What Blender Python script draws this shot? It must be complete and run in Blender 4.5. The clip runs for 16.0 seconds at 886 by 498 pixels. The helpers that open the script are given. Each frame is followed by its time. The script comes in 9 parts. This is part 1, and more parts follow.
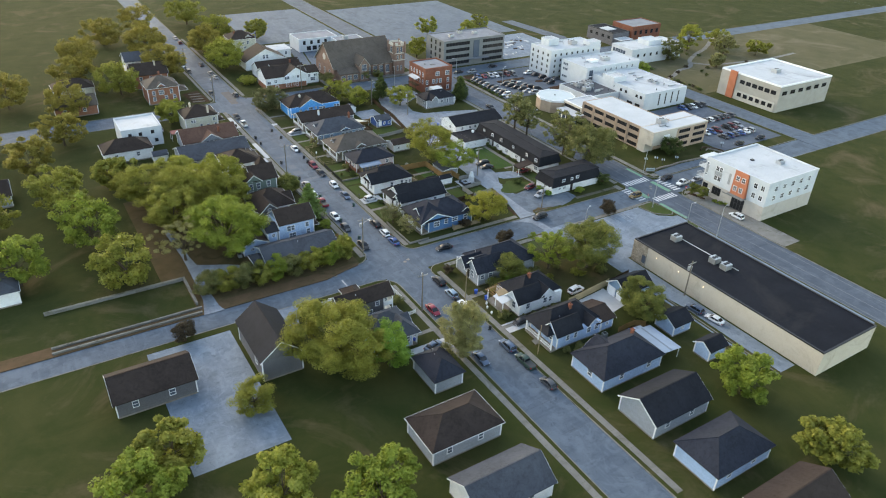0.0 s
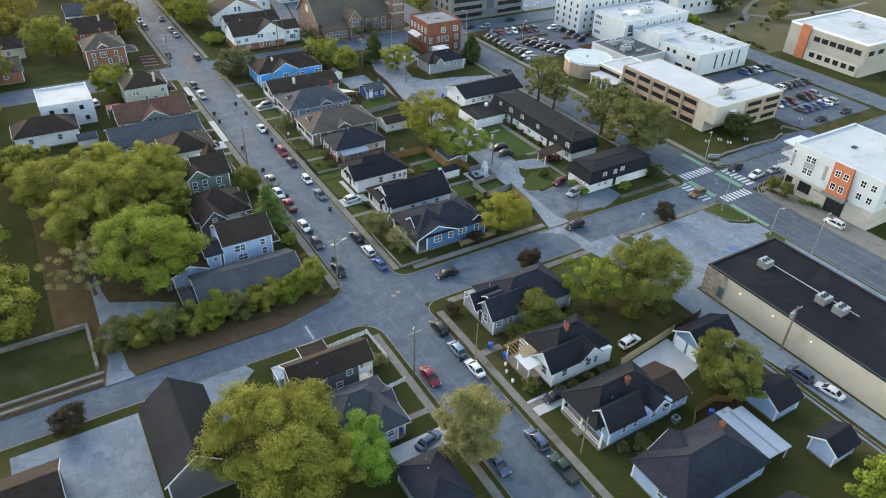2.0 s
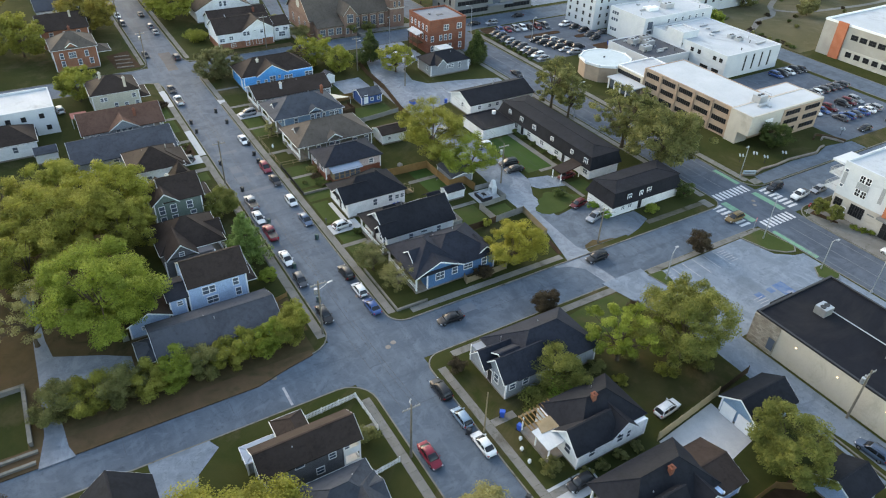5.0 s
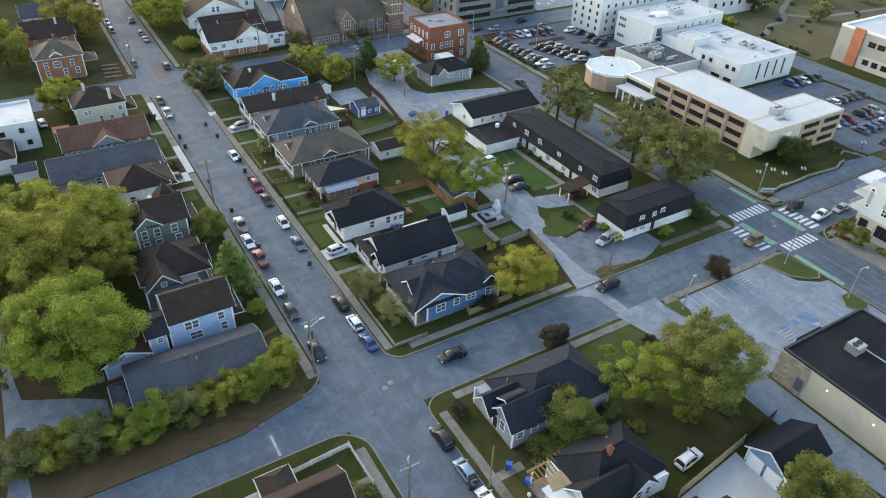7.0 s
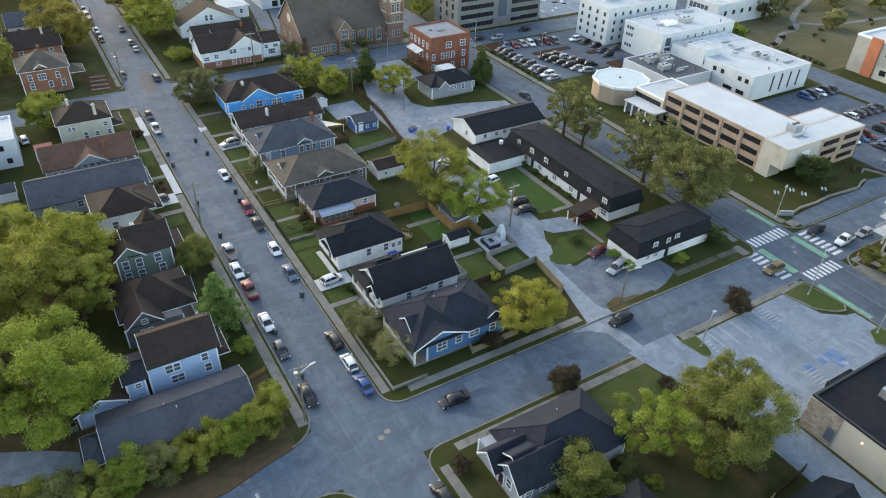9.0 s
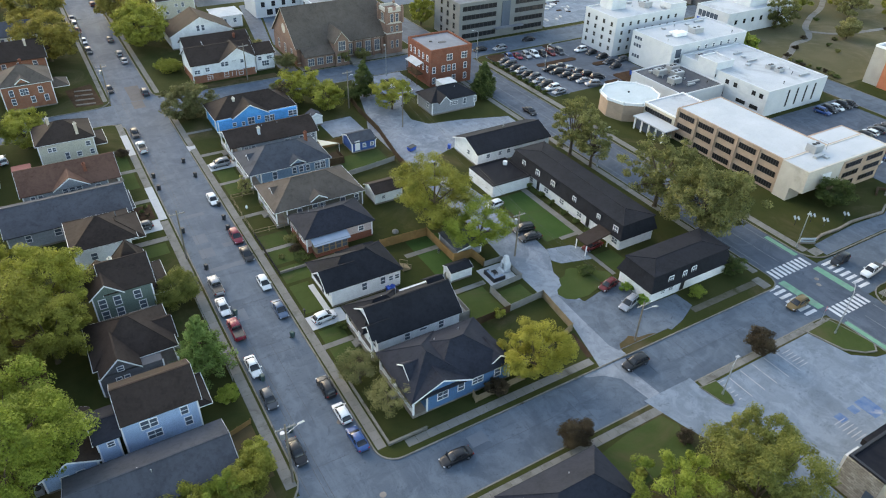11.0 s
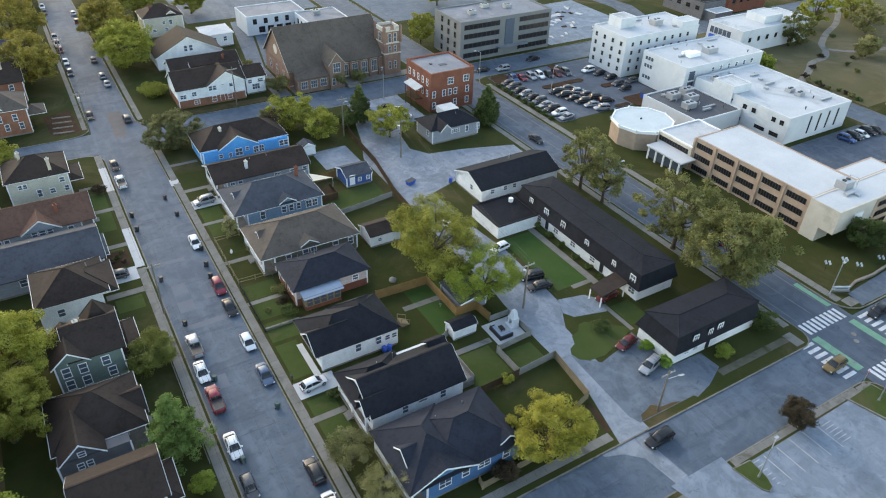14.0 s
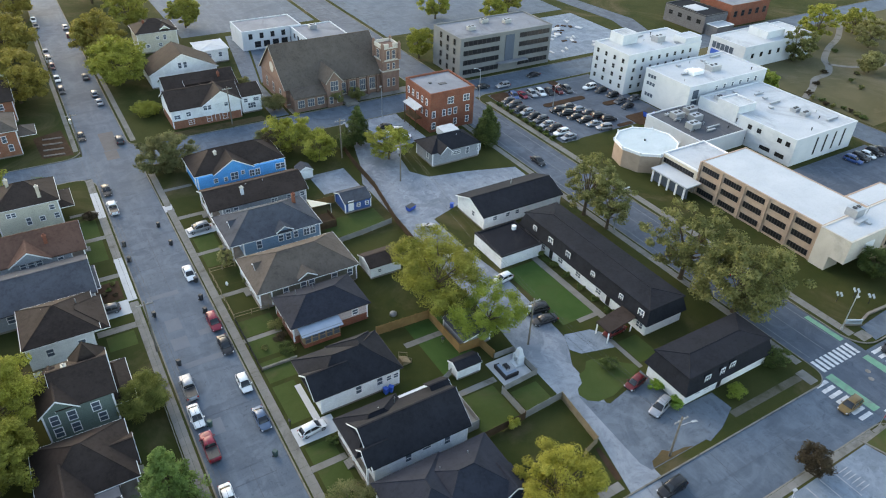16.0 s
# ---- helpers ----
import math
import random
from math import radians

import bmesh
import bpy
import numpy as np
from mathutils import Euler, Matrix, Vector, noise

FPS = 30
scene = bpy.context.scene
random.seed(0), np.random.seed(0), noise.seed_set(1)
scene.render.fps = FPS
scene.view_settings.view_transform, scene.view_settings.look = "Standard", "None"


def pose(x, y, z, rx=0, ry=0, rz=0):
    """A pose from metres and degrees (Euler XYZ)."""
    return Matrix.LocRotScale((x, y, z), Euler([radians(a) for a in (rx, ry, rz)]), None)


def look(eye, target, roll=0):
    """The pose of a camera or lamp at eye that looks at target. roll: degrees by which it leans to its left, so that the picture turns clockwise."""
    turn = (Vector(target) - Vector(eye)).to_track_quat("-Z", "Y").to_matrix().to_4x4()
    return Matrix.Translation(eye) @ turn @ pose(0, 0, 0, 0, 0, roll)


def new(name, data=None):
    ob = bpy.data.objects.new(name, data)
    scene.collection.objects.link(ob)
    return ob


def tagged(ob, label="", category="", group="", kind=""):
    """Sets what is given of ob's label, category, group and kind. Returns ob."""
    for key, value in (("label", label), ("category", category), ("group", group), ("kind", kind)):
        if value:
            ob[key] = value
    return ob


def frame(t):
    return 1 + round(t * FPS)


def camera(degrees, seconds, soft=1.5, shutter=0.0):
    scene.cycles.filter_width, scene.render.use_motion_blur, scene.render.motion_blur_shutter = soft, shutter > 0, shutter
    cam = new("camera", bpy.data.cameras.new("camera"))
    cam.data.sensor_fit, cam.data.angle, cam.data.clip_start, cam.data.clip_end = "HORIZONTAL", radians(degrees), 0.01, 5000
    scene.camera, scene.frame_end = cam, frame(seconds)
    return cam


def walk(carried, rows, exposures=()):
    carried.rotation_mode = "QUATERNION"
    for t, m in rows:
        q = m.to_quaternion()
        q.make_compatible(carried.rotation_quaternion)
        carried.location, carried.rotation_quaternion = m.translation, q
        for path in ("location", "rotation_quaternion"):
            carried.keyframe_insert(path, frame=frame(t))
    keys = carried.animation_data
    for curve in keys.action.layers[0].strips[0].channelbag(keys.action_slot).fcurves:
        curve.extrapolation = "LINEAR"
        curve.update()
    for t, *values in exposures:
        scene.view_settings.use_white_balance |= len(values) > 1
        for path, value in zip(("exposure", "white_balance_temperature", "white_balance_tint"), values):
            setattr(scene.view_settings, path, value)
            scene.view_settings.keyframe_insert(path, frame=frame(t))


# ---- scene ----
# camera
cam = camera(65.03, 16.0, 1.1)
PATH = [  # seconds, x, y, z, yaw, pitch, roll
    (0, -68.97, -121.26, 86.54, -33.02, -30.84, 2.44),
    (0.1, -66.69, -118.18, 85.93, -32.88, -31.31, 2.39),
    (0.2, -64.42, -115.11, 85.31, -32.75, -31.78, 2.34),
    (0.3, -62.14, -112.04, 84.70, -32.61, -32.24, 2.29),
    (0.4, -59.87, -108.97, 84.08, -32.48, -32.71, 2.24),
    (0.5, -57.59, -105.90, 83.46, -32.34, -33.18, 2.19),
    (1, -50.97, -95.65, 78.97, -32.21, -33.85, 2.09),
    (1.5, -46.93, -89.09, 76.46, -32.18, -34.28, 2.09),
    (2, -43.86, -84.33, 75.12, -32.09, -34.68, 2.06),
    (2.5, -41.56, -80.57, 74.02, -32.05, -34.90, 2.05),
    (3, -39.74, -77.51, 73.08, -32.02, -35.00, 2.05),
    (3.5, -38.02, -74.88, 72.41, -31.93, -35.11, 2.03),
    (4, -36.65, -72.38, 71.99, -31.96, -35.25, 2.08),
    (6.5, -30.68, -62.22, 70.84, -31.86, -35.51, 2.04),
    (7, -29.61, -60.32, 70.69, -31.86, -35.49, 2.03),
    (7.5, -28.42, -58.48, 70.52, -31.79, -35.47, 2.00),
    (8, -27.39, -56.57, 70.51, -31.81, -35.50, 2.02),
    (8.5, -26.34, -54.79, 70.31, -31.79, -35.42, 1.98),
    (9, -25.25, -52.87, 70.32, -31.78, -35.42, 2.01),
    (11.5, -19.46, -42.84, 70.16, -31.74, -35.37, 2.00),
    (12, -18.34, -40.87, 70.09, -31.75, -35.29, 1.97),
    (12.5, -17.22, -39.03, 70.30, -31.70, -35.31, 1.92),
    (13, -16.21, -37.15, 70.37, -31.74, -35.27, 1.93),
    (13.5, -15.22, -35.40, 70.47, -31.72, -35.21, 1.91),
    (14, -14.45, -33.79, 70.65, -31.78, -35.14, 1.97),
    (14.5, -13.71, -32.23, 71.01, -31.82, -35.12, 2.01),
    (15, -13.13, -30.74, 71.46, -31.94, -35.09, 2.05),
    (15.5, -12.58, -29.54, 71.83, -31.98, -34.96, 2.07),
    (16, -12.60, -28.40, 72.75, -32.24, -34.96, 2.18),
]
walk(cam, [(t, pose(x, y, z, 90 + p, 0, yw) @ pose(0, 0, 0, 0, 0, r)) for t, x, y, z, yw, p, r in PATH],
     exposures=[(0.0, 2.24, 10700, 9), (16.0, 2.2, 10000, 9)])

# soft evening sky, and a low veiled sun beyond the far end of the long street
world = bpy.data.worlds.new("world")
scene.world = world
world.use_nodes = True
sky = world.node_tree.nodes.new("ShaderNodeTexSky")
sky.sky_type, sky.sun_disc = "NISHITA", False
sky.sun_elevation, sky.sun_rotation = radians(24), radians(-12)
sky.air_density, sky.dust_density, sky.ozone_density = 1.0, 0.8, 3.2
back = world.node_tree.nodes["Background"]
back.inputs[1].default_value = 0.15
world.node_tree.links.new(sky.outputs[0], back.inputs[0])
sun = new("sun", bpy.data.lights.new("sun", "SUN"))
sun.data.energy, sun.data.angle, sun.data.color = 0.3, radians(45), (1.0, 0.98, 0.96)
sun.matrix_world = look((-19, 90, 40), (0, 0, 0))


# ---- materials
def nodes_of(name):
    m = bpy.data.materials.new(name)
    m.use_nodes = True
    nt = m.node_tree
    return m, nt, nt.nodes["Principled BSDF"]


def mixc(nt, fac, a, b):
    n = nt.nodes.new("ShaderNodeMix")
    n.data_type = "RGBA"
    for sock, v in ((n.inputs[0], fac), (n.inputs[6], a), (n.inputs[7], b)):
        if isinstance(v, (tuple, list)):
            sock.default_value = (*v, 1) if len(v) == 3 else v
        elif isinstance(v, (int, float)):
            sock.default_value = v
        else:
            nt.links.new(v, sock)
    return n.outputs[2]


def ramp(nt, fac, lo, hi):
    n = nt.nodes.new("ShaderNodeMapRange")
    n.inputs[1].default_value, n.inputs[2].default_value = lo, hi
    nt.links.new(fac, n.inputs[0])
    return n.outputs[0]


def noise_tex(nt, co, scale, detail=5.0, rough=0.6, dist=0.0):
    n = nt.nodes.new("ShaderNodeTexNoise")
    n.inputs["Scale"].default_value, n.inputs["Detail"].default_value = scale, detail
    n.inputs["Roughness"].default_value, n.inputs["Distortion"].default_value = rough, dist
    nt.links.new(co, n.inputs["Vector"])
    return n.outputs["Fac"]


def place(nt):
    return nt.nodes.new("ShaderNodeNewGeometry").outputs["Position"]


def scaled(nt, co, s):
    n = nt.nodes.new("ShaderNodeMapping")
    n.inputs["Scale"].default_value = s
    nt.links.new(co, n.inputs["Vector"])
    return n.outputs[0]


def bump(nt, bsdf, height, dist=0.02, strength=0.5):
    n = nt.nodes.new("ShaderNodeBump")
    n.inputs["Strength"].default_value, n.inputs["Distance"].default_value = strength, dist
    nt.links.new(height, n.inputs["Height"])
    nt.links.new(n.outputs[0], bsdf.inputs["Normal"])


def surf(name, a, b, big=0.35, fine=9.0, rough=0.85, spec=0.2, relief=0.02, stain=None, metal=0.0, vary=0.0):
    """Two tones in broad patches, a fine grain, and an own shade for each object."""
    m, nt, s = nodes_of(name)
    co = place(nt)
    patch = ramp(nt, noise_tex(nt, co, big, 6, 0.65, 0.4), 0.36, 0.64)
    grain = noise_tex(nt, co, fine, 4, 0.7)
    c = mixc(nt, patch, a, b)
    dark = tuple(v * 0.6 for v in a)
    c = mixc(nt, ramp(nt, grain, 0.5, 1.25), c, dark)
    if stain:
        c = mixc(nt, ramp(nt, noise_tex(nt, co, big * 0.37, 7, 0.7, 1.2), 0.53, 0.68), c, stain)
    if vary:
        info = nt.nodes.new("ShaderNodeObjectInfo").outputs["Random"]
        c = mixc(nt, ramp(nt, info, -0.2, 1.0 / vary), c, tuple(v * 0.4 for v in a))
    nt.links.new(c, s.inputs["Base Color"])
    s.inputs["Roughness"].default_value, s.inputs["Specular IOR Level"].default_value = rough, spec
    s.inputs["Metallic"].default_value = metal
    if relief:
        bump(nt, s, grain, relief)
    return m


def courses(name, a, b, pitch, mortar=None, rough=0.8, spec=0.25, relief=0.02, length=1e3, up=True):
    """Boards, shingles or bricks in courses: lines across the height, and joints along them."""
    m, nt, s = nodes_of(name)
    co = place(nt)
    sep = nt.nodes.new("ShaderNodeSeparateXYZ")
    nt.links.new(co, sep.inputs[0])
    along = nt.nodes.new("ShaderNodeMath")
    along.operation = "ADD"
    nt.links.new(sep.outputs[0], along.inputs[0])
    nt.links.new(sep.outputs[1], along.inputs[1])
    comb = nt.nodes.new("ShaderNodeCombineXYZ")
    nt.links.new(along.outputs[0], comb.inputs[0])
    nt.links.new(sep.outputs[2], comb.inputs[1])
    br = nt.nodes.new("ShaderNodeTexBrick")
    nt.links.new(comb.outputs[0], br.inputs["Vector"])
    br.inputs["Scale"].default_value = 1.0
    br.inputs["Brick Width"].default_value, br.inputs["Row Height"].default_value = length, pitch
    br.inputs["Mortar Size"].default_value, br.inputs["Mortar Smooth"].default_value = pitch * 0.07, 0.3
    br.inputs["Color1"].default_value, br.inputs["Color2"].default_value = (*a, 1), (*b, 1)
    br.inputs["Mortar"].default_value = (*(mortar or tuple(v * 0.55 for v in a)), 1)
    patch = ramp(nt, noise_tex(nt, co, 0.5, 6, 0.7, 0.5), 0.42, 0.8)
    c = mixc(nt, patch, br.outputs["Color"], tuple(v * 0.72 for v in b))
    c = mixc(nt, ramp(nt, noise_tex(nt, co, 7, 4, 0.7), 0.55, 1.3), c, tuple(v * 0.5 for v in a))
    nt.links.new(c, s.inputs["Base Color"])
    s.inputs["Roughness"].default_value, s.inputs["Specular IOR Level"].default_value = rough, spec
    bump(nt, s, br.outputs["Fac"], -relief, 0.6)
    return m


def shingle(name, a, b):
    """Asphalt shingles: mottled tabs with weather streaks."""
    m, nt, s = nodes_of(name)
    co = place(nt)
    tabs = nt.nodes.new("ShaderNodeTexVoronoi")
    tabs.inputs["Scale"].default_value = 1.0
    nt.links.new(scaled(nt, co, (3.2, 3.2, 5.0)), tabs.inputs["Vector"])
    c = mixc(nt, tabs.outputs["Color"], a, b)
    hue = nt.nodes.new("ShaderNodeMix")
    c = mixc(nt, ramp(nt, noise_tex(nt, co, 0.22, 6, 0.7, 0.8), 0.38, 0.66), c, tuple(v * 1.2 for v in b))
    c = mixc(nt, ramp(nt, noise_tex(nt, scaled(nt, co, (0.9, 0.9, 0.1)), 1.6, 5, 0.7), 0.52, 0.85), c, tuple(v * 0.7 for v in a))
    nt.nodes.remove(hue)
    nt.links.new(c, s.inputs["Base Color"])
    s.inputs["Roughness"].default_value, s.inputs["Specular IOR Level"].default_value = 0.8, 0.13
    bump(nt, s, tabs.outputs["Distance"], 0.015, 0.4)
    return m


def leafy(name, dark, mid, light):
    m, nt, s = nodes_of(name)
    isl = nt.nodes.new("ShaderNodeNewGeometry")
    dark, mid, light = (tuple(v * k + 0.03 * sum(col) / 3 for v in col) for col, k in ((dark, 0.76), (mid, 0.78), (light, 0.8)))
    c = mixc(nt, ramp(nt, isl.outputs["Random Per Island"], -0.7, 0.6), dark, mid)
    c = mixc(nt, ramp(nt, isl.outputs["Random Per Island"], 0.5, 1.7), c, light)
    c = mixc(nt, ramp(nt, noise_tex(nt, isl.outputs["Position"], 0.5, 3, 0.6), 0.46, 0.7), c, light)
    c = mixc(nt, ramp(nt, noise_tex(nt, isl.outputs["Position"], 0.32, 4, 0.6), 0.52, 0.72), c, dark)
    nt.links.new(c, s.inputs["Base Color"])
    s.inputs["Roughness"].default_value, s.inputs["Specular IOR Level"].default_value = 0.7, 0.2
    tr = nt.nodes.new("ShaderNodeBsdfTranslucent")
    nt.links.new(c, tr.inputs[0])
    mx = nt.nodes.new("ShaderNodeMixShader")
    mx.inputs[0].default_value = 0.42
    nt.links.new(s.outputs[0], mx.inputs[1])
    nt.links.new(tr.outputs[0], mx.inputs[2])
    nt.links.new(mx.outputs[0], nt.nodes["Material Output"].inputs[0])
    return m


def gloss(name, c, rough=0.3, metal=0.0, spec=0.5, coat=0.0, emit=0.0):
    m, nt, s = nodes_of(name)
    col = mixc(nt, ramp(nt, noise_tex(nt, place(nt), 2.2, 5, 0.7), 0.45, 0.85), c, tuple(v * 0.8 for v in c))
    nt.links.new(col, s.inputs["Base Color"])
    s.inputs["Roughness"].default_value, s.inputs["Metallic"].default_value = rough, metal
    s.inputs["Specular IOR Level"].default_value, s.inputs["Coat Weight"].default_value = spec, coat
    s.inputs["Coat Roughness"].default_value = 0.15
    if emit:
        s.inputs["Emission Color"].default_value, s.inputs["Emission Strength"].default_value = (*c, 1), emit
    return m


def road_mat(name, a, b, crack=0.5, streak=0.12):
    m, nt, s = nodes_of(name)
    co = place(nt)
    grain = noise_tex(nt, co, 14, 3, 0.7)
    c = mixc(nt, ramp(nt, noise_tex(nt, co, 0.09, 7, 0.68, 0.8), 0.36, 0.62), a, b)
    c = mixc(nt, ramp(nt, noise_tex(nt, scaled(nt, co, (1.0, streak, 1.0)), 0.55, 5, 0.7, 0.3), 0.5, 0.78), c, tuple(v * 1.3 for v in b))
    c = mixc(nt, ramp(nt, noise_tex(nt, scaled(nt, co, (streak, 1.0, 1.0)), 0.5, 5, 0.7, 0.3), 0.52, 0.78), c, tuple(v * 0.8 for v in a))
    c = mixc(nt, ramp(nt, noise_tex(nt, co, 0.8, 6, 0.75, 1.5), 0.56, 0.72), c, tuple(v * 0.62 for v in a))
    c = mixc(nt, ramp(nt, noise_tex(nt, co, 0.22, 8, 0.62, 1.8), 0.5, 0.62), c, mixc(nt, 0.6, c, tuple(v * 1.22 for v in b)))
    c = mixc(nt, ramp(nt, noise_tex(nt, scaled(nt, co, (1, 1, 3)), 0.13, 6, 0.6, 1.0), 0.55, 0.63), c, mixc(nt, 0.5, c, tuple(v * 0.74 for v in a)))
    vor = nt.nodes.new("ShaderNodeTexVoronoi")
    vor.feature = "DISTANCE_TO_EDGE"
    vor.inputs["Scale"].default_value = 0.16
    warp = nt.nodes.new("ShaderNodeTexNoise")
    warp.inputs["Scale"].default_value = 0.5
    warp.inputs["Detail"].default_value = 6
    nt.links.new(co, warp.inputs["Vector"])
    nt.links.new(mixc(nt, 0.55, co, scaled(nt, warp.outputs["Color"], (14, 14, 14))), vor.inputs["Vector"])
    c = mixc(nt, ramp(nt, vor.outputs["Distance"], 0.009, 0.0), c, mixc(nt, crack, c, tuple(v * 0.35 for v in a)))
    c = mixc(nt, ramp(nt, grain, 0.5, 1.2), c, tuple(v * 0.5 for v in a))
    nt.links.new(c, s.inputs["Base Color"])
    s.inputs["Roughness"].default_value, s.inputs["Specular IOR Level"].default_value = 0.8, 0.25
    bump(nt, s, grain, 0.01, 0.4)
    return m


ASPHALT = road_mat("asphalt", (0.066, 0.094, 0.128), (0.088, 0.119, 0.155), 0.25)
ASPHALT_DARK = road_mat("dark_asphalt", (0.06, 0.08, 0.108), (0.08, 0.102, 0.132), 0.2)
LOT = road_mat("worn_lot", (0.13, 0.172, 0.222), (0.172, 0.218, 0.268), 0.45, 0.35)
GRAVEL = road_mat("pale_gravel", (0.14, 0.172, 0.215), (0.21, 0.242, 0.28), 0.1, 0.45)
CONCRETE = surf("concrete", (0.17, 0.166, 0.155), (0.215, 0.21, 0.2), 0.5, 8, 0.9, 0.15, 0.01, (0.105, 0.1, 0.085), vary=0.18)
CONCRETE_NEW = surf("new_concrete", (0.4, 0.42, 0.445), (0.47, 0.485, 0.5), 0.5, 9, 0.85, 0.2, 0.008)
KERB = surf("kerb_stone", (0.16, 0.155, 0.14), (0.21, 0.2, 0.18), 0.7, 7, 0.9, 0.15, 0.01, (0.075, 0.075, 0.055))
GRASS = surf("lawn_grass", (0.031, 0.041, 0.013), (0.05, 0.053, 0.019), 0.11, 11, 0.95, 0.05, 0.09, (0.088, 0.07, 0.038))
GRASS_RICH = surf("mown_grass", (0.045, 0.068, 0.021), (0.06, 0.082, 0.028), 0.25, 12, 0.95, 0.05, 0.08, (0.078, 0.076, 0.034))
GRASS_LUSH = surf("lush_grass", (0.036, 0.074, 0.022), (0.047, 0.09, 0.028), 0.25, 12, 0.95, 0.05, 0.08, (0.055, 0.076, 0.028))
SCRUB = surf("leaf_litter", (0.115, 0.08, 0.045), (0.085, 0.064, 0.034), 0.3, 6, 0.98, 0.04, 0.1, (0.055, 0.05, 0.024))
MULCH = surf("bark_mulch", (0.05, 0.03, 0.02), (0.075, 0.045, 0.03), 0.6, 9, 0.98, 0.05, 0.06)
PAINT_LINE = surf("road_paint", (0.62, 0.63, 0.65), (0.5, 0.51, 0.53), 1.5, 12, 0.8, 0.2, 0.0, (0.33, 0.34, 0.36))
PAINT_OLD = surf("worn_line", (0.4, 0.41, 0.43), (0.3, 0.31, 0.34), 1.5, 9, 0.85, 0.2, 0.0, (0.22, 0.23, 0.26))
PAINT_GREEN = surf("green_paint", (0.12, 0.3, 0.2), (0.17, 0.34, 0.24), 0.9, 9, 0.85, 0.2, 0.0, (0.16, 0.2, 0.19))
PAINT_BLUE = surf("blue_paint", (0.06, 0.13, 0.28), (0.12, 0.19, 0.3), 0.9, 9, 0.85, 0.2, 0.0, (0.28, 0.3, 0.34))

ROOF_NAVY = shingle("charcoal_shingle", (0.0135, 0.0165, 0.0245), (0.021, 0.025, 0.036))
ROOF_BLACK = shingle("black_shingle", (0.0095, 0.0108, 0.0148), (0.0155, 0.0172, 0.0225))
ROOF_SLATE = shingle("slate_shingle", (0.04, 0.046, 0.058), (0.055, 0.062, 0.076))
ROOF_BROWN = shingle("brown_shingle", (0.025, 0.0175, 0.0155), (0.037, 0.027, 0.024))
ROOF_TAUPE = shingle("taupe_shingle", (0.07, 0.056, 0.048), (0.094, 0.078, 0.068))
ROOF_RED = shingle("red_brown_shingle", (0.085, 0.043, 0.032), (0.115, 0.062, 0.047))
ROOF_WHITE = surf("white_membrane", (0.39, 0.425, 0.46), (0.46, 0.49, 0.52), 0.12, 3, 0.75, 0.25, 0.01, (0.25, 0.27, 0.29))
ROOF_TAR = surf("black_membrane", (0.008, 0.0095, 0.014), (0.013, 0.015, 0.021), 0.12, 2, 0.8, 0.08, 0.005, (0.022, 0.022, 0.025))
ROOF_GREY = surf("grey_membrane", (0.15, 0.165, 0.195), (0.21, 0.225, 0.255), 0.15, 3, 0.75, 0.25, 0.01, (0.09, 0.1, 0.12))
ROOF_METAL = courses("blue_metal_sheet", (0.21, 0.28, 0.37), (0.24, 0.31, 0.4), 0.4, None, 0.45, 0.5)

WHITE = surf("white_trim", (0.78, 0.79, 0.8), (0.72, 0.735, 0.75), 0.6, 6, 0.6, 0.3, 0.003)
SIDE_WHITE = courses("white_siding", (0.78, 0.8, 0.82), (0.74, 0.765, 0.79), 0.16, (0.6, 0.62, 0.65))
SIDE_BLUE = courses("blue_siding", (0.06, 0.18, 0.35), (0.07, 0.2, 0.38), 0.15)
SIDE_LIGHTBLUE = courses("pale_blue_siding", (0.32, 0.47, 0.68), (0.35, 0.5, 0.71), 0.15)
SIDE_BRIGHT = courses("bright_blue_siding", (0.04, 0.36, 0.78), (0.045, 0.4, 0.82), 0.15)
SIDE_STEEL = courses("steel_blue_siding", (0.17, 0.28, 0.4), (0.19, 0.31, 0.43), 0.15)
SIDE_GREY = courses("grey_siding", (0.27, 0.3, 0.34), (0.31, 0.34, 0.38), 0.15)
SIDE_SLATE = courses("dark_grey_siding", (0.12, 0.12, 0.132), (0.138, 0.138, 0.15), 0.15)
SIDE_OLIVE = courses("olive_siding", (0.13, 0.125, 0.1), (0.15, 0.145, 0.12), 0.15)
SIDE_GREEN = courses("sage_green_siding", (0.12, 0.17, 0.155), (0.14, 0.19, 0.175), 0.15)
SIDE_CREAM = courses("cream_siding", (0.5, 0.49, 0.41), (0.55, 0.54, 0.46), 0.15)
SIDE_PINK = courses("pale_pink_siding", (0.52, 0.43, 0.43), (0.56, 0.47, 0.47), 0.15)
SIDE_NAVY = courses("navy_siding", (0.03, 0.095, 0.28), (0.036, 0.11, 0.31), 0.18)
BRICK_RED = courses("red_brick", (0.25, 0.085, 0.055), (0.2, 0.07, 0.048), 0.085, (0.2, 0.13, 0.1), 0.85, 0.15, 0.01, 0.25)
BRICK_ORANGE = courses("orange_brick", (0.33, 0.135, 0.085), (0.27, 0.11, 0.07), 0.085, (0.25, 0.16, 0.12), 0.85, 0.15, 0.01, 0.25)
BRICK_CHURCH = courses("brown_brick", (0.27, 0.16, 0.125), (0.21, 0.13, 0.105), 0.085, (0.2, 0.16, 0.14), 0.85, 0.15, 0.01, 0.25)
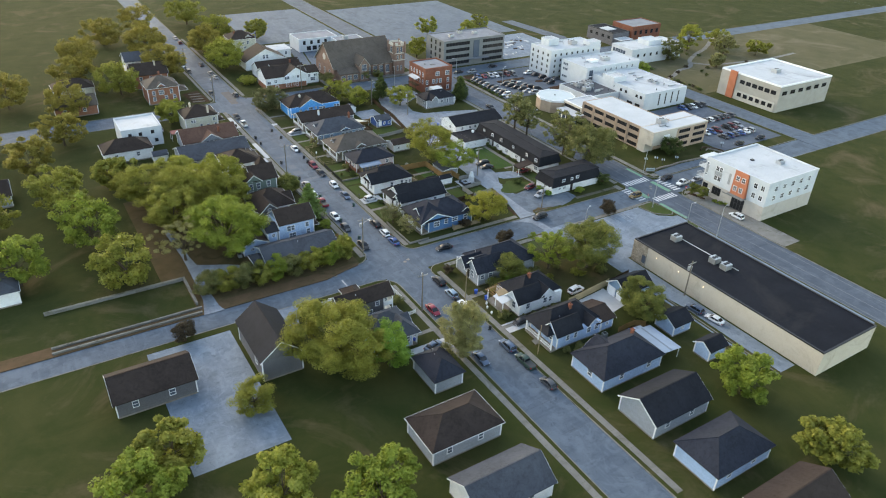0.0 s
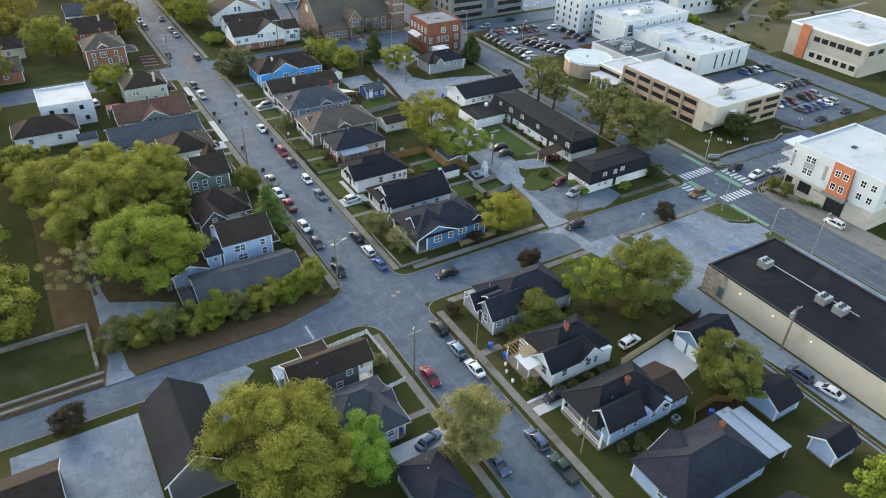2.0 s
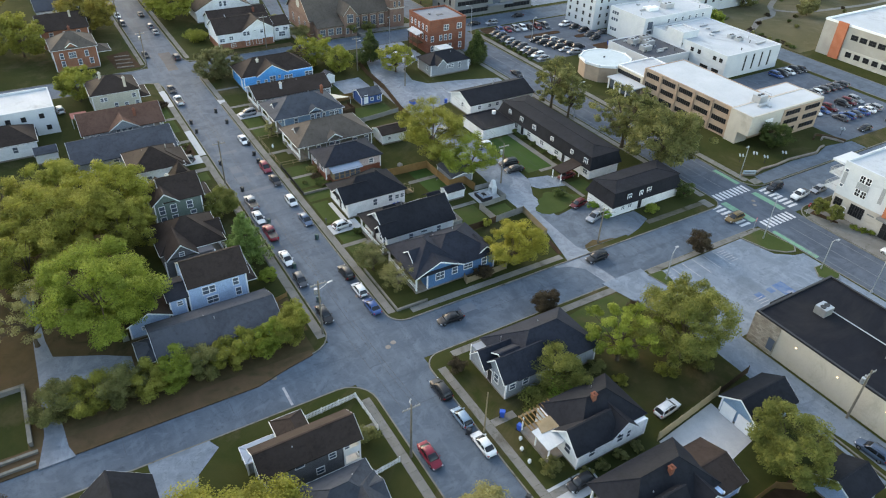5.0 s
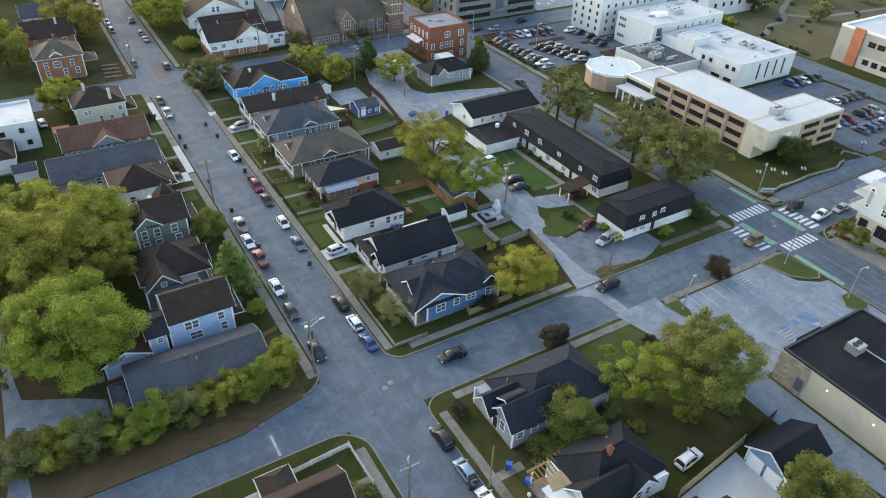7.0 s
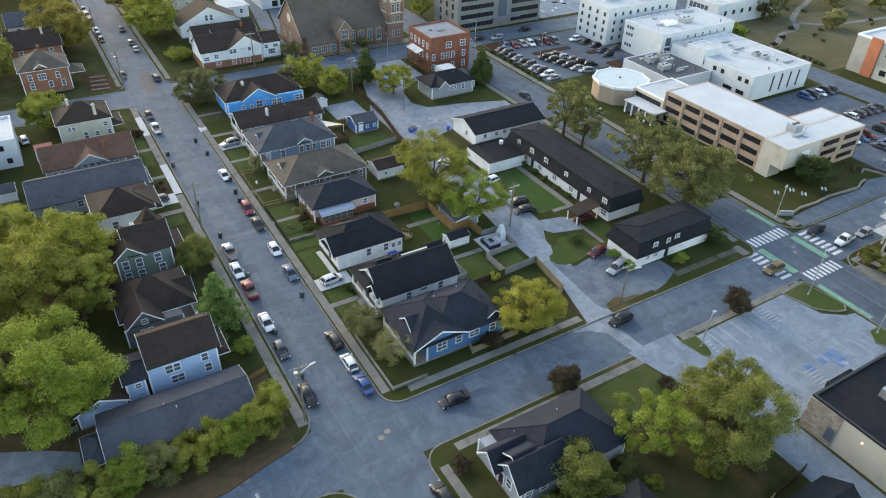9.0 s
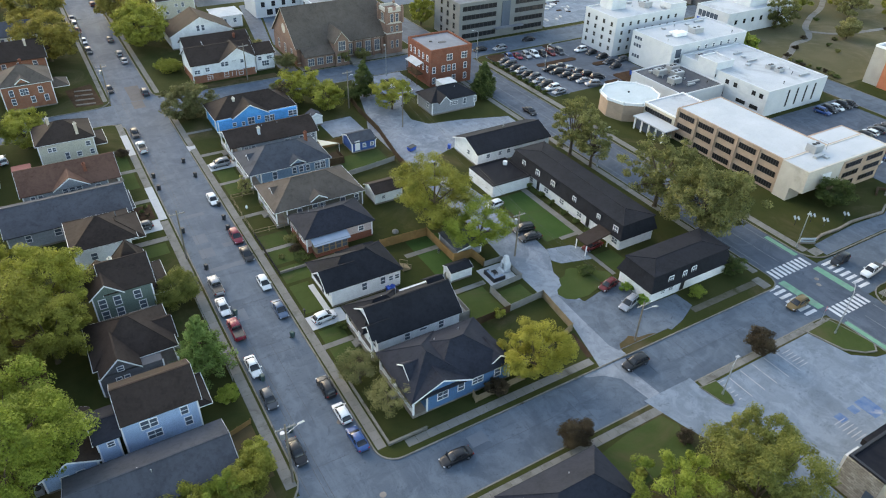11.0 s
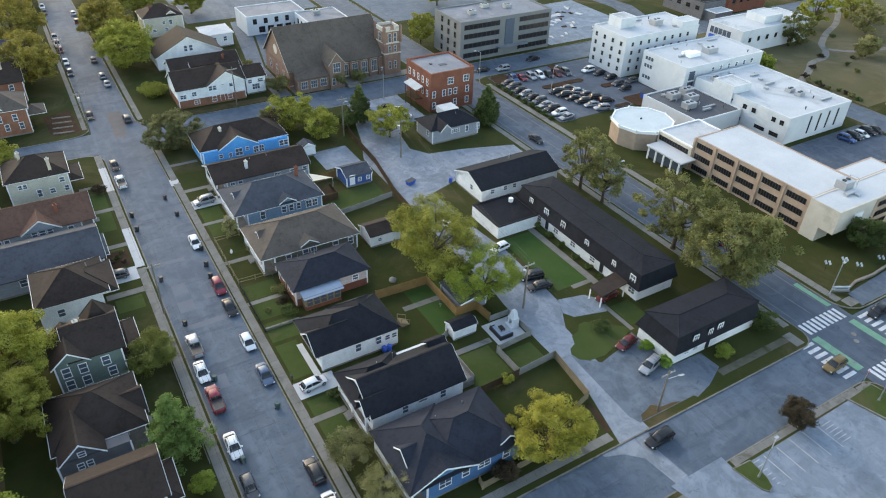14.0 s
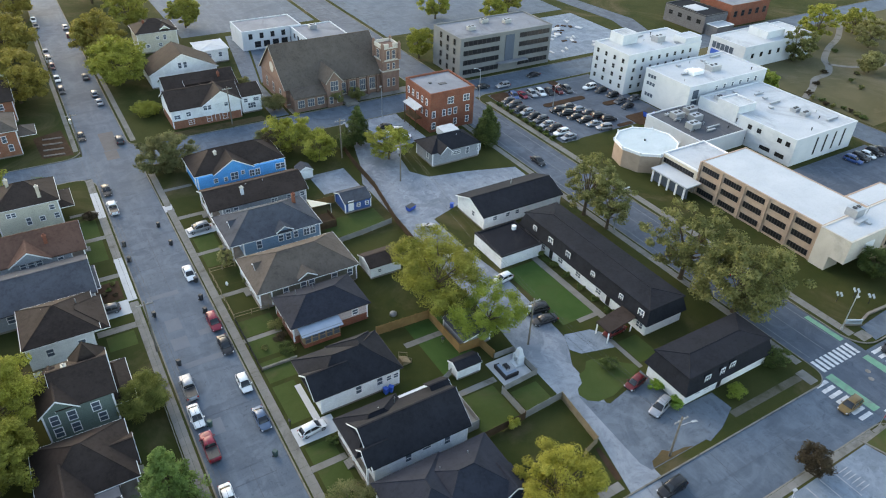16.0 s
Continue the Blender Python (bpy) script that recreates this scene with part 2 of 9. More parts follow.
PANEL_PEACH = courses("peach_brick", (0.43, 0.315, 0.245), (0.39, 0.285, 0.22), 0.1, (0.38, 0.28, 0.21), 0.85, 0.15, 0.006, 0.4)
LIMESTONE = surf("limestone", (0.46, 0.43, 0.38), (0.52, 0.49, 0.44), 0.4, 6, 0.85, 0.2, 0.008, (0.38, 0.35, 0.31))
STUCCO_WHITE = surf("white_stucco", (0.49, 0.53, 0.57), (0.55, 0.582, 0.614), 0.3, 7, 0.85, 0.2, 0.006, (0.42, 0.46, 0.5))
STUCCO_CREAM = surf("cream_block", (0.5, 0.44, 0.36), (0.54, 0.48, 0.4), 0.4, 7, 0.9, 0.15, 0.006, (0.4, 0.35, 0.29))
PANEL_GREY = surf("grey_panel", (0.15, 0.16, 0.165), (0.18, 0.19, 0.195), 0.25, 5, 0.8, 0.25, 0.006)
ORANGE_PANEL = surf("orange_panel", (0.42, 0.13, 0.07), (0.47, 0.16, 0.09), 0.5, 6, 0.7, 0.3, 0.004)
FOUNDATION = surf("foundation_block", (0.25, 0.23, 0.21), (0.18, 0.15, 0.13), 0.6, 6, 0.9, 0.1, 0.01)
WOOD_NEW = courses("new_cedar", (0.42, 0.24, 0.1), (0.47, 0.275, 0.12), 9.0, None, 0.8, 0.2, 0.01, 0.16)
WOOD_PALE = courses("pale_pine", (0.42, 0.32, 0.2), (0.47, 0.36, 0.24), 9.0, None, 0.8, 0.2, 0.01, 0.16)
WOOD_GREY = courses("weathered_wood", (0.39, 0.385, 0.37), (0.46, 0.45, 0.43), 9.0, None, 0.9, 0.15, 0.01, 0.16)
WOOD_BROWN = courses("brown_fence_wood", (0.12, 0.075, 0.045), (0.15, 0.1, 0.06), 9.0, None, 0.9, 0.15, 0.01, 0.16)
POLE_WOOD = surf("pole_wood", (0.15, 0.13, 0.11), (0.2, 0.175, 0.15), 1.0, 9, 0.9, 0.1, 0.01)
BARK = surf("bark", (0.085, 0.065, 0.045), (0.13, 0.1, 0.075), 1.2, 8, 0.95, 0.05, 0.04)
STEEL = gloss("galvanised_steel", (0.42, 0.44, 0.46), 0.45, 0.7)
DARK_METAL = gloss("dark_metal", (0.03, 0.03, 0.035), 0.5, 0.4)
GLASS = gloss("window_glass", (0.085, 0.11, 0.145), 0.1, 0.0, 0.6)
CAR_GLASS = gloss("car_glass", (0.014, 0.017, 0.022), 0.12, 0.0, 0.5)
GLASS_PALE = gloss("frosted_pane", (0.34, 0.41, 0.45), 0.25, 0.0, 0.5)
RUBBER = gloss("tyre_rubber", (0.018, 0.018, 0.02), 0.85, 0.0, 0.2)
ALLOY = gloss("alloy_rim", (0.4, 0.41, 0.43), 0.35, 0.8)
DARK_GLASS = gloss("dark_window_glass", (0.02, 0.021, 0.024), 0.15, 0.0, 0.4)
LAMP_CLEAR = gloss("headlight_lens", (0.62, 0.65, 0.7), 0.15)
LAMP_RED = gloss("tail_light_lens", (0.35, 0.015, 0.012), 0.2)
LAMP_ON = gloss("lit_wall_lamp", (1.0, 0.82, 0.6), 0.4, emit=0.9)
BLUE_PLASTIC = gloss("blue_plastic", (0.012, 0.1, 0.48), 0.45)
BIN_BLACK = gloss("black_plastic", (0.025, 0.027, 0.03), 0.5)
BIN_GREEN = gloss("green_plastic", (0.03, 0.075, 0.07), 0.5)
SIGN_RED = gloss("sign_red", (0.5, 0.02, 0.03), 0.5)
TARP = surf("canvas", (0.55, 0.52, 0.42), (0.6, 0.57, 0.47), 0.8, 8, 0.9, 0.1, 0.01)

LEAF_GREEN = leafy("green_leaves", (0.095, 0.14, 0.02), (0.24, 0.31, 0.042), (0.38, 0.44, 0.085))
LEAF_BRIGHT = leafy("bright_green_leaves", (0.08, 0.17, 0.025), (0.21, 0.37, 0.05), (0.34, 0.52, 0.1))
LEAF_OLIVE = leafy("olive_leaves", (0.12, 0.135, 0.022), (0.29, 0.29, 0.048), (0.44, 0.43, 0.1))
LEAF_YELLOW = leafy("yellow_green_leaves", (0.125, 0.145, 0.02), (0.31, 0.33, 0.048), (0.5, 0.49, 0.11))
LEAF_GOLD = leafy("golden_leaves", (0.15, 0.13, 0.025), (0.31, 0.26, 0.05), (0.46, 0.38, 0.1))
LEAF_OAK = leafy("dull_green_leaves", (0.085, 0.094, 0.032), (0.2, 0.21, 0.07), (0.34, 0.33, 0.13))
LEAF_PINE = leafy("pine_needles", (0.08, 0.14, 0.035), (0.18, 0.285, 0.075), (0.29, 0.41, 0.13))
LEAF_DARK = leafy("dark_green_leaves", (0.04, 0.068, 0.021), (0.088, 0.13, 0.036), (0.16, 0.21, 0.065))
LEAF_PLUM = leafy("plum_brown_leaves", (0.042, 0.031, 0.02), (0.085, 0.062, 0.038), (0.13, 0.1, 0.058))
LEAF_DULL = leafy("dull_olive_leaves", (0.08, 0.085, 0.032), (0.19, 0.19, 0.075), (0.31, 0.3, 0.14))
LEAF_SAGE = leafy("sage_olive_leaves", (0.08, 0.095, 0.022), (0.2, 0.22, 0.05), (0.33, 0.34, 0.095))
LEAF_DRY = leafy("dry_yellow_leaves", (0.17, 0.16, 0.06), (0.33, 0.31, 0.12), (0.48, 0.45, 0.2))


# ---- building blocks
class Shape:
    """A mesh in the making: boxes, prisms and tubes that are joined into one part."""

    def __init__(self):
        self.v, self.f = [], []

    def add(self, verts, faces):
        n = len(self.v)
        self.v += [tuple(c) for c in verts]
        self.f += [tuple(n + i for i in f) for f in faces]
        return self

    def hexa(self, p):
        """Eight corners: four below, four above, each anticlockwise from above."""
        return self.add(p, [(3, 2, 1, 0), (4, 5, 6, 7), (0, 1, 5, 4), (1, 2, 6, 5), (2, 3, 7, 6), (3, 0, 4, 7)])

    def box(self, x0, y0, z0, x1, y1, z1):
        return self.hexa([(x0, y0, z0), (x1, y0, z0), (x1, y1, z0), (x0, y1, z0), (x0, y0, z1), (x1, y0, z1), (x1, y1, z1), (x0, y1, z1)])

    def slab(self, outline, z0, z1):
        n = len(outline)
        return self.add([(x, y, z0) for x, y in outline] + [(x, y, z1) for x, y in outline],
                        [tuple(range(n - 1, -1, -1)), tuple(range(n, 2 * n))] + [(i, (i + 1) % n, n + (i + 1) % n, n + i) for i in range(n)])

    def tube(self, a, b, r0, r1, n=8):
        a, b = Vector(a), Vector(b)
        q = (b - a).to_track_quat("Z", "Y")
        ring = [q @ Vector((math.cos(2 * math.pi * i / n), math.sin(2 * math.pi * i / n), 0)) for i in range(n)]
        return self.add([a + d * r0 for d in ring] + [b + d * r1 for d in ring],
                        [tuple(range(n - 1, -1, -1)), tuple(range(n, 2 * n))] + [(i, (i + 1) % n, n + (i + 1) % n, n + i) for i in range(n)])

    def lattice(self, xs, zs, solid, y0, y1):
        """A frame with bars in one piece: the solid cells of a grid in x and z, from y0 (front) to y1."""
        nx, nz = len(xs), len(zs)
        verts = [(x, y, z) for y in (y0, y1) for z in zs for x in xs]

        def at(i, k, side):
            return side * nx * nz + k * nx + i

        def full(i, k):
            return 0 <= i < nx - 1 and 0 <= k < nz - 1 and solid(i, k)
        faces = []
        for k in range(nz - 1):
            for i in range(nx - 1):
                if not full(i, k):
                    continue
                a, b, c, d = (i, k), (i + 1, k), (i + 1, k + 1), (i, k + 1)
                faces.append((at(*a, 0), at(*b, 0), at(*c, 0), at(*d, 0)))
                for p, q, n in ((b, a, (i, k - 1)), (c, b, (i + 1, k)), (d, c, (i, k + 1)), (a, d, (i - 1, k))):
                    if not full(*n):
                        faces.append((at(*p, 0), at(*q, 0), at(*q, 1), at(*p, 1)))
        return self.add(verts, faces)

    def rope(self, pts, r, n=4):
        """One continuous thin tube along the points."""
        verts, faces = [], []
        for p in pts:
            verts += [(p[0] + r * math.cos(2 * math.pi * i / n), p[1] + r * 0.5 * math.cos(2 * math.pi * i / n), p[2] + r * math.sin(2 * math.pi * i / n)) for i in range(n)]
        for k in range(len(pts) - 1):
            faces += [(k * n + i, k * n + (i + 1) % n, (k + 1) * n + (i + 1) % n, (k + 1) * n + i) for i in range(n)]
        return self.add(verts, faces)

    def mesh(self, name, material):
        me = bpy.data.meshes.new(name)
        me.from_pydata(self.v, [], self.f)
        me.materials.append(material)
        return me


def part(name, shape, material, parent=None, label="", smooth=False):
    me = shape if isinstance(shape, bpy.types.Mesh) else shape.mesh(name, material)
    if smooth:
        me.polygons.foreach_set("use_smooth", [True] * len(me.polygons))
    ob = new(name, me)
    if parent:
        ob.parent = parent
    return tagged(ob, label)


def thing(name, label, category, x=0, y=0, z=0, turn=0, group=""):
    ob = new(name)
    ob.matrix_basis = pose(x, y, z, 0, 0, turn)
    ob.empty_display_size = 0.5
    return tagged(ob, label, category, group)


def structure(name, shape, material, label=""):
    return tagged(part(name, shape, material), label, kind="structure")

# ---- ground, roads, kerbs
LAWN = 0.12


def rounded(x0, y0, x1, y1, r, n=6):
    """A rectangle with rounded corners, anticlockwise."""
    out = []
    for cx, cy, a in ((x1 - r, y0 + r, -90), (x1 - r, y1 - r, 0), (x0 + r, y1 - r, 90), (x0 + r, y0 + r, 180)):
        out += [(cx + r * math.cos(radians(a + 90 * i / n)), cy + r * math.sin(radians(a + 90 * i / n))) for i in range(n + 1)]
    return out


structure("ground", Shape().add([(-2600, -2600, -0.03), (2600, -2600, -0.03), (2600, 2600, -0.03), (-2600, 2600, -0.03)], [(0, 1, 2, 3)]), GRASS, "dull green grassland to the horizon")
structure("road_long_street", Shape().box(-8.2, -500, -0.3, 2.6, 600, 0.0), ASPHALT, "worn grey asphalt street with pale patches")
structure("road_cross_street", Shape().box(-500, -4.9, -0.3, 500, 4.7, 0.004), ASPHALT, "worn grey asphalt cross street")
structure("road_main", Shape().box(75.6, -500, -0.3, 86.6, 600, 0.008), ASPHALT_DARK, "darker asphalt main road with white edge lines")
structure("road_north", Shape().box(-500, 116, -0.3, 500, 127, 0.012), ASPHALT, "grey asphalt street beside the church")

BLOCKS = [("north_east", 2.0, 3.5, 76.0, 116.4), ("north_west", -420, 3.4, -7.5, 116.4), ("south_east", 2.2, -420, 76.0, -4.9), ("south_west", -420, -420, -6.7, -4.6),
          ("east", 86.3, 4.9, 420, 116.4), ("far_south_east", 86.3, -420, 420, -4.4), ("far_north", 1.6, 126.6, 75.6, 520), ("far_north_west", -420, 126.6, -8.0, 520), ("far_north_east", 86.5, 126.6, 420, 520)]
for name, x0, y0, x1, y1 in BLOCKS:
    bend = 2.8 if name in ("north_east", "south_east") else 4.2
    outer, inner = rounded(x0, y0, x1, y1, bend), rounded(x0 + 0.2, y0 + 0.2, x1 - 0.2, y1 - 0.2, bend - 0.2)
    n = len(outer)
    ring = Shape().add([(*p, -0.3) for p in outer] + [(*p, LAWN + 0.015) for p in outer] + [(*p, LAWN + 0.015) for p in inner] + [(*p, -0.3) for p in inner],
                       [(i, (i + 1) % n, n + (i + 1) % n, n + i) for i in range(n)] + [(n + i, n + (i + 1) % n, 2 * n + (i + 1) % n, 2 * n + i) for i in range(n)])
    structure("kerb_" + name, ring, KERB, "weathered concrete kerb along the street")
    structure("lawn_" + name, Shape().slab(inner, -0.3, LAWN), GRASS, "patchy autumn lawn of the block")


def sheet(name, outline, material, label, z=LAWN, lift=0.012):
    return structure(name, Shape().slab(outline, z - 0.1, z + lift), material, label)


def rect(x0, y0, x1, y1):
    return [(x0, y0), (x1, y0), (x1, y1), (x0, y1)]


# yards, alleys and lots
sheet("alley_gravel", [(36.2, 3.6), (41.4, 3.6), (41.2, 9), (43.5, 14), (43.8, 19), (44.2, 24.5), (46.0, 27.5), (47.2, 30), (47.4, 33), (47.9, 46), (46.5, 58), (46.5, 69), (54, 71.5), (66, 72), (73, 74), (73.2, 79),
                       (62, 82.5), (54, 84), (51.5, 88), (53, 96), (62, 102), (63, 116), (49, 116), (46.5, 106), (43.5, 96), (40.3, 88), (40, 72), (39.6, 56), (39.3, 36), (38.7, 30), (38.5, 12.5)], GRAVEL, "pale dusty gravel alley behind the houses")
sheet("lot_villa", [(40.4, 6.4), (41.0, 4.9), (50.9, 4.9), (51.2, 4.4), (54.4, 5.2), (58.4, 7.0), (58.2, 10.4), (52.4, 10.6), (52.4, 18.8), (48.8, 17.0), (44.0, 16.0), (41.0, 19.2)], road_mat("patched_asphalt", (0.082, 0.108, 0.14), (0.112, 0.14, 0.172), 0.5, 0.4), "worn grey parking area beside the white villa", lift=0.02)
sheet("villa_leaf_pile", [(41.4, 5.0), (48.6, 4.95), (47.4, 5.4), (45.5, 5.6), (44.4, 6.6), (43.4, 6.2), (42.0, 5.9)], SCRUB, "brown leaves and broken kerb beside the lot", lift=0.026)
sheet("grass_island", [(41.2, 19.4), (41.6, 18.0), (42.8, 17.1), (45.4, 16.9), (49.0, 17.9), (52.5, 19.2), (52.4, 20.2), (50.2, 22.2), (47.6, 24.1), (46.5, 24.1), (45.3, 22.9), (43.8, 22.5), (43.1, 21.0), (41.8, 20.4)], GRASS_RICH, "green grass island between alley and villa", lift=0.03)
sheet("drive_flats", [(46.0, 27.4), (47.4, 30.4), (51.8, 29.4), (53.4, 27.6), (53.2, 24.8), (52.4, 24.4), (47.0, 25.8)], LOT, "short worn driveway to the carport", lift=0.02)
sheet("yard_gravel", rect(31.5, 87.5, 39.5, 96), GRAVEL, "pale gravel yard behind the houses", lift=0.016)
sheet("brick_house_lot", rect(52.5, 100, 63, 112), LOT, "small parking lot beside the brick building", lift=0.024)
for i, r in enumerate([(4.2, 34.2, 7.4, 41.8), (4.2, 18.6, 7.8, 29.6), (26.5, 31.5, 33, 44), (25.6, 20, 31.6, 27), (33, 20.3, 37.5, 24.6), (26, 10.5, 36.6, 19.2), (4.2, 42.6, 9.4, 47.2), (4.2, 48.2, 9.4, 52.5), (4.2, 53.5, 9.4, 57.5), (4.2, 74, 8.0, 84),
                       (48.8, 32.2, 55.2, 48.6), (57, 47, 58, 55), (53.6, 20, 57.5, 25), (-14, 72.5, -10, 78), (-14, 84.5, -10, 91.5), (-13.2, 92.5, -10, 99.5), (-14, 60, -10, 63.5), (26.5, 72, 38, 78.2)]):
    r = (min(r[0], r[2]), min(r[1], r[3]), max(r[0], r[2]), max(r[1], r[3]))
    sheet("lawn_yard_%d" % (i + 1), rect(*r), GRASS_LUSH if r in ((48.8, 32.2, 55.2, 48.6), (26.5, 31.5, 33, 44)) else GRASS if r == (26, 10.5, 36.6, 19.2) else GRASS_RICH, "mown green back or front lawn", lift=0.006)
sheet("lot_lawn", [(25.4, -8.2), (31, -7.3), (37.4, -7.2), (38.3, -9.4), (37.0, -13.6), (25.4, -14.2)], GRASS_RICH, "dark green mown lawn beside the lot driveway", lift=0.01)
sheet("scrub_corner", rect(-52, 3.7, -10.6, 12.5), SCRUB, "brown leaf litter under the hedge", lift=0.006)
sheet("verge_west", [(-420, 0.9), (-46, 1.1), (-20, 1.1), (-15, 2.5), (-11.2, 3.3), (-11.2, 4.4), (-420, 4.4)], surf("rusty_leaf_litter", (0.135, 0.082, 0.05), (0.1, 0.066, 0.038), 0.35, 7, 0.98, 0.04, 0.09, (0.062, 0.055, 0.028)), "wide reddish-brown leaf litter verge before the hedge", lift=0.03)
sheet("west_garden", rect(-75, 4.6, -47.9, 15.6), GRASS, "dark lawn of a walled garden", lift=0.014)
sheet("scrub_side", rect(-13.0, 8.6, -9.8, 17.4), SCRUB, "bare brown earth and grass beside the slate-roofed house", lift=0.009)
sheet("scrub_west", rect(-52, 12.5, -31, 60), SCRUB, "brown leaf litter under the big trees", lift=0.007)
sheet("scrub_lot", rect(24, -30.6, 40.8, -14.4), surf("lot_undergrowth", (0.036, 0.042, 0.015), (0.058, 0.052, 0.024), 0.2, 7, 0.97, 0.04, 0.09, (0.085, 0.062, 0.034)), "thin dark grass and leaf litter under the lot trees", lift=0.006)
sheet("dirt_drive", [(-47.2, 0.8), (-43.0, 0.8), (-43.6, 2.8), (-43.9, 9.0), (-43.7, 14.8), (-41.2, 14.0), (-38.0, 13.2), (-33.8, 12.4), (-33.8, 15.4), (-37.3, 17.6), (-41.0, 19.4), (-43.4, 20.6), (-44.0, 24.8), (-44.6, 40), (-46.4, 40), (-45.5, 25.6), (-45.6, 16.7), (-46.0, 6.0)], GRAVEL, "pale dirt driveway behind the hedge", lift=0.036)
sheet("front_beds", rect(-14.5, 72.2, -9.8, 77.5), MULCH, "mulched front garden bed", lift=0.01)
sheet("store_lot", [(45.6, -6.5), (69.0, -6.3), (70.5, -12.5), (73.5, -14.6), (75.4, -15.0), (75.4, -70), (66.2, -70), (66.2, -24), (41, -24), (41, -70), (47, -70), (47, -24.5), (41, -12)][:4] + [(75.4, -15.0), (75.4, -70), (65.8, -70), (65.8, -24.6), (45.6, -24.6)], LOT, "pale worn asphalt parking lot of the store", lift=0.012)
sheet("store_drive", [(37.2, -4.2), (46.0, -4.2), (45.9, -6.2), (47.2, -14), (40, -14), (38.6, -9.6)], LOT, "pale concrete driveway apron of the lot", lift=0.018)
sheet("store_alley", rect(41.2, -70, 47.3, -13.5), LOT, "worn asphalt lane beside the store wall", lift=0.008)
sheet("alley_mouth", [(33.0, 4.3), (41.3, 4.3), (39.8, 1.0), (40.3, -4.6), (38.2, -4.6), (37.5, 0.4), (35.6, 2.2), (33.2, 3.1)], GRAVEL, "pale worn concrete where the alley meets the street", z=0.0, lift=0.014)
sheet("alley_dirt", [(36.9, 11.0), (37.5, 11.0), (37.2, 8.2), (36.7, 5.8), (35.9, 6.0), (36.3, 8.4)], MULCH, "dark dirt strip beside the alley", lift=0.024)
sheet("hospital_lot", rect(90.2, 83.5, 125.5, 115.2), ASPHALT_DARK, "dark asphalt car park with islands", lift=0.012)
sheet("office_lot", rect(116, 30, 155.5, 48.5), ASPHALT_DARK, "dark asphalt staff car park", lift=0.012)
sheet("office_lot_south", rect(124.6, 9.7, 155.5, 30), ASPHALT_DARK, "dark asphalt staff car park", lift=0.012)
sheet("office_walk", [(90.2, 5.3), (126, 5.3), (126, 9.0), (118, 10.2), (112.7, 8.6), (104, 9.2), (97, 8.8), (91, 8.4)], ASPHALT, "worn grey asphalt strip before the office lawn", lift=0.016)
sheet("far_street_east", rect(157.4, -4.6, 166.4, 116.2), ASPHALT, "grey asphalt street behind the white blocks", lift=0.016)
for i, x in enumerate((157.2, 166.4)):
    structure("kerb_far_street_%d" % (i + 1), Shape().box(x, 5, 0, x + 0.2, 116, LAWN + 0.12), CONCRETE, "pale concrete kerb of the far street")
sheet("park_lawn", [(168, 54), (330, 54), (330, 116), (168, 116)], surf("dry_park_grass", (0.088, 0.084, 0.046), (0.115, 0.102, 0.06), 0.09, 8, 0.95, 0.05, 0.06, (0.15, 0.125, 0.085)), "dry olive park grass with worn patches", lift=0.008)
sheet("corner_plaza", rect(86.6, -40, 93, -7.4), CONCRETE, "pale paving round the corner building", lift=0.014)
sheet("plaza_bed", [(88.4, -6.8), (90.2, -6.6), (90.6, -11.6), (90.0, -11.8)], MULCH, "dark mulched planting bed on the plaza", lift=0.03)
sheet("church_lane", [(35.2, 127.6), (39.2, 127.6), (39.4, 150), (48, 192), (42.5, 192), (35.4, 150)], ASPHALT, "pale worn lane between the white house and the church", lift=0.016)
sheet("terraced_bed", [(-10.6, 143), (-9.6, 128.6), (-15.8, 129.6), (-16.6, 141)], MULCH, "dark dug garden bed on the corner slope", lift=0.02)
sheet("north_bank", [(8, 127.2), (33.5, 127.2), (33.0, 130.0), (8, 130.0)], SCRUB, "brown dry grass bank along the street", lift=0.012)
sheet("church_yard", [(40, 150.5), (72, 150.5), (72, 161.5), (57.8, 161.5), (57.8, 178.6), (46, 178.6)], ASPHALT, "grey parking yard behind the church", lift=0.011)
sheet("church_forecourt", rect(40, 127.5, 76, 131), CONCRETE, "pale paving before the church", lift=0.01)
sheet("far_car_park", rect(30, 196, 74, 260), ASPHALT, "pale grey car park beyond the church", lift=0.012)
sheet("far_lot_east", rect(122.5, 129, 160, 165), LOT, "pale building site with broken slabs", lift=0.012)
sheet("far_road_bend", [(161, 127.5), (168, 127.5), (176, 150), (172, 190), (165, 190), (168, 152)], ASPHALT_DARK, "dark asphalt street bending away beyond the building site", lift=0.02)
sheet("far_plaza", rect(88, 170, 160, 250), ASPHALT, "grey parking areas far off", lift=0.012)
sheet("corner_lot_west", rect(-60, -40, -44.2, -6.6), LOT, "cracked pale lot beside the dark-roofed house", lift=0.012)
sheet("apron_dark_house", [(-35.6, -14.5), (-32.2, -13.6), (-30.8, -9.2), (-27.6, -6.4), (-28.4, -4.7), (-35.8, -4.7)], LOT, "pale concrete driveway apron", lift=0.014)
sheet("lane_verge", [(41.6, -70), (42.9, -70), (43.2, -46), (42.6, -42), (41.8, -40)], GRASS, "dull grass verge between lane and yards", lift=0.02)
structure("lane_kerb", Shape().slab([(41.9, -70), (42.15, -70), (42.35, -42), (42.1, -42)], 0, LAWN + 0.12), KERB, "pale concrete kerb beside the lane")
sheet("dirt_yard", rect(24.4, -47.8, 31.6, -45.2), MULCH, "bare brown earth beside the terrace", lift=0.01)
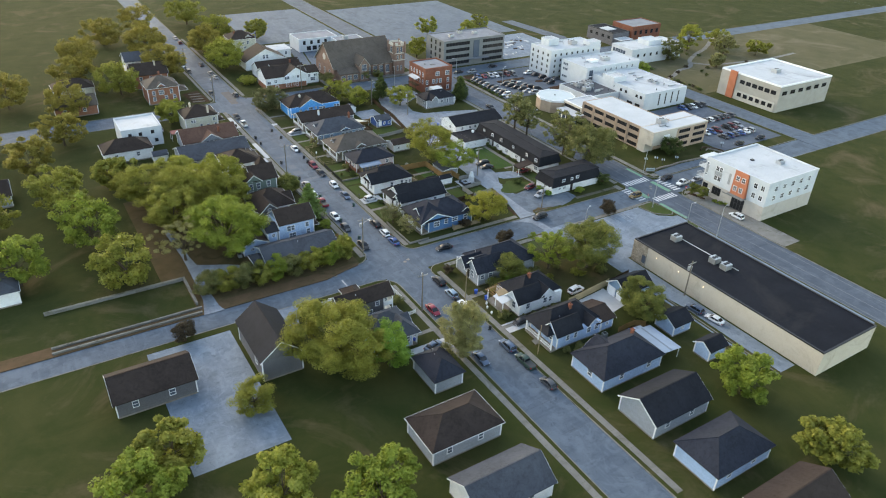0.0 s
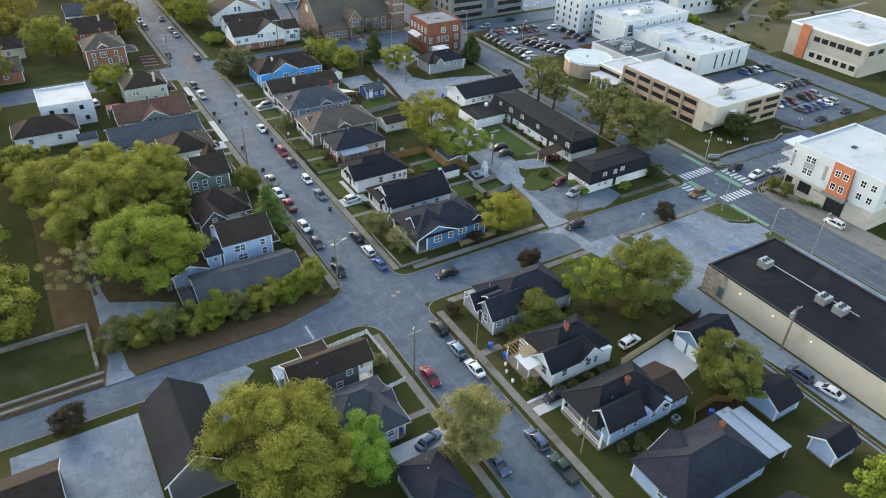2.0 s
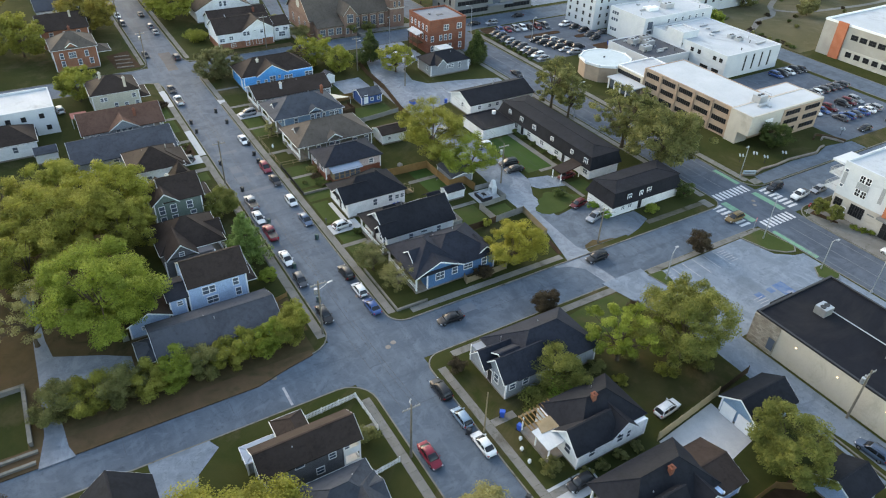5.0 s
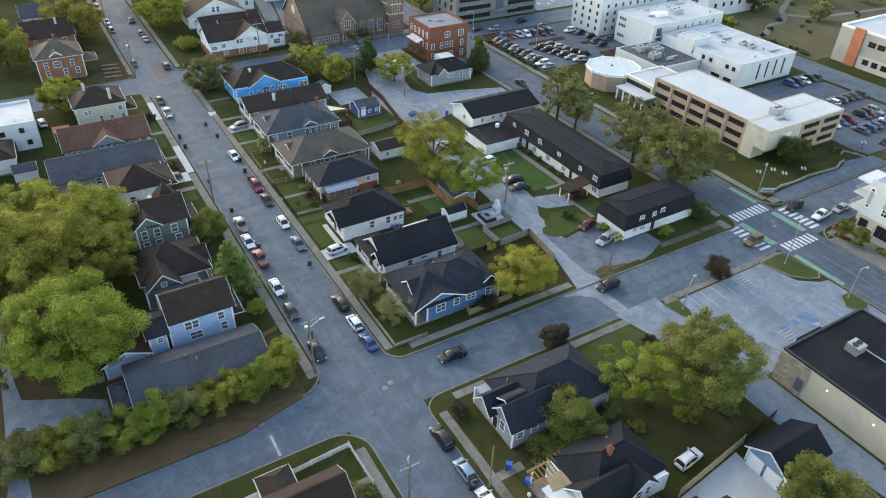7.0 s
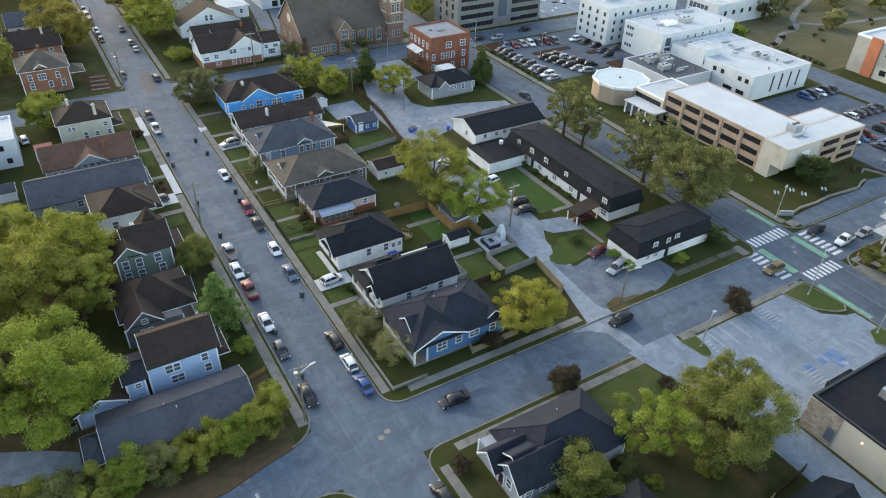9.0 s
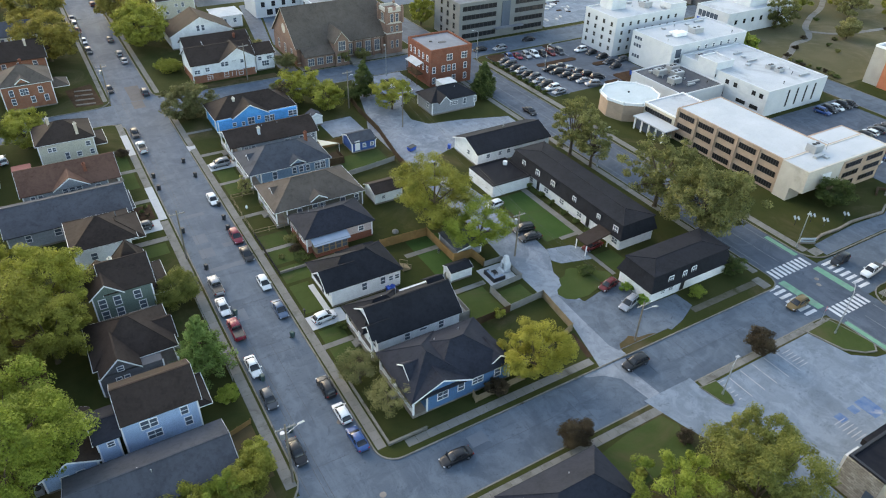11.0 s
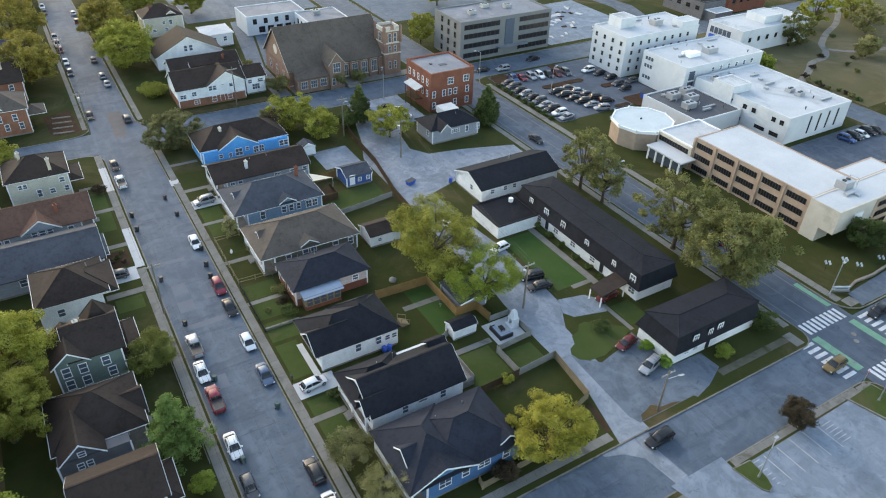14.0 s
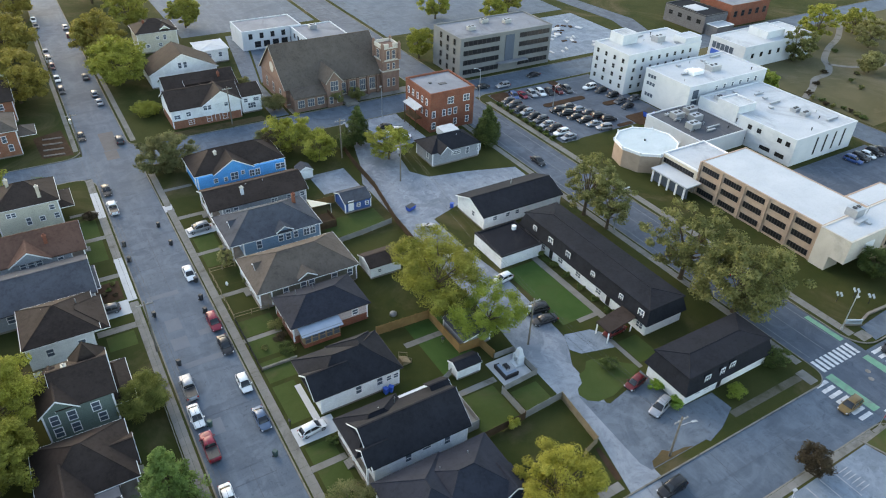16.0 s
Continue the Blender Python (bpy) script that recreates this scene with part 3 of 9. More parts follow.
sheet("garage_apron", [(22.5, -40.5), (32.6, -38.8), (32.6, -31.7), (21.5, -33.0)], CONCRETE_NEW, "pale concrete yard before the garage", lift=0.014)
for i, r in enumerate([(3.7, 30.2, 9.4, 33.4), (7.0, 33.4, 7.9, 40.6), (3.7, 84.6, 9.2, 87.8), (-17, 67.8, -9.4, 71.6), (4.4, -34.6, 11, -31.6), (-17, -32.6, -7.7, -29.4), (2.0, 95.4, 3.7, 98.0)]):
    sheet("driveway_%d" % (i + 1), rect(*r), CONCRETE_NEW, "new pale concrete driveway", lift=0.02)
for i, r in enumerate([(3.7, 25.6, 8.4, 26.6), (3.7, 52.4, 9.6, 53.3), (3.7, 64.6, 8.4, 65.6), (3.7, 91.6, 8.8, 92.7), (3.7, 78.2, 8.6, 79.1), (3.7, 103.4, 9.2, 104.4), (-15, 64, -9.4, 65.4), (-14.2, 91.4, -9.4, 92.6), (-13.6, 78.4, -9.4, 79.6),
                       (-14, 101.5, -9.4, 102.4), (24.5, 39.6, 31, 40.7), (26, 27.3, 32.6, 28.3), (55.2, 30, 56.5, 57), (51.5, 31.4, 55.3, 32.3), (52.6, 19.2, 53.4, 26), (4.4, -20.6, 8, -19.4), (4.4, -33, 8, -32), (-13.5, -26.4, -8.9, -25.4), (-13, -13.2, -8.9, -12.2)]):
    sheet("footpath_%d" % (i + 1), rect(*r), CONCRETE, "grey concrete footpath", lift=0.022)
for name, pts in (("lot_island_1", [(68.9, -5.9), (74.6, -5.7), (75.6, -11.0), (75.8, -12.9), (74.6, -14.0), (72.8, -13.4), (70.4, -11.3)]), ("lot_island_2", [(73.2, -18.7), (75.3, -18.8), (75.5, -22.2), (74.2, -22.9), (72.2, -22.2), (71.5, -20.8)]), ("lot_island_3", [(45.7, -6.1), (48.7, -6.3), (48.4, -9.2), (47.8, -10.5), (47.0, -10.7), (46.4, -10.0)])):
    structure(name, Shape().slab(pts, 0, LAWN + 0.16), KERB, "kerbed lot island")
    structure(name.replace("island", "grass"), Shape().slab([(x * 0.92 + 0.08 * sum(p[0] for p in pts) / len(pts), y * 0.92 + 0.08 * sum(p[1] for p in pts) / len(pts)) for x, y in pts], 0, LAWN + 0.19), GRASS_RICH, "green grass of a kerbed lot island")
for i, pts in enumerate((rounded(99.5, 101.5, 113, 103.6, 0.9), rounded(108.6, 83.8, 113.4, 85.2, 0.6), rounded(114.5, 95.2, 121.5, 97.4, 0.9), rounded(114, 82, 124, 88, 0.9), rounded(110.5, 110, 113, 115.5, 0.9), rounded(90.4, 109.5, 96, 115, 1.2))):
    structure("bed_%d" % (i + 1), Shape().slab(pts, 0, LAWN + 0.14), MULCH, "mulched island of the car park")

# road markings
def marks(name, rects, material, label, z=0.02):
    holder = tagged(new(name), label, kind="structure")
    cache = {}
    for x0, y0, x1, y1 in rects:
        key = (round(x1 - x0, 3), round(y1 - y0, 3))
        if key not in cache:
            cache[key] = Shape().box(-key[0] / 2, -key[1] / 2, -0.006, key[0] / 2, key[1] / 2, 0.006).mesh("stripe", material)
        ob = part("stripe", cache[key], material, holder)
        ob.location = ((x0 + x1) / 2, (y0 + y1) / 2, z)


marks("crosswalk_north", [(76.5 + 1.05 * i, 4.9, 77.1 + 1.05 * i, 7.3) for i in range(9)], PAINT_LINE, "white ladder crosswalk on the main road")
marks("crosswalk_south", [(77.1 + 1.05 * i, -6.4, 77.7 + 1.05 * i, -4.0) for i in range(8)], PAINT_LINE, "white ladder crosswalk on the main road")
marks("crosswalk_west", [(72.6, -3.6 + 1.15 * i, 75.2, -3.0 + 1.15 * i) for i in range(7)], PAINT_LINE, "white ladder crosswalk on the cross street")
marks("crosswalk_east", [(87.0, -3.4 + 1.15 * i, 89.6, -2.8 + 1.15 * i) for i in range(7)], PAINT_LINE, "white ladder crosswalk on the cross street")
marks("green_lane", [(75.7, -3.4, 77.2, 4.2), (84.6, -3.2, 86.0, 4.0), (85.0, 8.0, 86.0, 14.5), (76.3, -17, 77.2, -7.5)], PAINT_GREEN, "worn green bicycle lane paint", 0.016)
marks("edge_lines", [(77.2, 8, 77.35, 110), (84.6, 8, 84.75, 110), (77.3, -120, 77.45, -7), (84.7, -120, 84.85, -7), (80.9, 8, 81.05, 110), (80.9, -120, 81.05, -8)], surf("faint_line", (0.17, 0.19, 0.21), (0.12, 0.14, 0.165), 1.2, 9, 0.85, 0.2, 0.0, (0.085, 0.105, 0.13)), "faded white lines of the main road", 0.018)
marks("brown_patch", [(-3.6, 127.6, -0.4, 137.4), (-3.8, 122.8, -1.2, 127.4)], surf("brown_asphalt", (0.105, 0.1, 0.1), (0.125, 0.12, 0.12), 0.5, 9, 0.85, 0.2, 0.004), "large brownish repair patch in the far street", 0.016)
marks("stop_line", [(-17.3, -4.2, -16.95, -0.6)], PAINT_OLD, "faded white stop line", 0.014)
marks("stall_lines", [(50.8 + 2.55 * i, -10.9, 50.92 + 2.55 * i, -6.7) for i in range(5)] + [(66.5, -24.5 - 2.8 * i, 71.5, -24.38 - 2.8 * i) for i in range(12)], PAINT_OLD, "faded white stall lines", LAWN + 0.024)
marks("hatching", [(48.8, -6.9 - 0.7 * i, 49.9 - 0.12 * i, -6.78 - 0.7 * i) for i in range(6)] + [(61.6, -7.4 - 0.6 * i, 63.4, -7.3 - 0.6 * i) for i in range(6)] + [(56.4, -19.6 - 0.6 * i, 58.6, -19.5 - 0.6 * i) for i in range(6)], PAINT_OLD, "white hatching of the lot", LAWN + 0.024)
marks("bay_lines", [(90.6, 83.2 + 2.7 * i, 95.4, 83.3 + 2.7 * i) for i in range(11)] + [(94.5 + 2.6 * i, 108.6 - 0.48 * i, 94.6 + 2.6 * i, 113.0 - 0.48 * i) for i in range(8)], PAINT_OLD, "white bay lines of the car park", LAWN + 0.024)
marks("accessible_bays", [(57.5, -19.9, 58.9, -18.6), (60.4, -19.8, 61.7, -18.6), (62.2, -21.6, 64.6, -18.4)], PAINT_BLUE, "worn blue accessible parking bays", LAWN + 0.022)
marks("road_patch", [(-6.4, 51.3, 1.4, 52.5), (-5.6, 60.4, -3.4, 63.4), (-5.8, 55.8, -3.4, 58.6), (-6.8, 69.4, -1.8, 70.6), (-1.6, 57.5, 1.4, 58.8), (-5.6, 37.4, -3.6, 40.2), (13.0, 0.6, 15.4, 2.4), (-20.2, 0.9, -18.4, 2.8)], surf("patch_asphalt", (0.105, 0.128, 0.158), (0.122, 0.146, 0.178), 0.4, 9, 0.85, 0.2, 0.01), "paler asphalt repair patch", 0.012)

# pavements of separate slabs
SLABS = {}


def pavement(name, x0, y0, x1, y1, label, skip=()):
    holder = tagged(new("pavement_" + name), label, kind="structure")
    along_y = y1 - y0 > x1 - x0
    n = int((y1 - y0 if along_y else x1 - x0) / 1.5)
    w = (x1 - x0 if along_y else y1 - y0)
    if w not in SLABS:
        h = w / 2 - 0.008
        SLABS[w] = Shape().hexa([(-h, -0.744, -0.1), (h, -0.744, -0.1), (h, 0.744, -0.1), (-h, 0.744, -0.1), (-h + 0.02, -0.735, 0.0), (h - 0.02, -0.735, 0.0), (h - 0.02, 0.735, 0.0), (-h + 0.02, 0.735, 0.0)]).mesh("slab", CONCRETE)
    rnd = random.Random(name)
    if y0 > 120:
        far = Shape()
        for i in range(n):
            far.box(x0 + 0.01, y0 + 1.5 * i + 0.01, 0, x1 - 0.01, y0 + 1.5 * i + 1.49, LAWN + 0.018 + rnd.uniform(-0.006, 0.008))
        tagged(part("slab", far, CONCRETE, holder), kind="stuff")
        return
    for i in range(n):
        at = (y0 if along_y else x0) + 1.5 * (i + 0.5)
        if any(a < at < b for a, b in skip):
            continue
        ob = part("slab", SLABS[w], CONCRETE, holder)
        c = ((x0 + x1) / 2, at) if along_y else (at, (y0 + y1) / 2)
        ob.matrix_basis = pose(c[0], c[1], LAWN + 0.018 + rnd.uniform(-0.006, 0.008), rnd.uniform(-0.3, 0.3), rnd.uniform(-0.3, 0.3), 0 if along_y else 90)


PAVE = "grey weathered concrete pavement slabs along the street"
pavement("street_east", 2.4, 6, 3.7, 116, PAVE)
pavement("street_west", -9.4, 6, -8.0, 116, PAVE, [(71, 84), (99, 110)])
pavement("cross_north", 6, 4.5, 36, 5.8, PAVE)
sheet("villa_verge", rect(57.5, 5.5, 72.4, 6.7), surf("worn_verge", (0.12, 0.11, 0.09), (0.085, 0.078, 0.055), 0.5, 7, 0.95, 0.08, 0.03, (0.05, 0.05, 0.025)), "worn earthy footway along the villa", lift=0.02)
pavement("cross_south", 6.5, -7.0, 38, -5.7, PAVE)
pavement("cross_south_lot", 46.4, -6.1, 73, -5.1, PAVE)
pavement("street_south_east", 3.1, -80, 4.4, -7, PAVE)
pavement("street_south_west", -8.9, -80, -7.6, -7, PAVE)
pavement("main_east", 87.2, 8, 88.8, 112, PAVE)
pavement("main_west", 74.0, 8, 75.4, 112, PAVE)
pavement("west_north", -9.6, 130, -8.6, 220, PAVE)
pavement("north_east_far", 2.3, 130, 3.5, 220, PAVE)
for i, (a, b) in enumerate(((71, 84), (99, 110))):
    for k in range(int((b - a) / 2.6)):
        structure("new_slab_%d_%d" % (i + 1, k + 1), Shape().box(-9.4, a + 2.6 * k + 0.02, 0, -8.0, a + 2.6 * k + 2.58, LAWN + 0.03), CONCRETE_NEW, "new pale concrete pavement slab")
for name, r in (("villa", (72.2, 4.2, 74.0, 6.9)), ("lot", (72.0, -7.0, 74.2, -5.3)), ("office", (88.2, 6.0, 90.6, 7.9)), ("plaza", (88.2, -7.4, 90.4, -5.6))):
    structure("corner_ramp_" + name, Shape().slab(rounded(*r, 0.12, 2), 0, LAWN + 0.022), CONCRETE, "pale concrete corner ramp")
for i, (x, y) in enumerate(((0.2, 0.1), (-0.9, -0.4), (81.5, 0.6), (82.6, 1.8), (0.2, 12.5), (-17.6, 1.7))):
    structure("manhole_%d" % (i + 1), Shape().tube((x, y, 0), (x, y, 0.026), 0.42, 0.4, 16), FOUNDATION, "round worn manhole cover in the road")

# seams and tar lines in the asphalt
TAR = surf("tar_seam", (0.05, 0.065, 0.085), (0.068, 0.085, 0.108), 1.2, 9, 0.7, 0.3, 0.0)
rnd = random.Random(31)
seams = [(-2.72, 14, -2.67, 31), (-2.9, 62, -2.85, 88), (14, -0.4, 33, -0.36), (47, -0.6, 66, -0.56)]
for k in range(9):
    y = rnd.uniform(6, 112)
    seams.append((rnd.uniform(-7, -3), y, rnd.uniform(-2.4, 1.8), y + 0.05))
for k in range(9):
    x = rnd.uniform(5, 74)
    seams.append((x, rnd.uniform(-4.2, -1.5), x + 0.05, rnd.uniform(0, 3.2)))
for k in range(6):
    y = rnd.uniform(-75, -6)
    seams.append((rnd.uniform(-6, -3), y, rnd.uniform(-2, 2.0), y + 0.05))
for k in range(5):
    x = rnd.uniform(-60, -10)
    seams.append((x, rnd.uniform(-4.2, -1.5), x + 0.05, rnd.uniform(0, 3.2)))
marks("tar_lines", seams, TAR, "dark tar seams across the asphalt", 0.011)

# ---- houses
WINDOWS = {}
TURN = {"S": 0, "E": 90, "N": 180, "W": -90}


def window(parent, side, x, y, z, w, h, frame_mat=None, bars=1, kind="window", glass=None):
    """A framed sash that stands proud of a wall; its face looks out of the given side."""
    frame_mat = frame_mat or WHITE
    glass = glass or (DARK_GLASS if frame_mat in (DARK_METAL, PANEL_GREY) else GLASS)
    key = (round(w, 2), round(h, 2), frame_mat.name, bars, kind, glass.name)
    if key not in WINDOWS:
        t = 0.1 if kind == "window" else 0.07
        xs, zs = [-w / 2 - t, -w / 2], [-h / 2 - t, -h / 2]
        for k in range(1, bars):
            xs += [-w / 2 + w * k / bars - 0.03, -w / 2 + w * k / bars + 0.03]
        xs += [w / 2, w / 2 + t]
        if bars:
            zs += [-0.035, 0.035]
        zs += [h / 2, h / 2 + t]
        f = Shape().lattice(xs, zs, lambda i, k: i % 2 == 0 or k % 2 == 0, -0.07, 0.05)
        WINDOWS[key] = (f.mesh("window", frame_mat), Shape().box(-w / 2, -0.03, -h / 2, w / 2, 0.02, h / 2).mesh("pane", glass))
    ob = part("window", WINDOWS[key][0], frame_mat, parent)
    ob.matrix_basis = pose(x, y, z, 0, 0, TURN[side])
    part("pane", WINDOWS[key][1], glass, ob)
    return ob


def door(parent, side, x, y, z, w=0.95, h=2.05, material=None):
    s = Shape().box(-w / 2 - 0.1, -0.07, 0, -w / 2, 0.04, h + 0.1).box(w / 2, -0.07, 0, w / 2 + 0.1, 0.04, h + 0.1).box(-w / 2, -0.07, h, w / 2, 0.04, h + 0.1)
    ob = part("door_frame", s, WHITE, parent)
    ob.matrix_basis = pose(x, y, z, 0, 0, TURN[side])
    part("door", Shape().box(-w / 2, -0.04, 0, w / 2, 0.02, h).box(-w / 2 + 0.12, -0.055, h * 0.55, w / 2 - 0.12, -0.035, h * 0.9), material or DARK_METAL, ob)
    return ob


def gable_roof(parent, x0, y0, x1, y1, z, rise, axis, roofm, wallm, inset=0.45, trim=None, ends=(True, True)):
    """Two pitched slabs over a ridge along x or y, the gable walls under them and boards along the rakes."""
    t, s = 0.16, Shape()

    def q(u, v, h):
        return (u, v, h) if axis == "x" else (v, u, h)

    a0, a1, b0, b1 = (x0, x1, y0, y1) if axis == "x" else (y0, y1, x0, x1)
    m = (b0 + b1) / 2
    for e in (b0, b1):
        s.hexa([q(a0, e, z), q(a1, e, z), q(a1, m, z + rise), q(a0, m, z + rise), q(a0, e, z + t), q(a1, e, z + t), q(a1, m, z + rise + t), q(a0, m, z + rise + t)])
    for k, e in enumerate((a0, a1)):
        if not ends[k]:
            continue
        i = e + inset * (1 if k == 0 else -1)
        j = i + 0.12 * (1 if k == 0 else -1)
        low = z + rise * inset / (m - b0) - 0.02
        g = Shape().add([q(i, b0 + inset, low - 0.3), q(i, b1 - inset, low - 0.3), q(i, b1 - inset, low), q(i, m, z + rise - 0.02), q(i, b0 + inset, low),
               q(j, b0 + inset, low - 0.3), q(j, b1 - inset, low - 0.3), q(j, b1 - inset, low), q(j, m, z + rise - 0.02), q(j, b0 + inset, low)],
              [(0, 1, 2, 3, 4), (9, 8, 7, 6, 5), (0, 5, 6, 1), (1, 6, 7, 2), (2, 7, 8, 3), (3, 8, 9, 4), (4, 9, 5, 0)])
        part("gable_wall", g, wallm, parent)
        o = e - 0.05 * (1 if k == 0 else -1)
        p = e + 0.06 * (1 if k == 0 else -1)
        for w in (b0, b1):
            b = Shape().hexa([q(o, w, z - 0.1), q(p, w, z - 0.1), q(p, m, z + rise - 0.1), q(o, m, z + rise - 0.1), q(o, w, z + t - 0.04), q(p, w, z + t - 0.04), q(p, m, z + rise + t - 0.04), q(o, m, z + rise + t - 0.04)])
            part("bargeboard", b, trim or WHITE, parent)
    part("roof", s, roofm, parent)
    part("ridge_cap", Shape().box(*( (a0, m - 0.12, z + rise + t - 0.06, a1, m + 0.12, z + rise + t + 0.02) if axis == "x" else (m - 0.12, a0, z + rise + t - 0.06, m + 0.12, a1, z + rise + t + 0.02))), roofm, parent)


def hip_roof(parent, x0, y0, x1, y1, z, rise, roofm, flat=0.0, gutter=True):
    """A hipped roof with a short fascia; flat leaves a deck on top."""
    f = 0.17
    i = min(x1 - x0, y1 - y0) / 2 * (1 - flat)
    cx0, cx1, cy0, cy1 = x0 + i, x1 - i, y0 + i, y1 - i
    s = Shape().add([(x0, y0, z), (x1, y0, z), (x1, y1, z), (x0, y1, z), (x0, y0, z + f), (x1, y0, z + f), (x1, y1, z + f), (x0, y1, z + f),
                     (cx0, cy0, z + rise), (cx1, cy0, z + rise), (cx1, cy1, z + rise), (cx0, cy1, z + rise)],
                    [(3, 2, 1, 0), (0, 1, 5, 4), (1, 2, 6, 5), (2, 3, 7, 6), (3, 0, 4, 7), (4, 5, 9, 8), (5, 6, 10, 9), (6, 7, 11, 10), (7, 4, 8, 11), (8, 9, 10, 11)])
    part("roof", s, roofm, parent)
    c = Shape()
    for (ax, ay), (bx, by) in (((x0, y0), (cx0, cy0)), ((x1, y0), (cx1, cy0)), ((x1, y1), (cx1, cy1)), ((x0, y1), (cx0, cy1)), ((cx0, cy0), (cx1, cy1))):
        if math.hypot(ax - bx, ay - by) > 0.3:
            top = z + rise
            c.tube((ax, ay, z + f if (ax, ay) != (cx0, cy0) else top), (bx, by, top), 0.07, 0.07, 5)
    part("hip_cap", c, roofm, parent)
    if not gutter:
        return
    part("gutter", Shape().box(x0 - 0.05, y0 - 0.05, z + 0.05, x1 + 0.07, y0 + 0.002, z + 0.14).box(x0 - 0.07, y1 - 0.002, z + 0.03, x1 + 0.07, y1 + 0.07, z + 0.14)
         .box(x0 - 0.07, y0 + 0.002, z + 0.03, x0 + 0.002, y1 - 0.002, z + 0.14).box(x1 - 0.002, y0 + 0.002, z + 0.03, x1 + 0.07, y1 - 0.002, z + 0.14), DARK_METAL if roofm in (ROOF_BLACK, ROOF_NAVY) else WHITE, parent)


def chimney(parent, x, y, z0, z1, material, w=0.55):
    z1 -= 0.7
    c = part("chimney", Shape().box(x - w / 2, y - w / 2, z0, x + w / 2, y + w / 2, z1), material, parent)
    part("chimney_cap", Shape().box(x - w / 2 - 0.08, y - w / 2 - 0.08, z1, x + w / 2 + 0.08, y + w / 2 + 0.08, z1 + 0.14).tube((x, y, z1 + 0.14), (x, y, z1 + 0.45), 0.16, 0.14, 8), material if material is BRICK_RED else LIMESTONE, c)


def porch(parent, side, x0, y0, x1, y1, top, deck=0.5, n=3, rail=True, material=None, post_w=0.12):
    """A raised deck with its posts, rail and steps."""
    material = material or WHITE
    part("porch_deck", Shape().box(x0, y0, 0, x1, y1, deck), FOUNDATION, parent)
    ends = {"W": ((x0 + 0.15, y0 + 0.15), (x0 + 0.15, y1 - 0.15)), "E": ((x1 - 0.15, y0 + 0.15), (x1 - 0.15, y1 - 0.15)), "S": ((x0 + 0.15, y0 + 0.15), (x1 - 0.15, y0 + 0.15))}[side]
    rails = Shape()
    for i in range(n):
        f = i / (n - 1)
        px, py = ends[0][0] * (1 - f) + ends[1][0] * f, ends[0][1] * (1 - f) + ends[1][1] * f
        part("porch_post", Shape().box(px - post_w, py - post_w, deck, px + post_w, py + post_w, top), material, parent)
    if rail:
        (ax, ay), (bx, by) = ends
        d = 0.04
        for h in (0.15, 0.85):
            rails.box(min(ax, bx) - d, min(ay, by) - d, deck + h, max(ax, bx) + d, max(ay, by) + d, deck + h + 0.08)
        m = int(max(abs(ax - bx), abs(ay - by)) / 0.22)
        for i in range(1, m):
            px, py = ax + (bx - ax) * i / m, ay + (by - ay) * i / m
            rails.box(px - 0.03, py - 0.03, deck + 0.2, px + 0.03, py + 0.03, deck + 0.88)
        part("porch_rail", rails, material, parent)
    st = Shape()
    for k in range(3):
        o = 0.3 * (3 - k)
        c = ((x0 + x1) / 2, (y0 + y1) / 2)
        if side == "W":
            st.box(x0 - o, c[1] - 0.7, 0, x0 - o + 0.3, c[1] + 0.7, deck * (k + 1) / 4)
        elif side == "E":
            st.box(x1 + o - 0.3, c[1] - 0.7, 0, x1 + o, c[1] + 0.7, deck * (k + 1) / 4)
        else:
            st.box(c[0] - 0.7, y0 - o, 0, c[0] + 0.7, y0 - o + 0.3, deck * (k + 1) / 4)
    part("porch_steps", st, CONCRETE, parent)


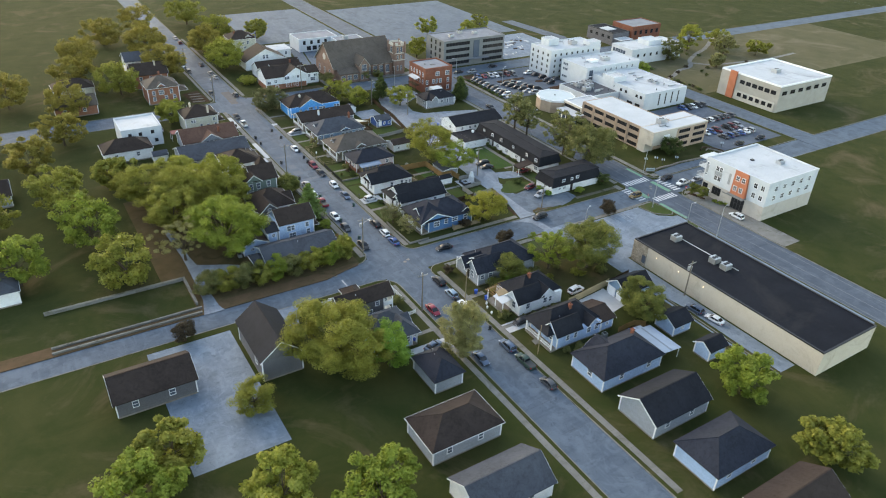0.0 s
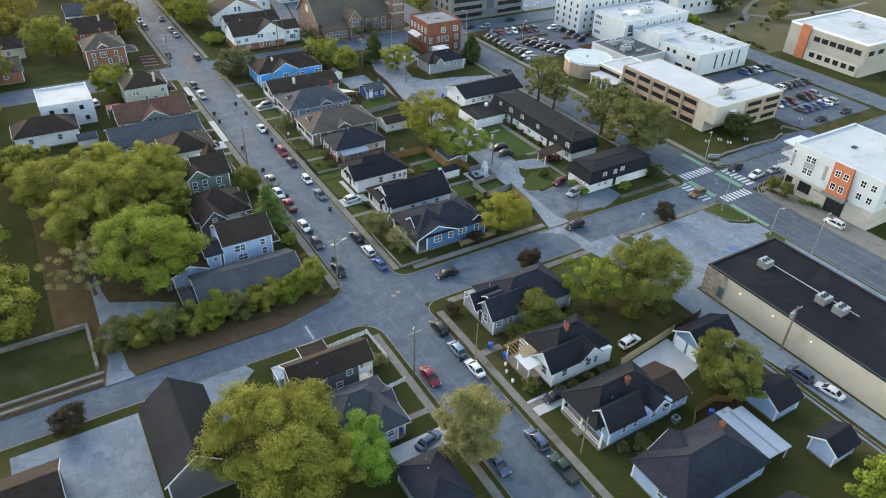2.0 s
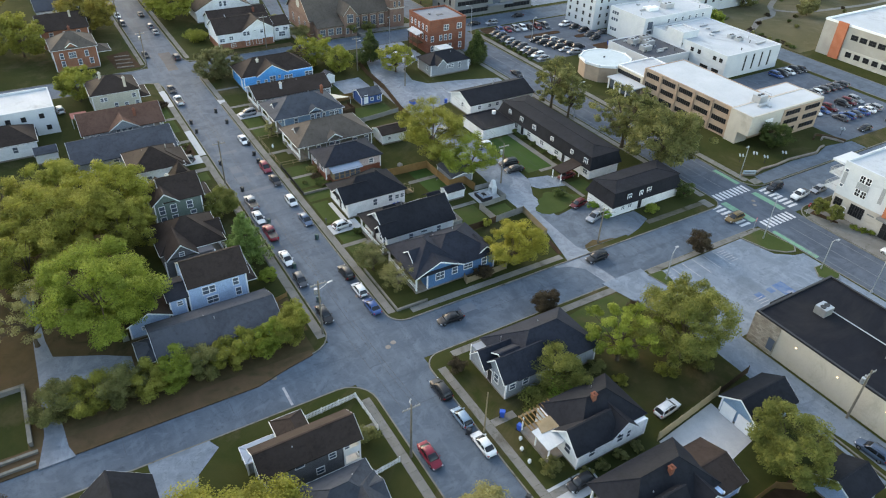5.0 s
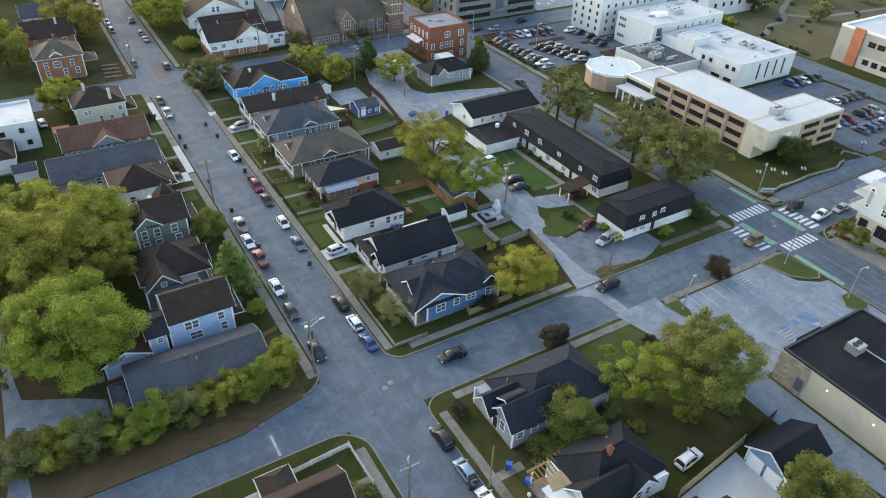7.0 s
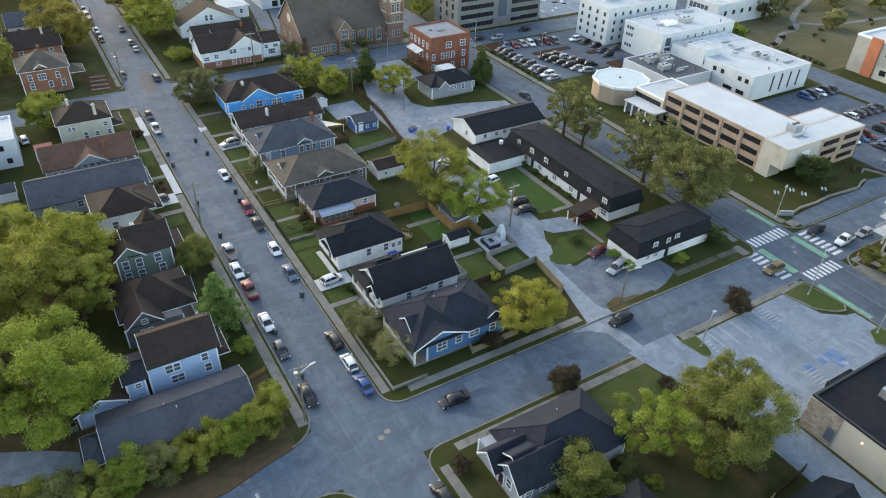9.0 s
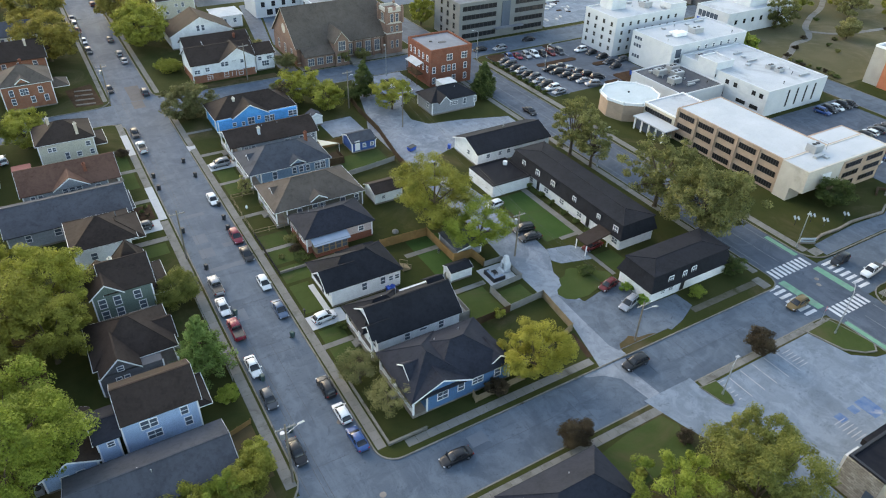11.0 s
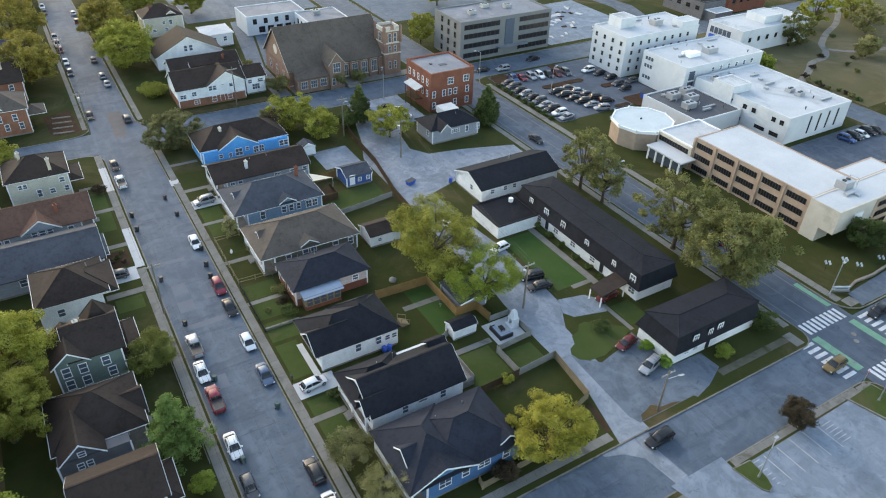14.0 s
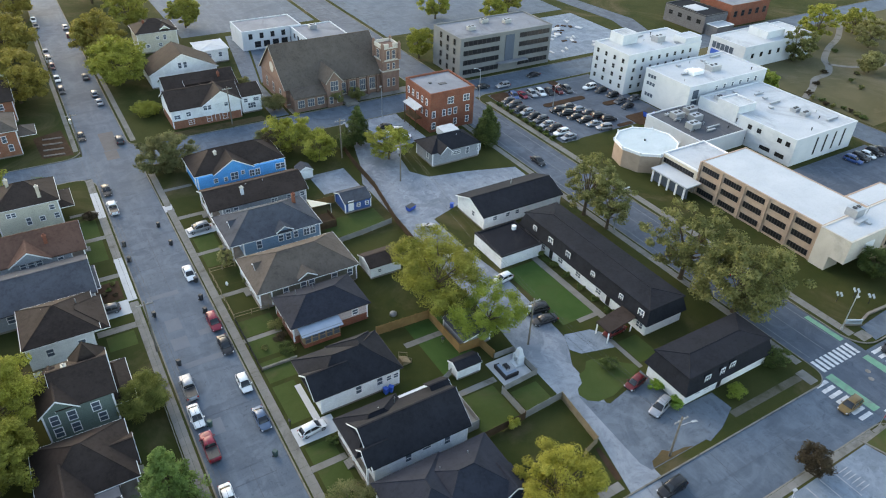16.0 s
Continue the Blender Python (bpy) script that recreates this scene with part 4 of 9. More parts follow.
def house(label, x0, y0, x1, y1, h, wallm, roofm, roofs, wins=(), inset=None, front=None, chimneys=(), doors=(), ov=0.45, name="house", vents=2, category="house", rail=True, lower=None):
    """A dwelling by its eaves; roofs, windows and the rest are given from the eaves' south-west corner."""
    w, d = x1 - x0, y1 - y0
    ob = thing(name, label, category, x0, y0, LAWN)
    ins = {"S": ov, "N": ov, "W": ov, "E": ov}
    if front:
        ins[front] += 2.0
    ins.update(inset or {})
    ax, ay, bx, by = ins["W"], ins["S"], w - ins["E"], d - ins["N"]
    part("wall", Shape().box(ax, ay, 0.35, bx, by, h), wallm, ob)
    part("foundation", Shape().box(ax + 0.04, ay + 0.04, -0.1, bx - 0.04, by - 0.04, 0.35), FOUNDATION, ob)
    for cx in (ax, bx):
        for cy in (ay, by):
            part("corner_board", Shape().box(cx - 0.1, cy - 0.1, 0.35, cx + 0.1, cy + 0.1, h - 0.02), WHITE, ob)
    if lower:
        part("lower_wall", Shape().box(ax - 0.06, ay - 0.06, 0.0, bx + 0.06, by + 0.06, h * 0.42), lower, ob)
    for r in roofs:
        if r[0] == "hip":
            hip_roof(ob, r[1], r[2], r[3], r[4], r[5] + h, r[6], roofm, *(r[7:]))
        else:
            lo, hi, size = (r[1], r[3], w) if r[0][1] == "x" else (r[2], r[4], d)
            both = hi - lo > 0.75 * size
            far = not both and hi > size - 1.0 and lo > 1.7
            gable_roof(ob, r[1], r[2], r[3], r[4], r[5] + h, r[6], r[0][1], roofm, wallm, ends=(both or not far, both or far))
    for side, u, z, ww, hh, *bars in wins:
        at = {"S": (u, ay), "N": (u, by), "W": (ax, u), "E": (bx, u)}[side]
        z += 0.35 if 1.4 < z < 2.05 and h >= 2.9 else 0.0
        window(ob, side, at[0], at[1], z, ww, hh, None, *bars)
    for side, u, *m in doors:
        at = {"S": (u, ay), "N": (u, by), "W": (ax, u), "E": (bx, u)}[side]
        door(ob, side, at[0], at[1], 0.5, 0.95, 2.05, *m)
    if front == "W":
        porch(ob, "W", 0.35, ay, ax, by, h, rail=rail)
    elif front == "E":
        porch(ob, "E", bx, ay, w - 0.35, by, h, rail=rail)
    elif front == "S":
        porch(ob, "S", ax, 0.35, bx, ay, h, rail=rail)
    for cx, cy, z1, m in chimneys:
        chimney(ob, cx, cy, h + 0.2, z1, m)
    rnd = random.Random(label + str(x0))
    for _ in range(vents):
        vx, vy = rnd.uniform(0.25, 0.75) * w, rnd.uniform(0.35, 0.8) * d
        part("roof_vent", Shape().tube((vx, vy, h + 0.2), (vx, vy, h + 2.1 if d > 7 else h + 1.6), 0.07, 0.07, 6), STEEL, ob)
    return ob


# the row east of the long street, from the cross street northwards
house("blue clapboard corner house with a charcoal shingle roof", 8.2, 7.8, 24.0, 18.4, 3.2, SIDE_BLUE, ROOF_NAVY,
      [("hip", 0, 0.1, 9.2, 10.6, 0.02, 3.3), ("gy", 0.02, 0, 9.18, 4.6, 0, 2.0), ("hip", 3.5, 0.15, 15.8, 10.4, 0, 3.1), ("gy", 12.0, 0.8, 16.0, 5.0, 0, 1.4), ("gx", 1.2, 3.0, 4.8, 6.4, 1.0, 1.35)],
      [("S", 4.8, 1.8, 1.5, 1.3, 2), ("S", 7.6, 1.9, 0.9, 1.2), ("S", 10.2, 1.9, 1.6, 1.0, 2), ("S", 13.4, 1.8, 0.9, 1.3), ("W", 3.0, 1.8, 0.9, 1.4), ("W", 7.0, 1.8, 0.9, 1.4), ("E", 4, 1.8, 1, 1.3)], front="W", doors=[("W", 5, WHITE)])
house("white clapboard bungalow with a black shingle roof and twin front gables", 8.2, 19.8, 23.2, 29.4, 3.4, SIDE_WHITE, ROOF_BLACK,
      [("gx", 1.0, 0, 15.0, 8.6, 0, 3.1), ("hip", 0, 2.6, 9, 9.6, 0, 2.6), ("gx", 0.4, 0.4, 4.0, 3.6, 0.3, 1.5), ("gx", 12.5, 5.0, 15.4, 8.4, 1.1, 1.2)],
      [("S", 6, 1.9, 0.8, 1.2), ("S", 11.6, 1.9, 0.8, 1.2), ("S", 8.6, 2.6, 1.2, 0.35, 0), ("W", 1.6, 1.8, 0.8, 1.4), ("W", 3.0, 1.8, 0.8, 1.4), ("E", 5, 1.9, 1.0, 1.2)], front="W", inset={"W": 1.4}, doors=[("W", 5.4)])
house("white board house with a dark hipped roof and black trim", 7.4, 33.2, 20.4, 42.2, 3.4, SIDE_WHITE, ROOF_BLACK,
      [("hip", 0, 0, 13.0, 8.8, 0, 2.8), ("hip", 5.2, 1.2, 12.0, 9.0, 0.1, 2.9), ("gx", -0.1, 0.2, 6.0, 5.6, 0.05, 2.1)],
      [("S", 6.4, 1.8, 0.8, 1.3), ("S", 9.6, 1.8, 0.8, 1.3), ("S", 11.0, 2.1, 0.7, 0.8), ("S", 12.1, 2.1, 0.7, 0.8), ("W", 2.0, 1.9, 1.1, 1.6, 2), ("W", 5.6, 1.9, 1.0, 1.6)], inset={"W": 0.9}, doors=[("W", 4.0)])
house("brick and pale pink bungalow with a charcoal roof and enclosed porch", 9.8, 48.3, 22.8, 56.8, 3.2, SIDE_PINK, ROOF_NAVY, [("hip", 0, 0, 13.0, 8.5, 0, 2.2)],
      [("S", 10.5, 2.2, 0.9, 0.9), ("W", 2.5, 1.8, 1.2, 1.3, 2), ("W", 6.5, 1.8, 1.2, 1.3, 2)], lower=BRICK_RED, doors=[("W", 4.6)])
house("olive clapboard house with a broad taupe hipped roof", 8.0, 58.2, 25.6, 69.4, 3.3, SIDE_OLIVE, ROOF_TAUPE, [("hip", 0, 0, 17.6, 11.2, 0, 3.2), ("gy", 6.9, 0.1, 10.2, 4.5, 0.5, 1.0), ("gx", 1.6, 5.0, 5.0, 7.6, 0.8, 0.9)],
      [("S", 4.8, 1.8, 0.8, 1.5), ("S", 7.8, 1.9, 0.9, 1.5), ("S", 9.2, 1.9, 0.9, 1.5), ("S", 13.2, 1.8, 0.9, 1.5), ("S", 16.0, 1.8, 0.8, 1.3), ("W", 3.2, 1.8, 0.9, 1.4), ("W", 8.5, 1.8, 0.9, 1.4)], front="W", doors=[("W", 6, WHITE)])
house("steel blue clapboard house with a slate hipped roof", 8.2, 73.0, 25.2, 84.0, 3.3, SIDE_STEEL, ROOF_SLATE, [("hip", 0, 0, 17.0, 11.0, 0, 3.1), ("gy", 8.3, 0.0, 11.6, 4.5, 0.4, 1.0), ("gx", 1.6, 4.6, 5.0, 7.0, 0.8, 0.9)],
      [("S", 5.2, 1.8, 0.8, 1.5), ("S", 9.2, 1.9, 0.8, 1.2), ("S", 10.6, 1.9, 0.8, 1.2), ("S", 12.0, 1.9, 0.7, 1.2), ("S", 14.0, 1.8, 1.0, 1.3, 2), ("S", 15.2, 1.8, 0.9, 1.3, 2), ("W", 3, 1.8, 0.9, 1.4), ("W", 8, 1.8, 0.9, 1.4)], front="W", doors=[("W", 5.6)], chimneys=[(14.2, 6.6, 7.4, BRICK_RED)])
house("low house with a long brown shingle roof and a white chimney", 8.4, 86.2, 27.8, 95.2, 3.1, SIDE_GREY, ROOF_BROWN, [("gx", 0, 0, 19.4, 9.0, 0, 2.0)],
      [("S", 3.5, 1.7, 0.8, 1.1, 2), ("S", 5.0, 1.7, 0.8, 1.1), ("S", 12.5, 1.8, 1.2, 0.8, 2), ("S", 15.5, 1.8, 0.8, 0.8), ("S", 18.2, 1.8, 0.8, 0.9)], front="W", chimneys=[(7.0, 2.2, 6.2, STUCCO_WHITE)], doors=[("W", 4)])
house("bright blue painted house with white trim and a brown roof", 9.2, 98.6, 28.2, 109.6, 3.6, SIDE_BRIGHT, ROOF_BROWN, [("hip", 0, 1.0, 18.8, 10.6, 0, 3.2), ("gy", 3.6, 0, 12.0, 6.0, 0.1, 2.5)],
      [("S", 4.0, 1.9, 0.7, 0.8), ("S", 6.0, 2.1, 0.6, 0.8), ("S", 7.8, 2.4, 1.4, 1.5, 2), ("S", 9.6, 2.8, 0.6, 0.7), ("S", 11.4, 2.2, 0.9, 1.3, 2), ("S", 12.6, 2.2, 0.9, 1.3, 2), ("S", 17.0, 2.0, 0.9, 1.2), ("S", 18.0, 2.0, 0.8, 1.1)], inset={"S": 0.5, "W": 0.5}, chimneys=[(5.5, 4.6, 7.2, LIMESTONE)], doors=[("W", 3, WHITE)])

# the west side of the street
house("two-storey pale blue clapboard house with a brown roof", -24.4, 19.3, -14.7, 27.1, 5.5, SIDE_LIGHTBLUE, ROOF_BROWN, [("gx", 0.4, 0, 9.8, 7.8, 0, 2.5), ("hip", 7.5, 1.0, 11.0, 7.0, -2.4, 1.0)],
      [("S", 3.0, 4.2, 0.9, 1.3), ("S", 4.0, 4.2, 0.8, 1.2), ("S", 7.6, 4.3, 0.8, 1.2), ("S", 3.8, 1.9, 1.6, 1.2, 2), ("S", 7.8, 2.0, 0.8, 1.3), ("E", 2.5, 1.9, 0.9, 1.4), ("E", 5.2, 1.9, 0.9, 1.4), ("E", 2.5, 4.4, 0.9, 1.3), ("E", 5.2, 4.4, 0.9, 1.3)], doors=[("E", 4.0)])
house("pale blue rear wing with a dark shingle roof", -28.6, 18.9, -24.1, 24.6, 4.6, SIDE_LIGHTBLUE, ROOF_NAVY, [("gx", 1.4, 0, 4.6, 5.6, 0, 1.0)], [("S", 3.2, 3.6, 0.7, 0.7)], inset={"W": 1.8}, vents=1)
house("single-storey pale blue lean-to with a brown roof", -33.4, 18.2, -26.8, 27.4, 2.8, SIDE_LIGHTBLUE, ROOF_BROWN, [("gy", 0, 0, 6.6, 9.2, 0, 1.5)], [("S", 2.5, 1.7, 0.8, 0.5), ("S", 4.2, 1.7, 0.8, 0.6)], vents=0)
house("long low pale blue house under a slate gabled roof", -31.0, 8.8, -13.2, 17.4, 3.0, SIDE_LIGHTBLUE, ROOF_SLATE, [("gx", 0, 0, 17.8, 8.6, 0, 1.9), ("hip", -2.2, 1.0, 1.4, 6.2, -0.5, 1.0)], [("S", 4, 1.7, 0.8, 1.1), ("S", 8, 1.7, 0.8, 1.1), ("S", 12, 1.7, 1.2, 1.1, 2), ("E", 3, 1.7, 0.9, 1.2), ("E", 6, 1.7, 0.9, 1.2)], doors=[("E", 4.4)])
house("dark blue-grey cottage with a steep brown roof and gable window", -25.4, 30.4, -14.6, 42.4, 3.5, SIDE_SLATE, ROOF_BROWN, [("hip", 0, 2.0, 10.8, 12.0, 0, 3.6), ("gy", 0.6, 0, 5.8, 6.0, 0.2, 2.4), ("gx", 5.4, 4.2, 11.2, 9.4, -0.2, 1.8)],
      [("S", 3.2, 4.2, 0.7, 0.7), ("S", 2.7, 2.0, 0.6, 0.9), ("S", 3.7, 2.0, 0.6, 0.9), ("E", 4, 1.8, 0.9, 1.3), ("E", 9, 1.8, 0.9, 1.3)], front="E", doors=[("E", 6.5)])
g = house("two-storey sage green house with white windows and a brown roof", -23.6, 45.0, -14.6, 54.4, 5.5, SIDE_GREEN, ROOF_BROWN, [("gx", 2.0, 0.4, 9.2, 9.2, 0, 2.7), ("gy", 0, 0, 4.8, 7.0, 0, 2.0), ("hip", 4.6, 4.4, 9.2, 9.4, 0.2, 4.0), ("hip", 8.0, 0.8, 11.2, 9.4, -2.6, 1.1)],
          [("S", 1.6, 4.2, 0.9, 1.5), ("S", 3.6, 4.2, 0.9, 1.5), ("S", 1.6, 1.7, 0.9, 1.5), ("S", 3.6, 1.7, 0.9, 1.5), ("S", 6.4, 4.3, 0.9, 1.4), ("S", 6.8, 1.9, 0.9, 1.4), ("E", 2.4, 4.2, 0.9, 1.4), ("E", 6.4, 4.2, 0.9, 1.4), ("E", 4.4, 1.8, 1.2, 1.4, 2)], chimneys=[(4.2, 5.2, 9.0, STUCCO_WHITE)])
house("white bungalow with a brown hipped roof", -24.4, 60.4, -13.0, 70.4, 4.3, SIDE_WHITE, ROOF_BROWN, [("hip", 0, 0, 10.2, 10.0, 0, 2.9), ("hip", 4, 0.6, 11.4, 9.2, -0.6, 2.2)], [("S", 3.2, 2.6, 0.9, 1.2), ("S", 7.4, 2.6, 0.9, 1.2), ("W", 3.4, 2.4, 0.9, 1.2), ("E", 2.6, 1.8, 0.9, 1.3), ("E", 6.4, 1.8, 0.9, 1.3)], inset={"E": 2.4}, doors=[("E", 4.4)])
house("grey clapboard house under a long slate grey roof", -33.4, 71.4, -13.2, 83.0, 3.1, SIDE_GREY, ROOF_SLATE, [("gx", 0, 0, 20.2, 11.6, 0, 2.6), ("hip", 16.5, 1.2, 20.8, 8.0, -0.3, 0.9)], [("S", 3.5, 1.8, 0.8, 1.2), ("S", 8.0, 1.8, 1.0, 1.2), ("S", 14, 1.8, 1.0, 1.2), ("E", 3, 1.8, 1.0, 1.2), ("E", 7, 1.8, 1.0, 1.2)], doors=[("E", 5)])
house("pale grey bungalow with a red-brown roof and white dormer gable", -30.0, 84.4, -12.8, 94.4, 3.2, SIDE_GREY, ROOF_RED, [("gx", 0, 0, 17.2, 10.0, 0, 2.9), ("gy", 5.4, -0.5, 11.8, 5.0, 0.1, 2.1)], [("S", 2.0, 1.8, 0.7, 1.2), ("S", 3.2, 1.8, 0.7, 1.2), ("S", 7.4, 2.6, 0.8, 1.3), ("S", 8.6, 2.6, 0.9, 1.5), ("S", 9.8, 2.6, 0.8, 1.3), ("S", 13.0, 1.8, 0.8, 1.0), ("E", 3, 1.8, 1.0, 1.2)], front="E", chimneys=[(11.6, 2.6, 6.8, BRICK_RED)], doors=[("E", 5)])
house("two-storey cream house with a dark roof and pale chimneys", -25.6, 99.4, -14.6, 109.0, 5.4, SIDE_CREAM, ROOF_BROWN, [("hip", 0, 0, 11.0, 9.6, 0, 2.8), ("hip", 9.5, 1.2, 13.0, 8.4, -2.4, 0.9)], [("S", 2.4, 4.2, 0.6, 0.8), ("S", 3.2, 4.2, 0.6, 0.8), ("S", 5.2, 2.0, 0.7, 1.4), ("S", 7.4, 2.0, 0.8, 0.9), ("S", 9.4, 4.2, 0.8, 0.9), ("S", 9.8, 2.0, 0.7, 1.0), ("E", 3, 4.2, 0.9, 1.3), ("E", 6.6, 4.2, 0.9, 1.3)], chimneys=[(8.0, 1.4, 9.0, STUCCO_CREAM), (3.5, 5.4, 9.4, STUCCO_CREAM)], lower=None)
house("two-storey brick house with a dark hipped roof", -30.0, 133.0, -18.6, 143.4, 5.8, BRICK_ORANGE, ROOF_TAUPE, [("hip", 0, 0, 11.4, 10.4, 0, 3.2), ("hip", 9.6, 2.6, 14.6, 8.4, -2.6, 1.4), ("gy", 3.6, -0.2, 6.6, 3.0, 0.6, 1.1)], [("S", 2.4, 4.2, 0.8, 1.4), ("S", 5.0, 4.2, 1.6, 1.4, 3), ("S", 8.4, 4.2, 0.8, 1.4), ("S", 2.4, 1.8, 0.8, 1.4), ("S", 6.4, 1.8, 0.8, 1.4), ("S", 9.2, 1.8, 0.8, 1.4), ("E", 3, 4.2, 0.8, 1.4), ("E", 7, 4.2, 0.8, 1.4)], chimneys=[(6.0, 5.6, 10.6, BRICK_RED)])
house("brick house with white gables far up the street", -31.0, 152.0, -18.0, 163.0, 5.2, BRICK_ORANGE, ROOF_BROWN, [("gx", 0, 0, 13.0, 11.0, 0, 3.2)], [("S", 3, 4, 0.9, 1.3), ("S", 6.5, 4, 0.9, 1.3), ("S", 10, 4, 0.9, 1.3), ("S", 3, 1.8, 0.9, 1.3), ("S", 10, 1.8, 0.9, 1.3)], chimneys=[(9.0, 4.0, 9.6, STUCCO_CREAM)])
house("white two-storey house with a grey porch far up the street", -30.0, 172.0, -18.0, 182.0, 5.2, SIDE_WHITE, ROOF_SLATE, [("gx", 0, 0, 12.0, 10.0, 0, 2.6)], [("S", 3, 4, 0.9, 1.3), ("S", 8, 4, 0.9, 1.3), ("S", 3, 1.8, 0.9, 1.3)])

# beyond the north street
house("white two-storey house with brick base and brown roof", 12.0, 131.0, 29.0, 141.6, 4.6, SIDE_WHITE, ROOF_BROWN, [("gx", 0, 0, 17.0, 10.6, 0, 3.0), ("gy", 7.2, -0.6, 17.0, 6.4, 0.1, 3.0)], [("S", 1.6, 2.9, 1.3, 0.9, 2), ("S", 4.2, 3.2, 1.0, 1.0, 2), ("S", 8.2, 4.0, 0.8, 1.2), ("S", 9.2, 4.0, 0.8, 1.2), ("S", 11.2, 4.8, 0.9, 0.9), ("S", 13.2, 4.2, 0.8, 1.2), ("S", 8.8, 1.2, 1.0, 1.3), ("S", 12.6, 1.2, 1.0, 1.3), ("S", 4.6, 1.1, 1.2, 0.9, 2)], lower=BRICK_ORANGE, doors=[("S", 10.8, WHITE)])
house("white side wing with grey siding and long windows", 29.0, 132.6, 34.6, 140.4, 4.4, SIDE_WHITE, ROOF_BROWN, [("gx", 0, 0, 5.6, 7.8, 0, 1.8)], [("S", 1.4, 3.3, 0.9, 0.9), ("S", 4.0, 3.3, 1.3, 0.8, 2), ("S", 2.8, 1.5, 1.8, 1.3, 3)], vents=0)
house("brown-roofed house with a white shed dormer", 14.0, 144.0, 32.0, 154.0, 3.4, SIDE_WHITE, ROOF_BROWN, [("gx", 0, 0, 18.0, 10.0, 0, 2.8), ("gx", 5.0, 1.4, 12.6, 4.4, 1.2, 0.7), ("gy", 6.6, -0.5, 10.6, 4.0, -0.2, 1.4)], [("S", 3, 1.8, 1.2, 1.2, 2), ("S", 13, 1.8, 1.2, 1.2, 2)], chimneys=[(14, 3, 6.8, BRICK_RED)])
house("pale gabled house with a wide white front gable", 13.0, 158.0, 31.0, 169.0, 3.6, SIDE_WHITE, ROOF_BROWN, [("gy", 0, 0, 18.0, 11.0, 0, 4.6)], [("S", 8.2, 5.2, 0.8, 1.5), ("S", 9.6, 5.2, 0.8, 1.5), ("S", 4, 1.9, 1.2, 1.2, 2), ("S", 13, 1.9, 1.2, 1.2, 2)])
house("two-storey cream house with a hipped brown roof", 15.6, 186.0, 27.6, 196.0, 5.8, SIDE_CREAM, ROOF_BROWN, [("hip", 0, 0, 12.0, 10.0, 0, 2.8), ("gy", 7.0, 0.4, 9.8, 4.0, 0.6, 1.0)], [("S", 3, 1.8, 0.9, 0.8), ("S", 6, 4.2, 0.8, 0.8), ("S", 8, 4.2, 0.8, 1.3), ("S", 6.5, 1.8, 0.9, 0.8)], chimneys=[(3.4, 4.2, 9.0, BRICK_RED)])

# south of the cross street, east side
house("grey house with white gables and a charcoal roof", 6.8, -17.9, 24.2, -8.4, 3.2, SIDE_GREY, ROOF_NAVY, [("hip", 3.0, 0, 17.4, 9.5, 0, 3.4), ("gx", 0.8, 0.2, 8.6, 5.2, 0, 2.6), ("gx", 0, 3.8, 5.4, 7.6, 0.0, 2.0), ("gx", 1.8, 1.8, 5.2, 5.0, 1.6, 1.0)],
      [("W", 2.7, 1.9, 0.9, 1.4), ("W", 5.4, 1.7, 1.0, 1.0), ("S", 2.4, 1.8, 0.9, 1.0), ("S", 4.6, 1.8, 0.9, 1.0), ("S", 9, 1.8, 0.9, 1.0), ("E", 4, 1.8, 1.0, 1.0)], inset={"W": 1.3}, doors=[("W", 4.2)])
house("white house under a dark roof with two white gables", 8.4, -31.6, 20.8, -22.6, 3.3, SIDE_WHITE, ROOF_BLACK, [("hip", 1.2, 1.0, 12.4, 9.0, 0, 3.1), ("gx", 0, 0, 7.0, 4.8, 0, 2.4), ("gy", 5.6, -0.1, 10.0, 5.0, 0, 2.0)],
      [("W", 2.4, 1.8, 1.0, 1.4), ("S", 3, 1.8, 0.9, 1.2), ("S", 7.6, 1.8, 0.9, 1.2), ("S", 9.0, 1.8, 0.6, 1.2), ("E", 4, 1.8, 0.9, 1.2)], chimneys=[(6.0, 4.6, 7.6, BRICK_RED)], inset={"W": 0.8})
house("white and pale blue bungalow with a black shingle roof", 7.2, -44.0, 20.8, -35.0, 3.3, SIDE_LIGHTBLUE, ROOF_BLACK, [("hip", 0, 1.4, 13.6, 9.0, 0, 3.1), ("gx", 1.2, 0, 8.0, 4.6, 0, 2.5), ("gy", 9.2, -0.1, 12.4, 4.0, 0, 1.5)],
      [("W", 2.3, 1.8, 0.9, 1.2), ("S", 4.5, 1.8, 0.7, 1.2), ("S", 6.5, 1.8, 0.7, 1.2), ("S", 10, 1.8, 0.9, 1.2), ("S", 12, 1.8, 0.9, 1.0)], front="W", inset={"W": 1.8}, chimneys=[(7.8, 4.4, 7.3, BRICK_RED)])
house("low pale blue addition with a brown roof", 20.4, -43.8, 24.4, -36.4, 2.7, SIDE_LIGHTBLUE, ROOF_BROWN, [("gx", -1.5, 0, 4.0, 7.4, 0, 1.3)], [("S", 2, 1.7, 0.6, 0.6)], vents=0)
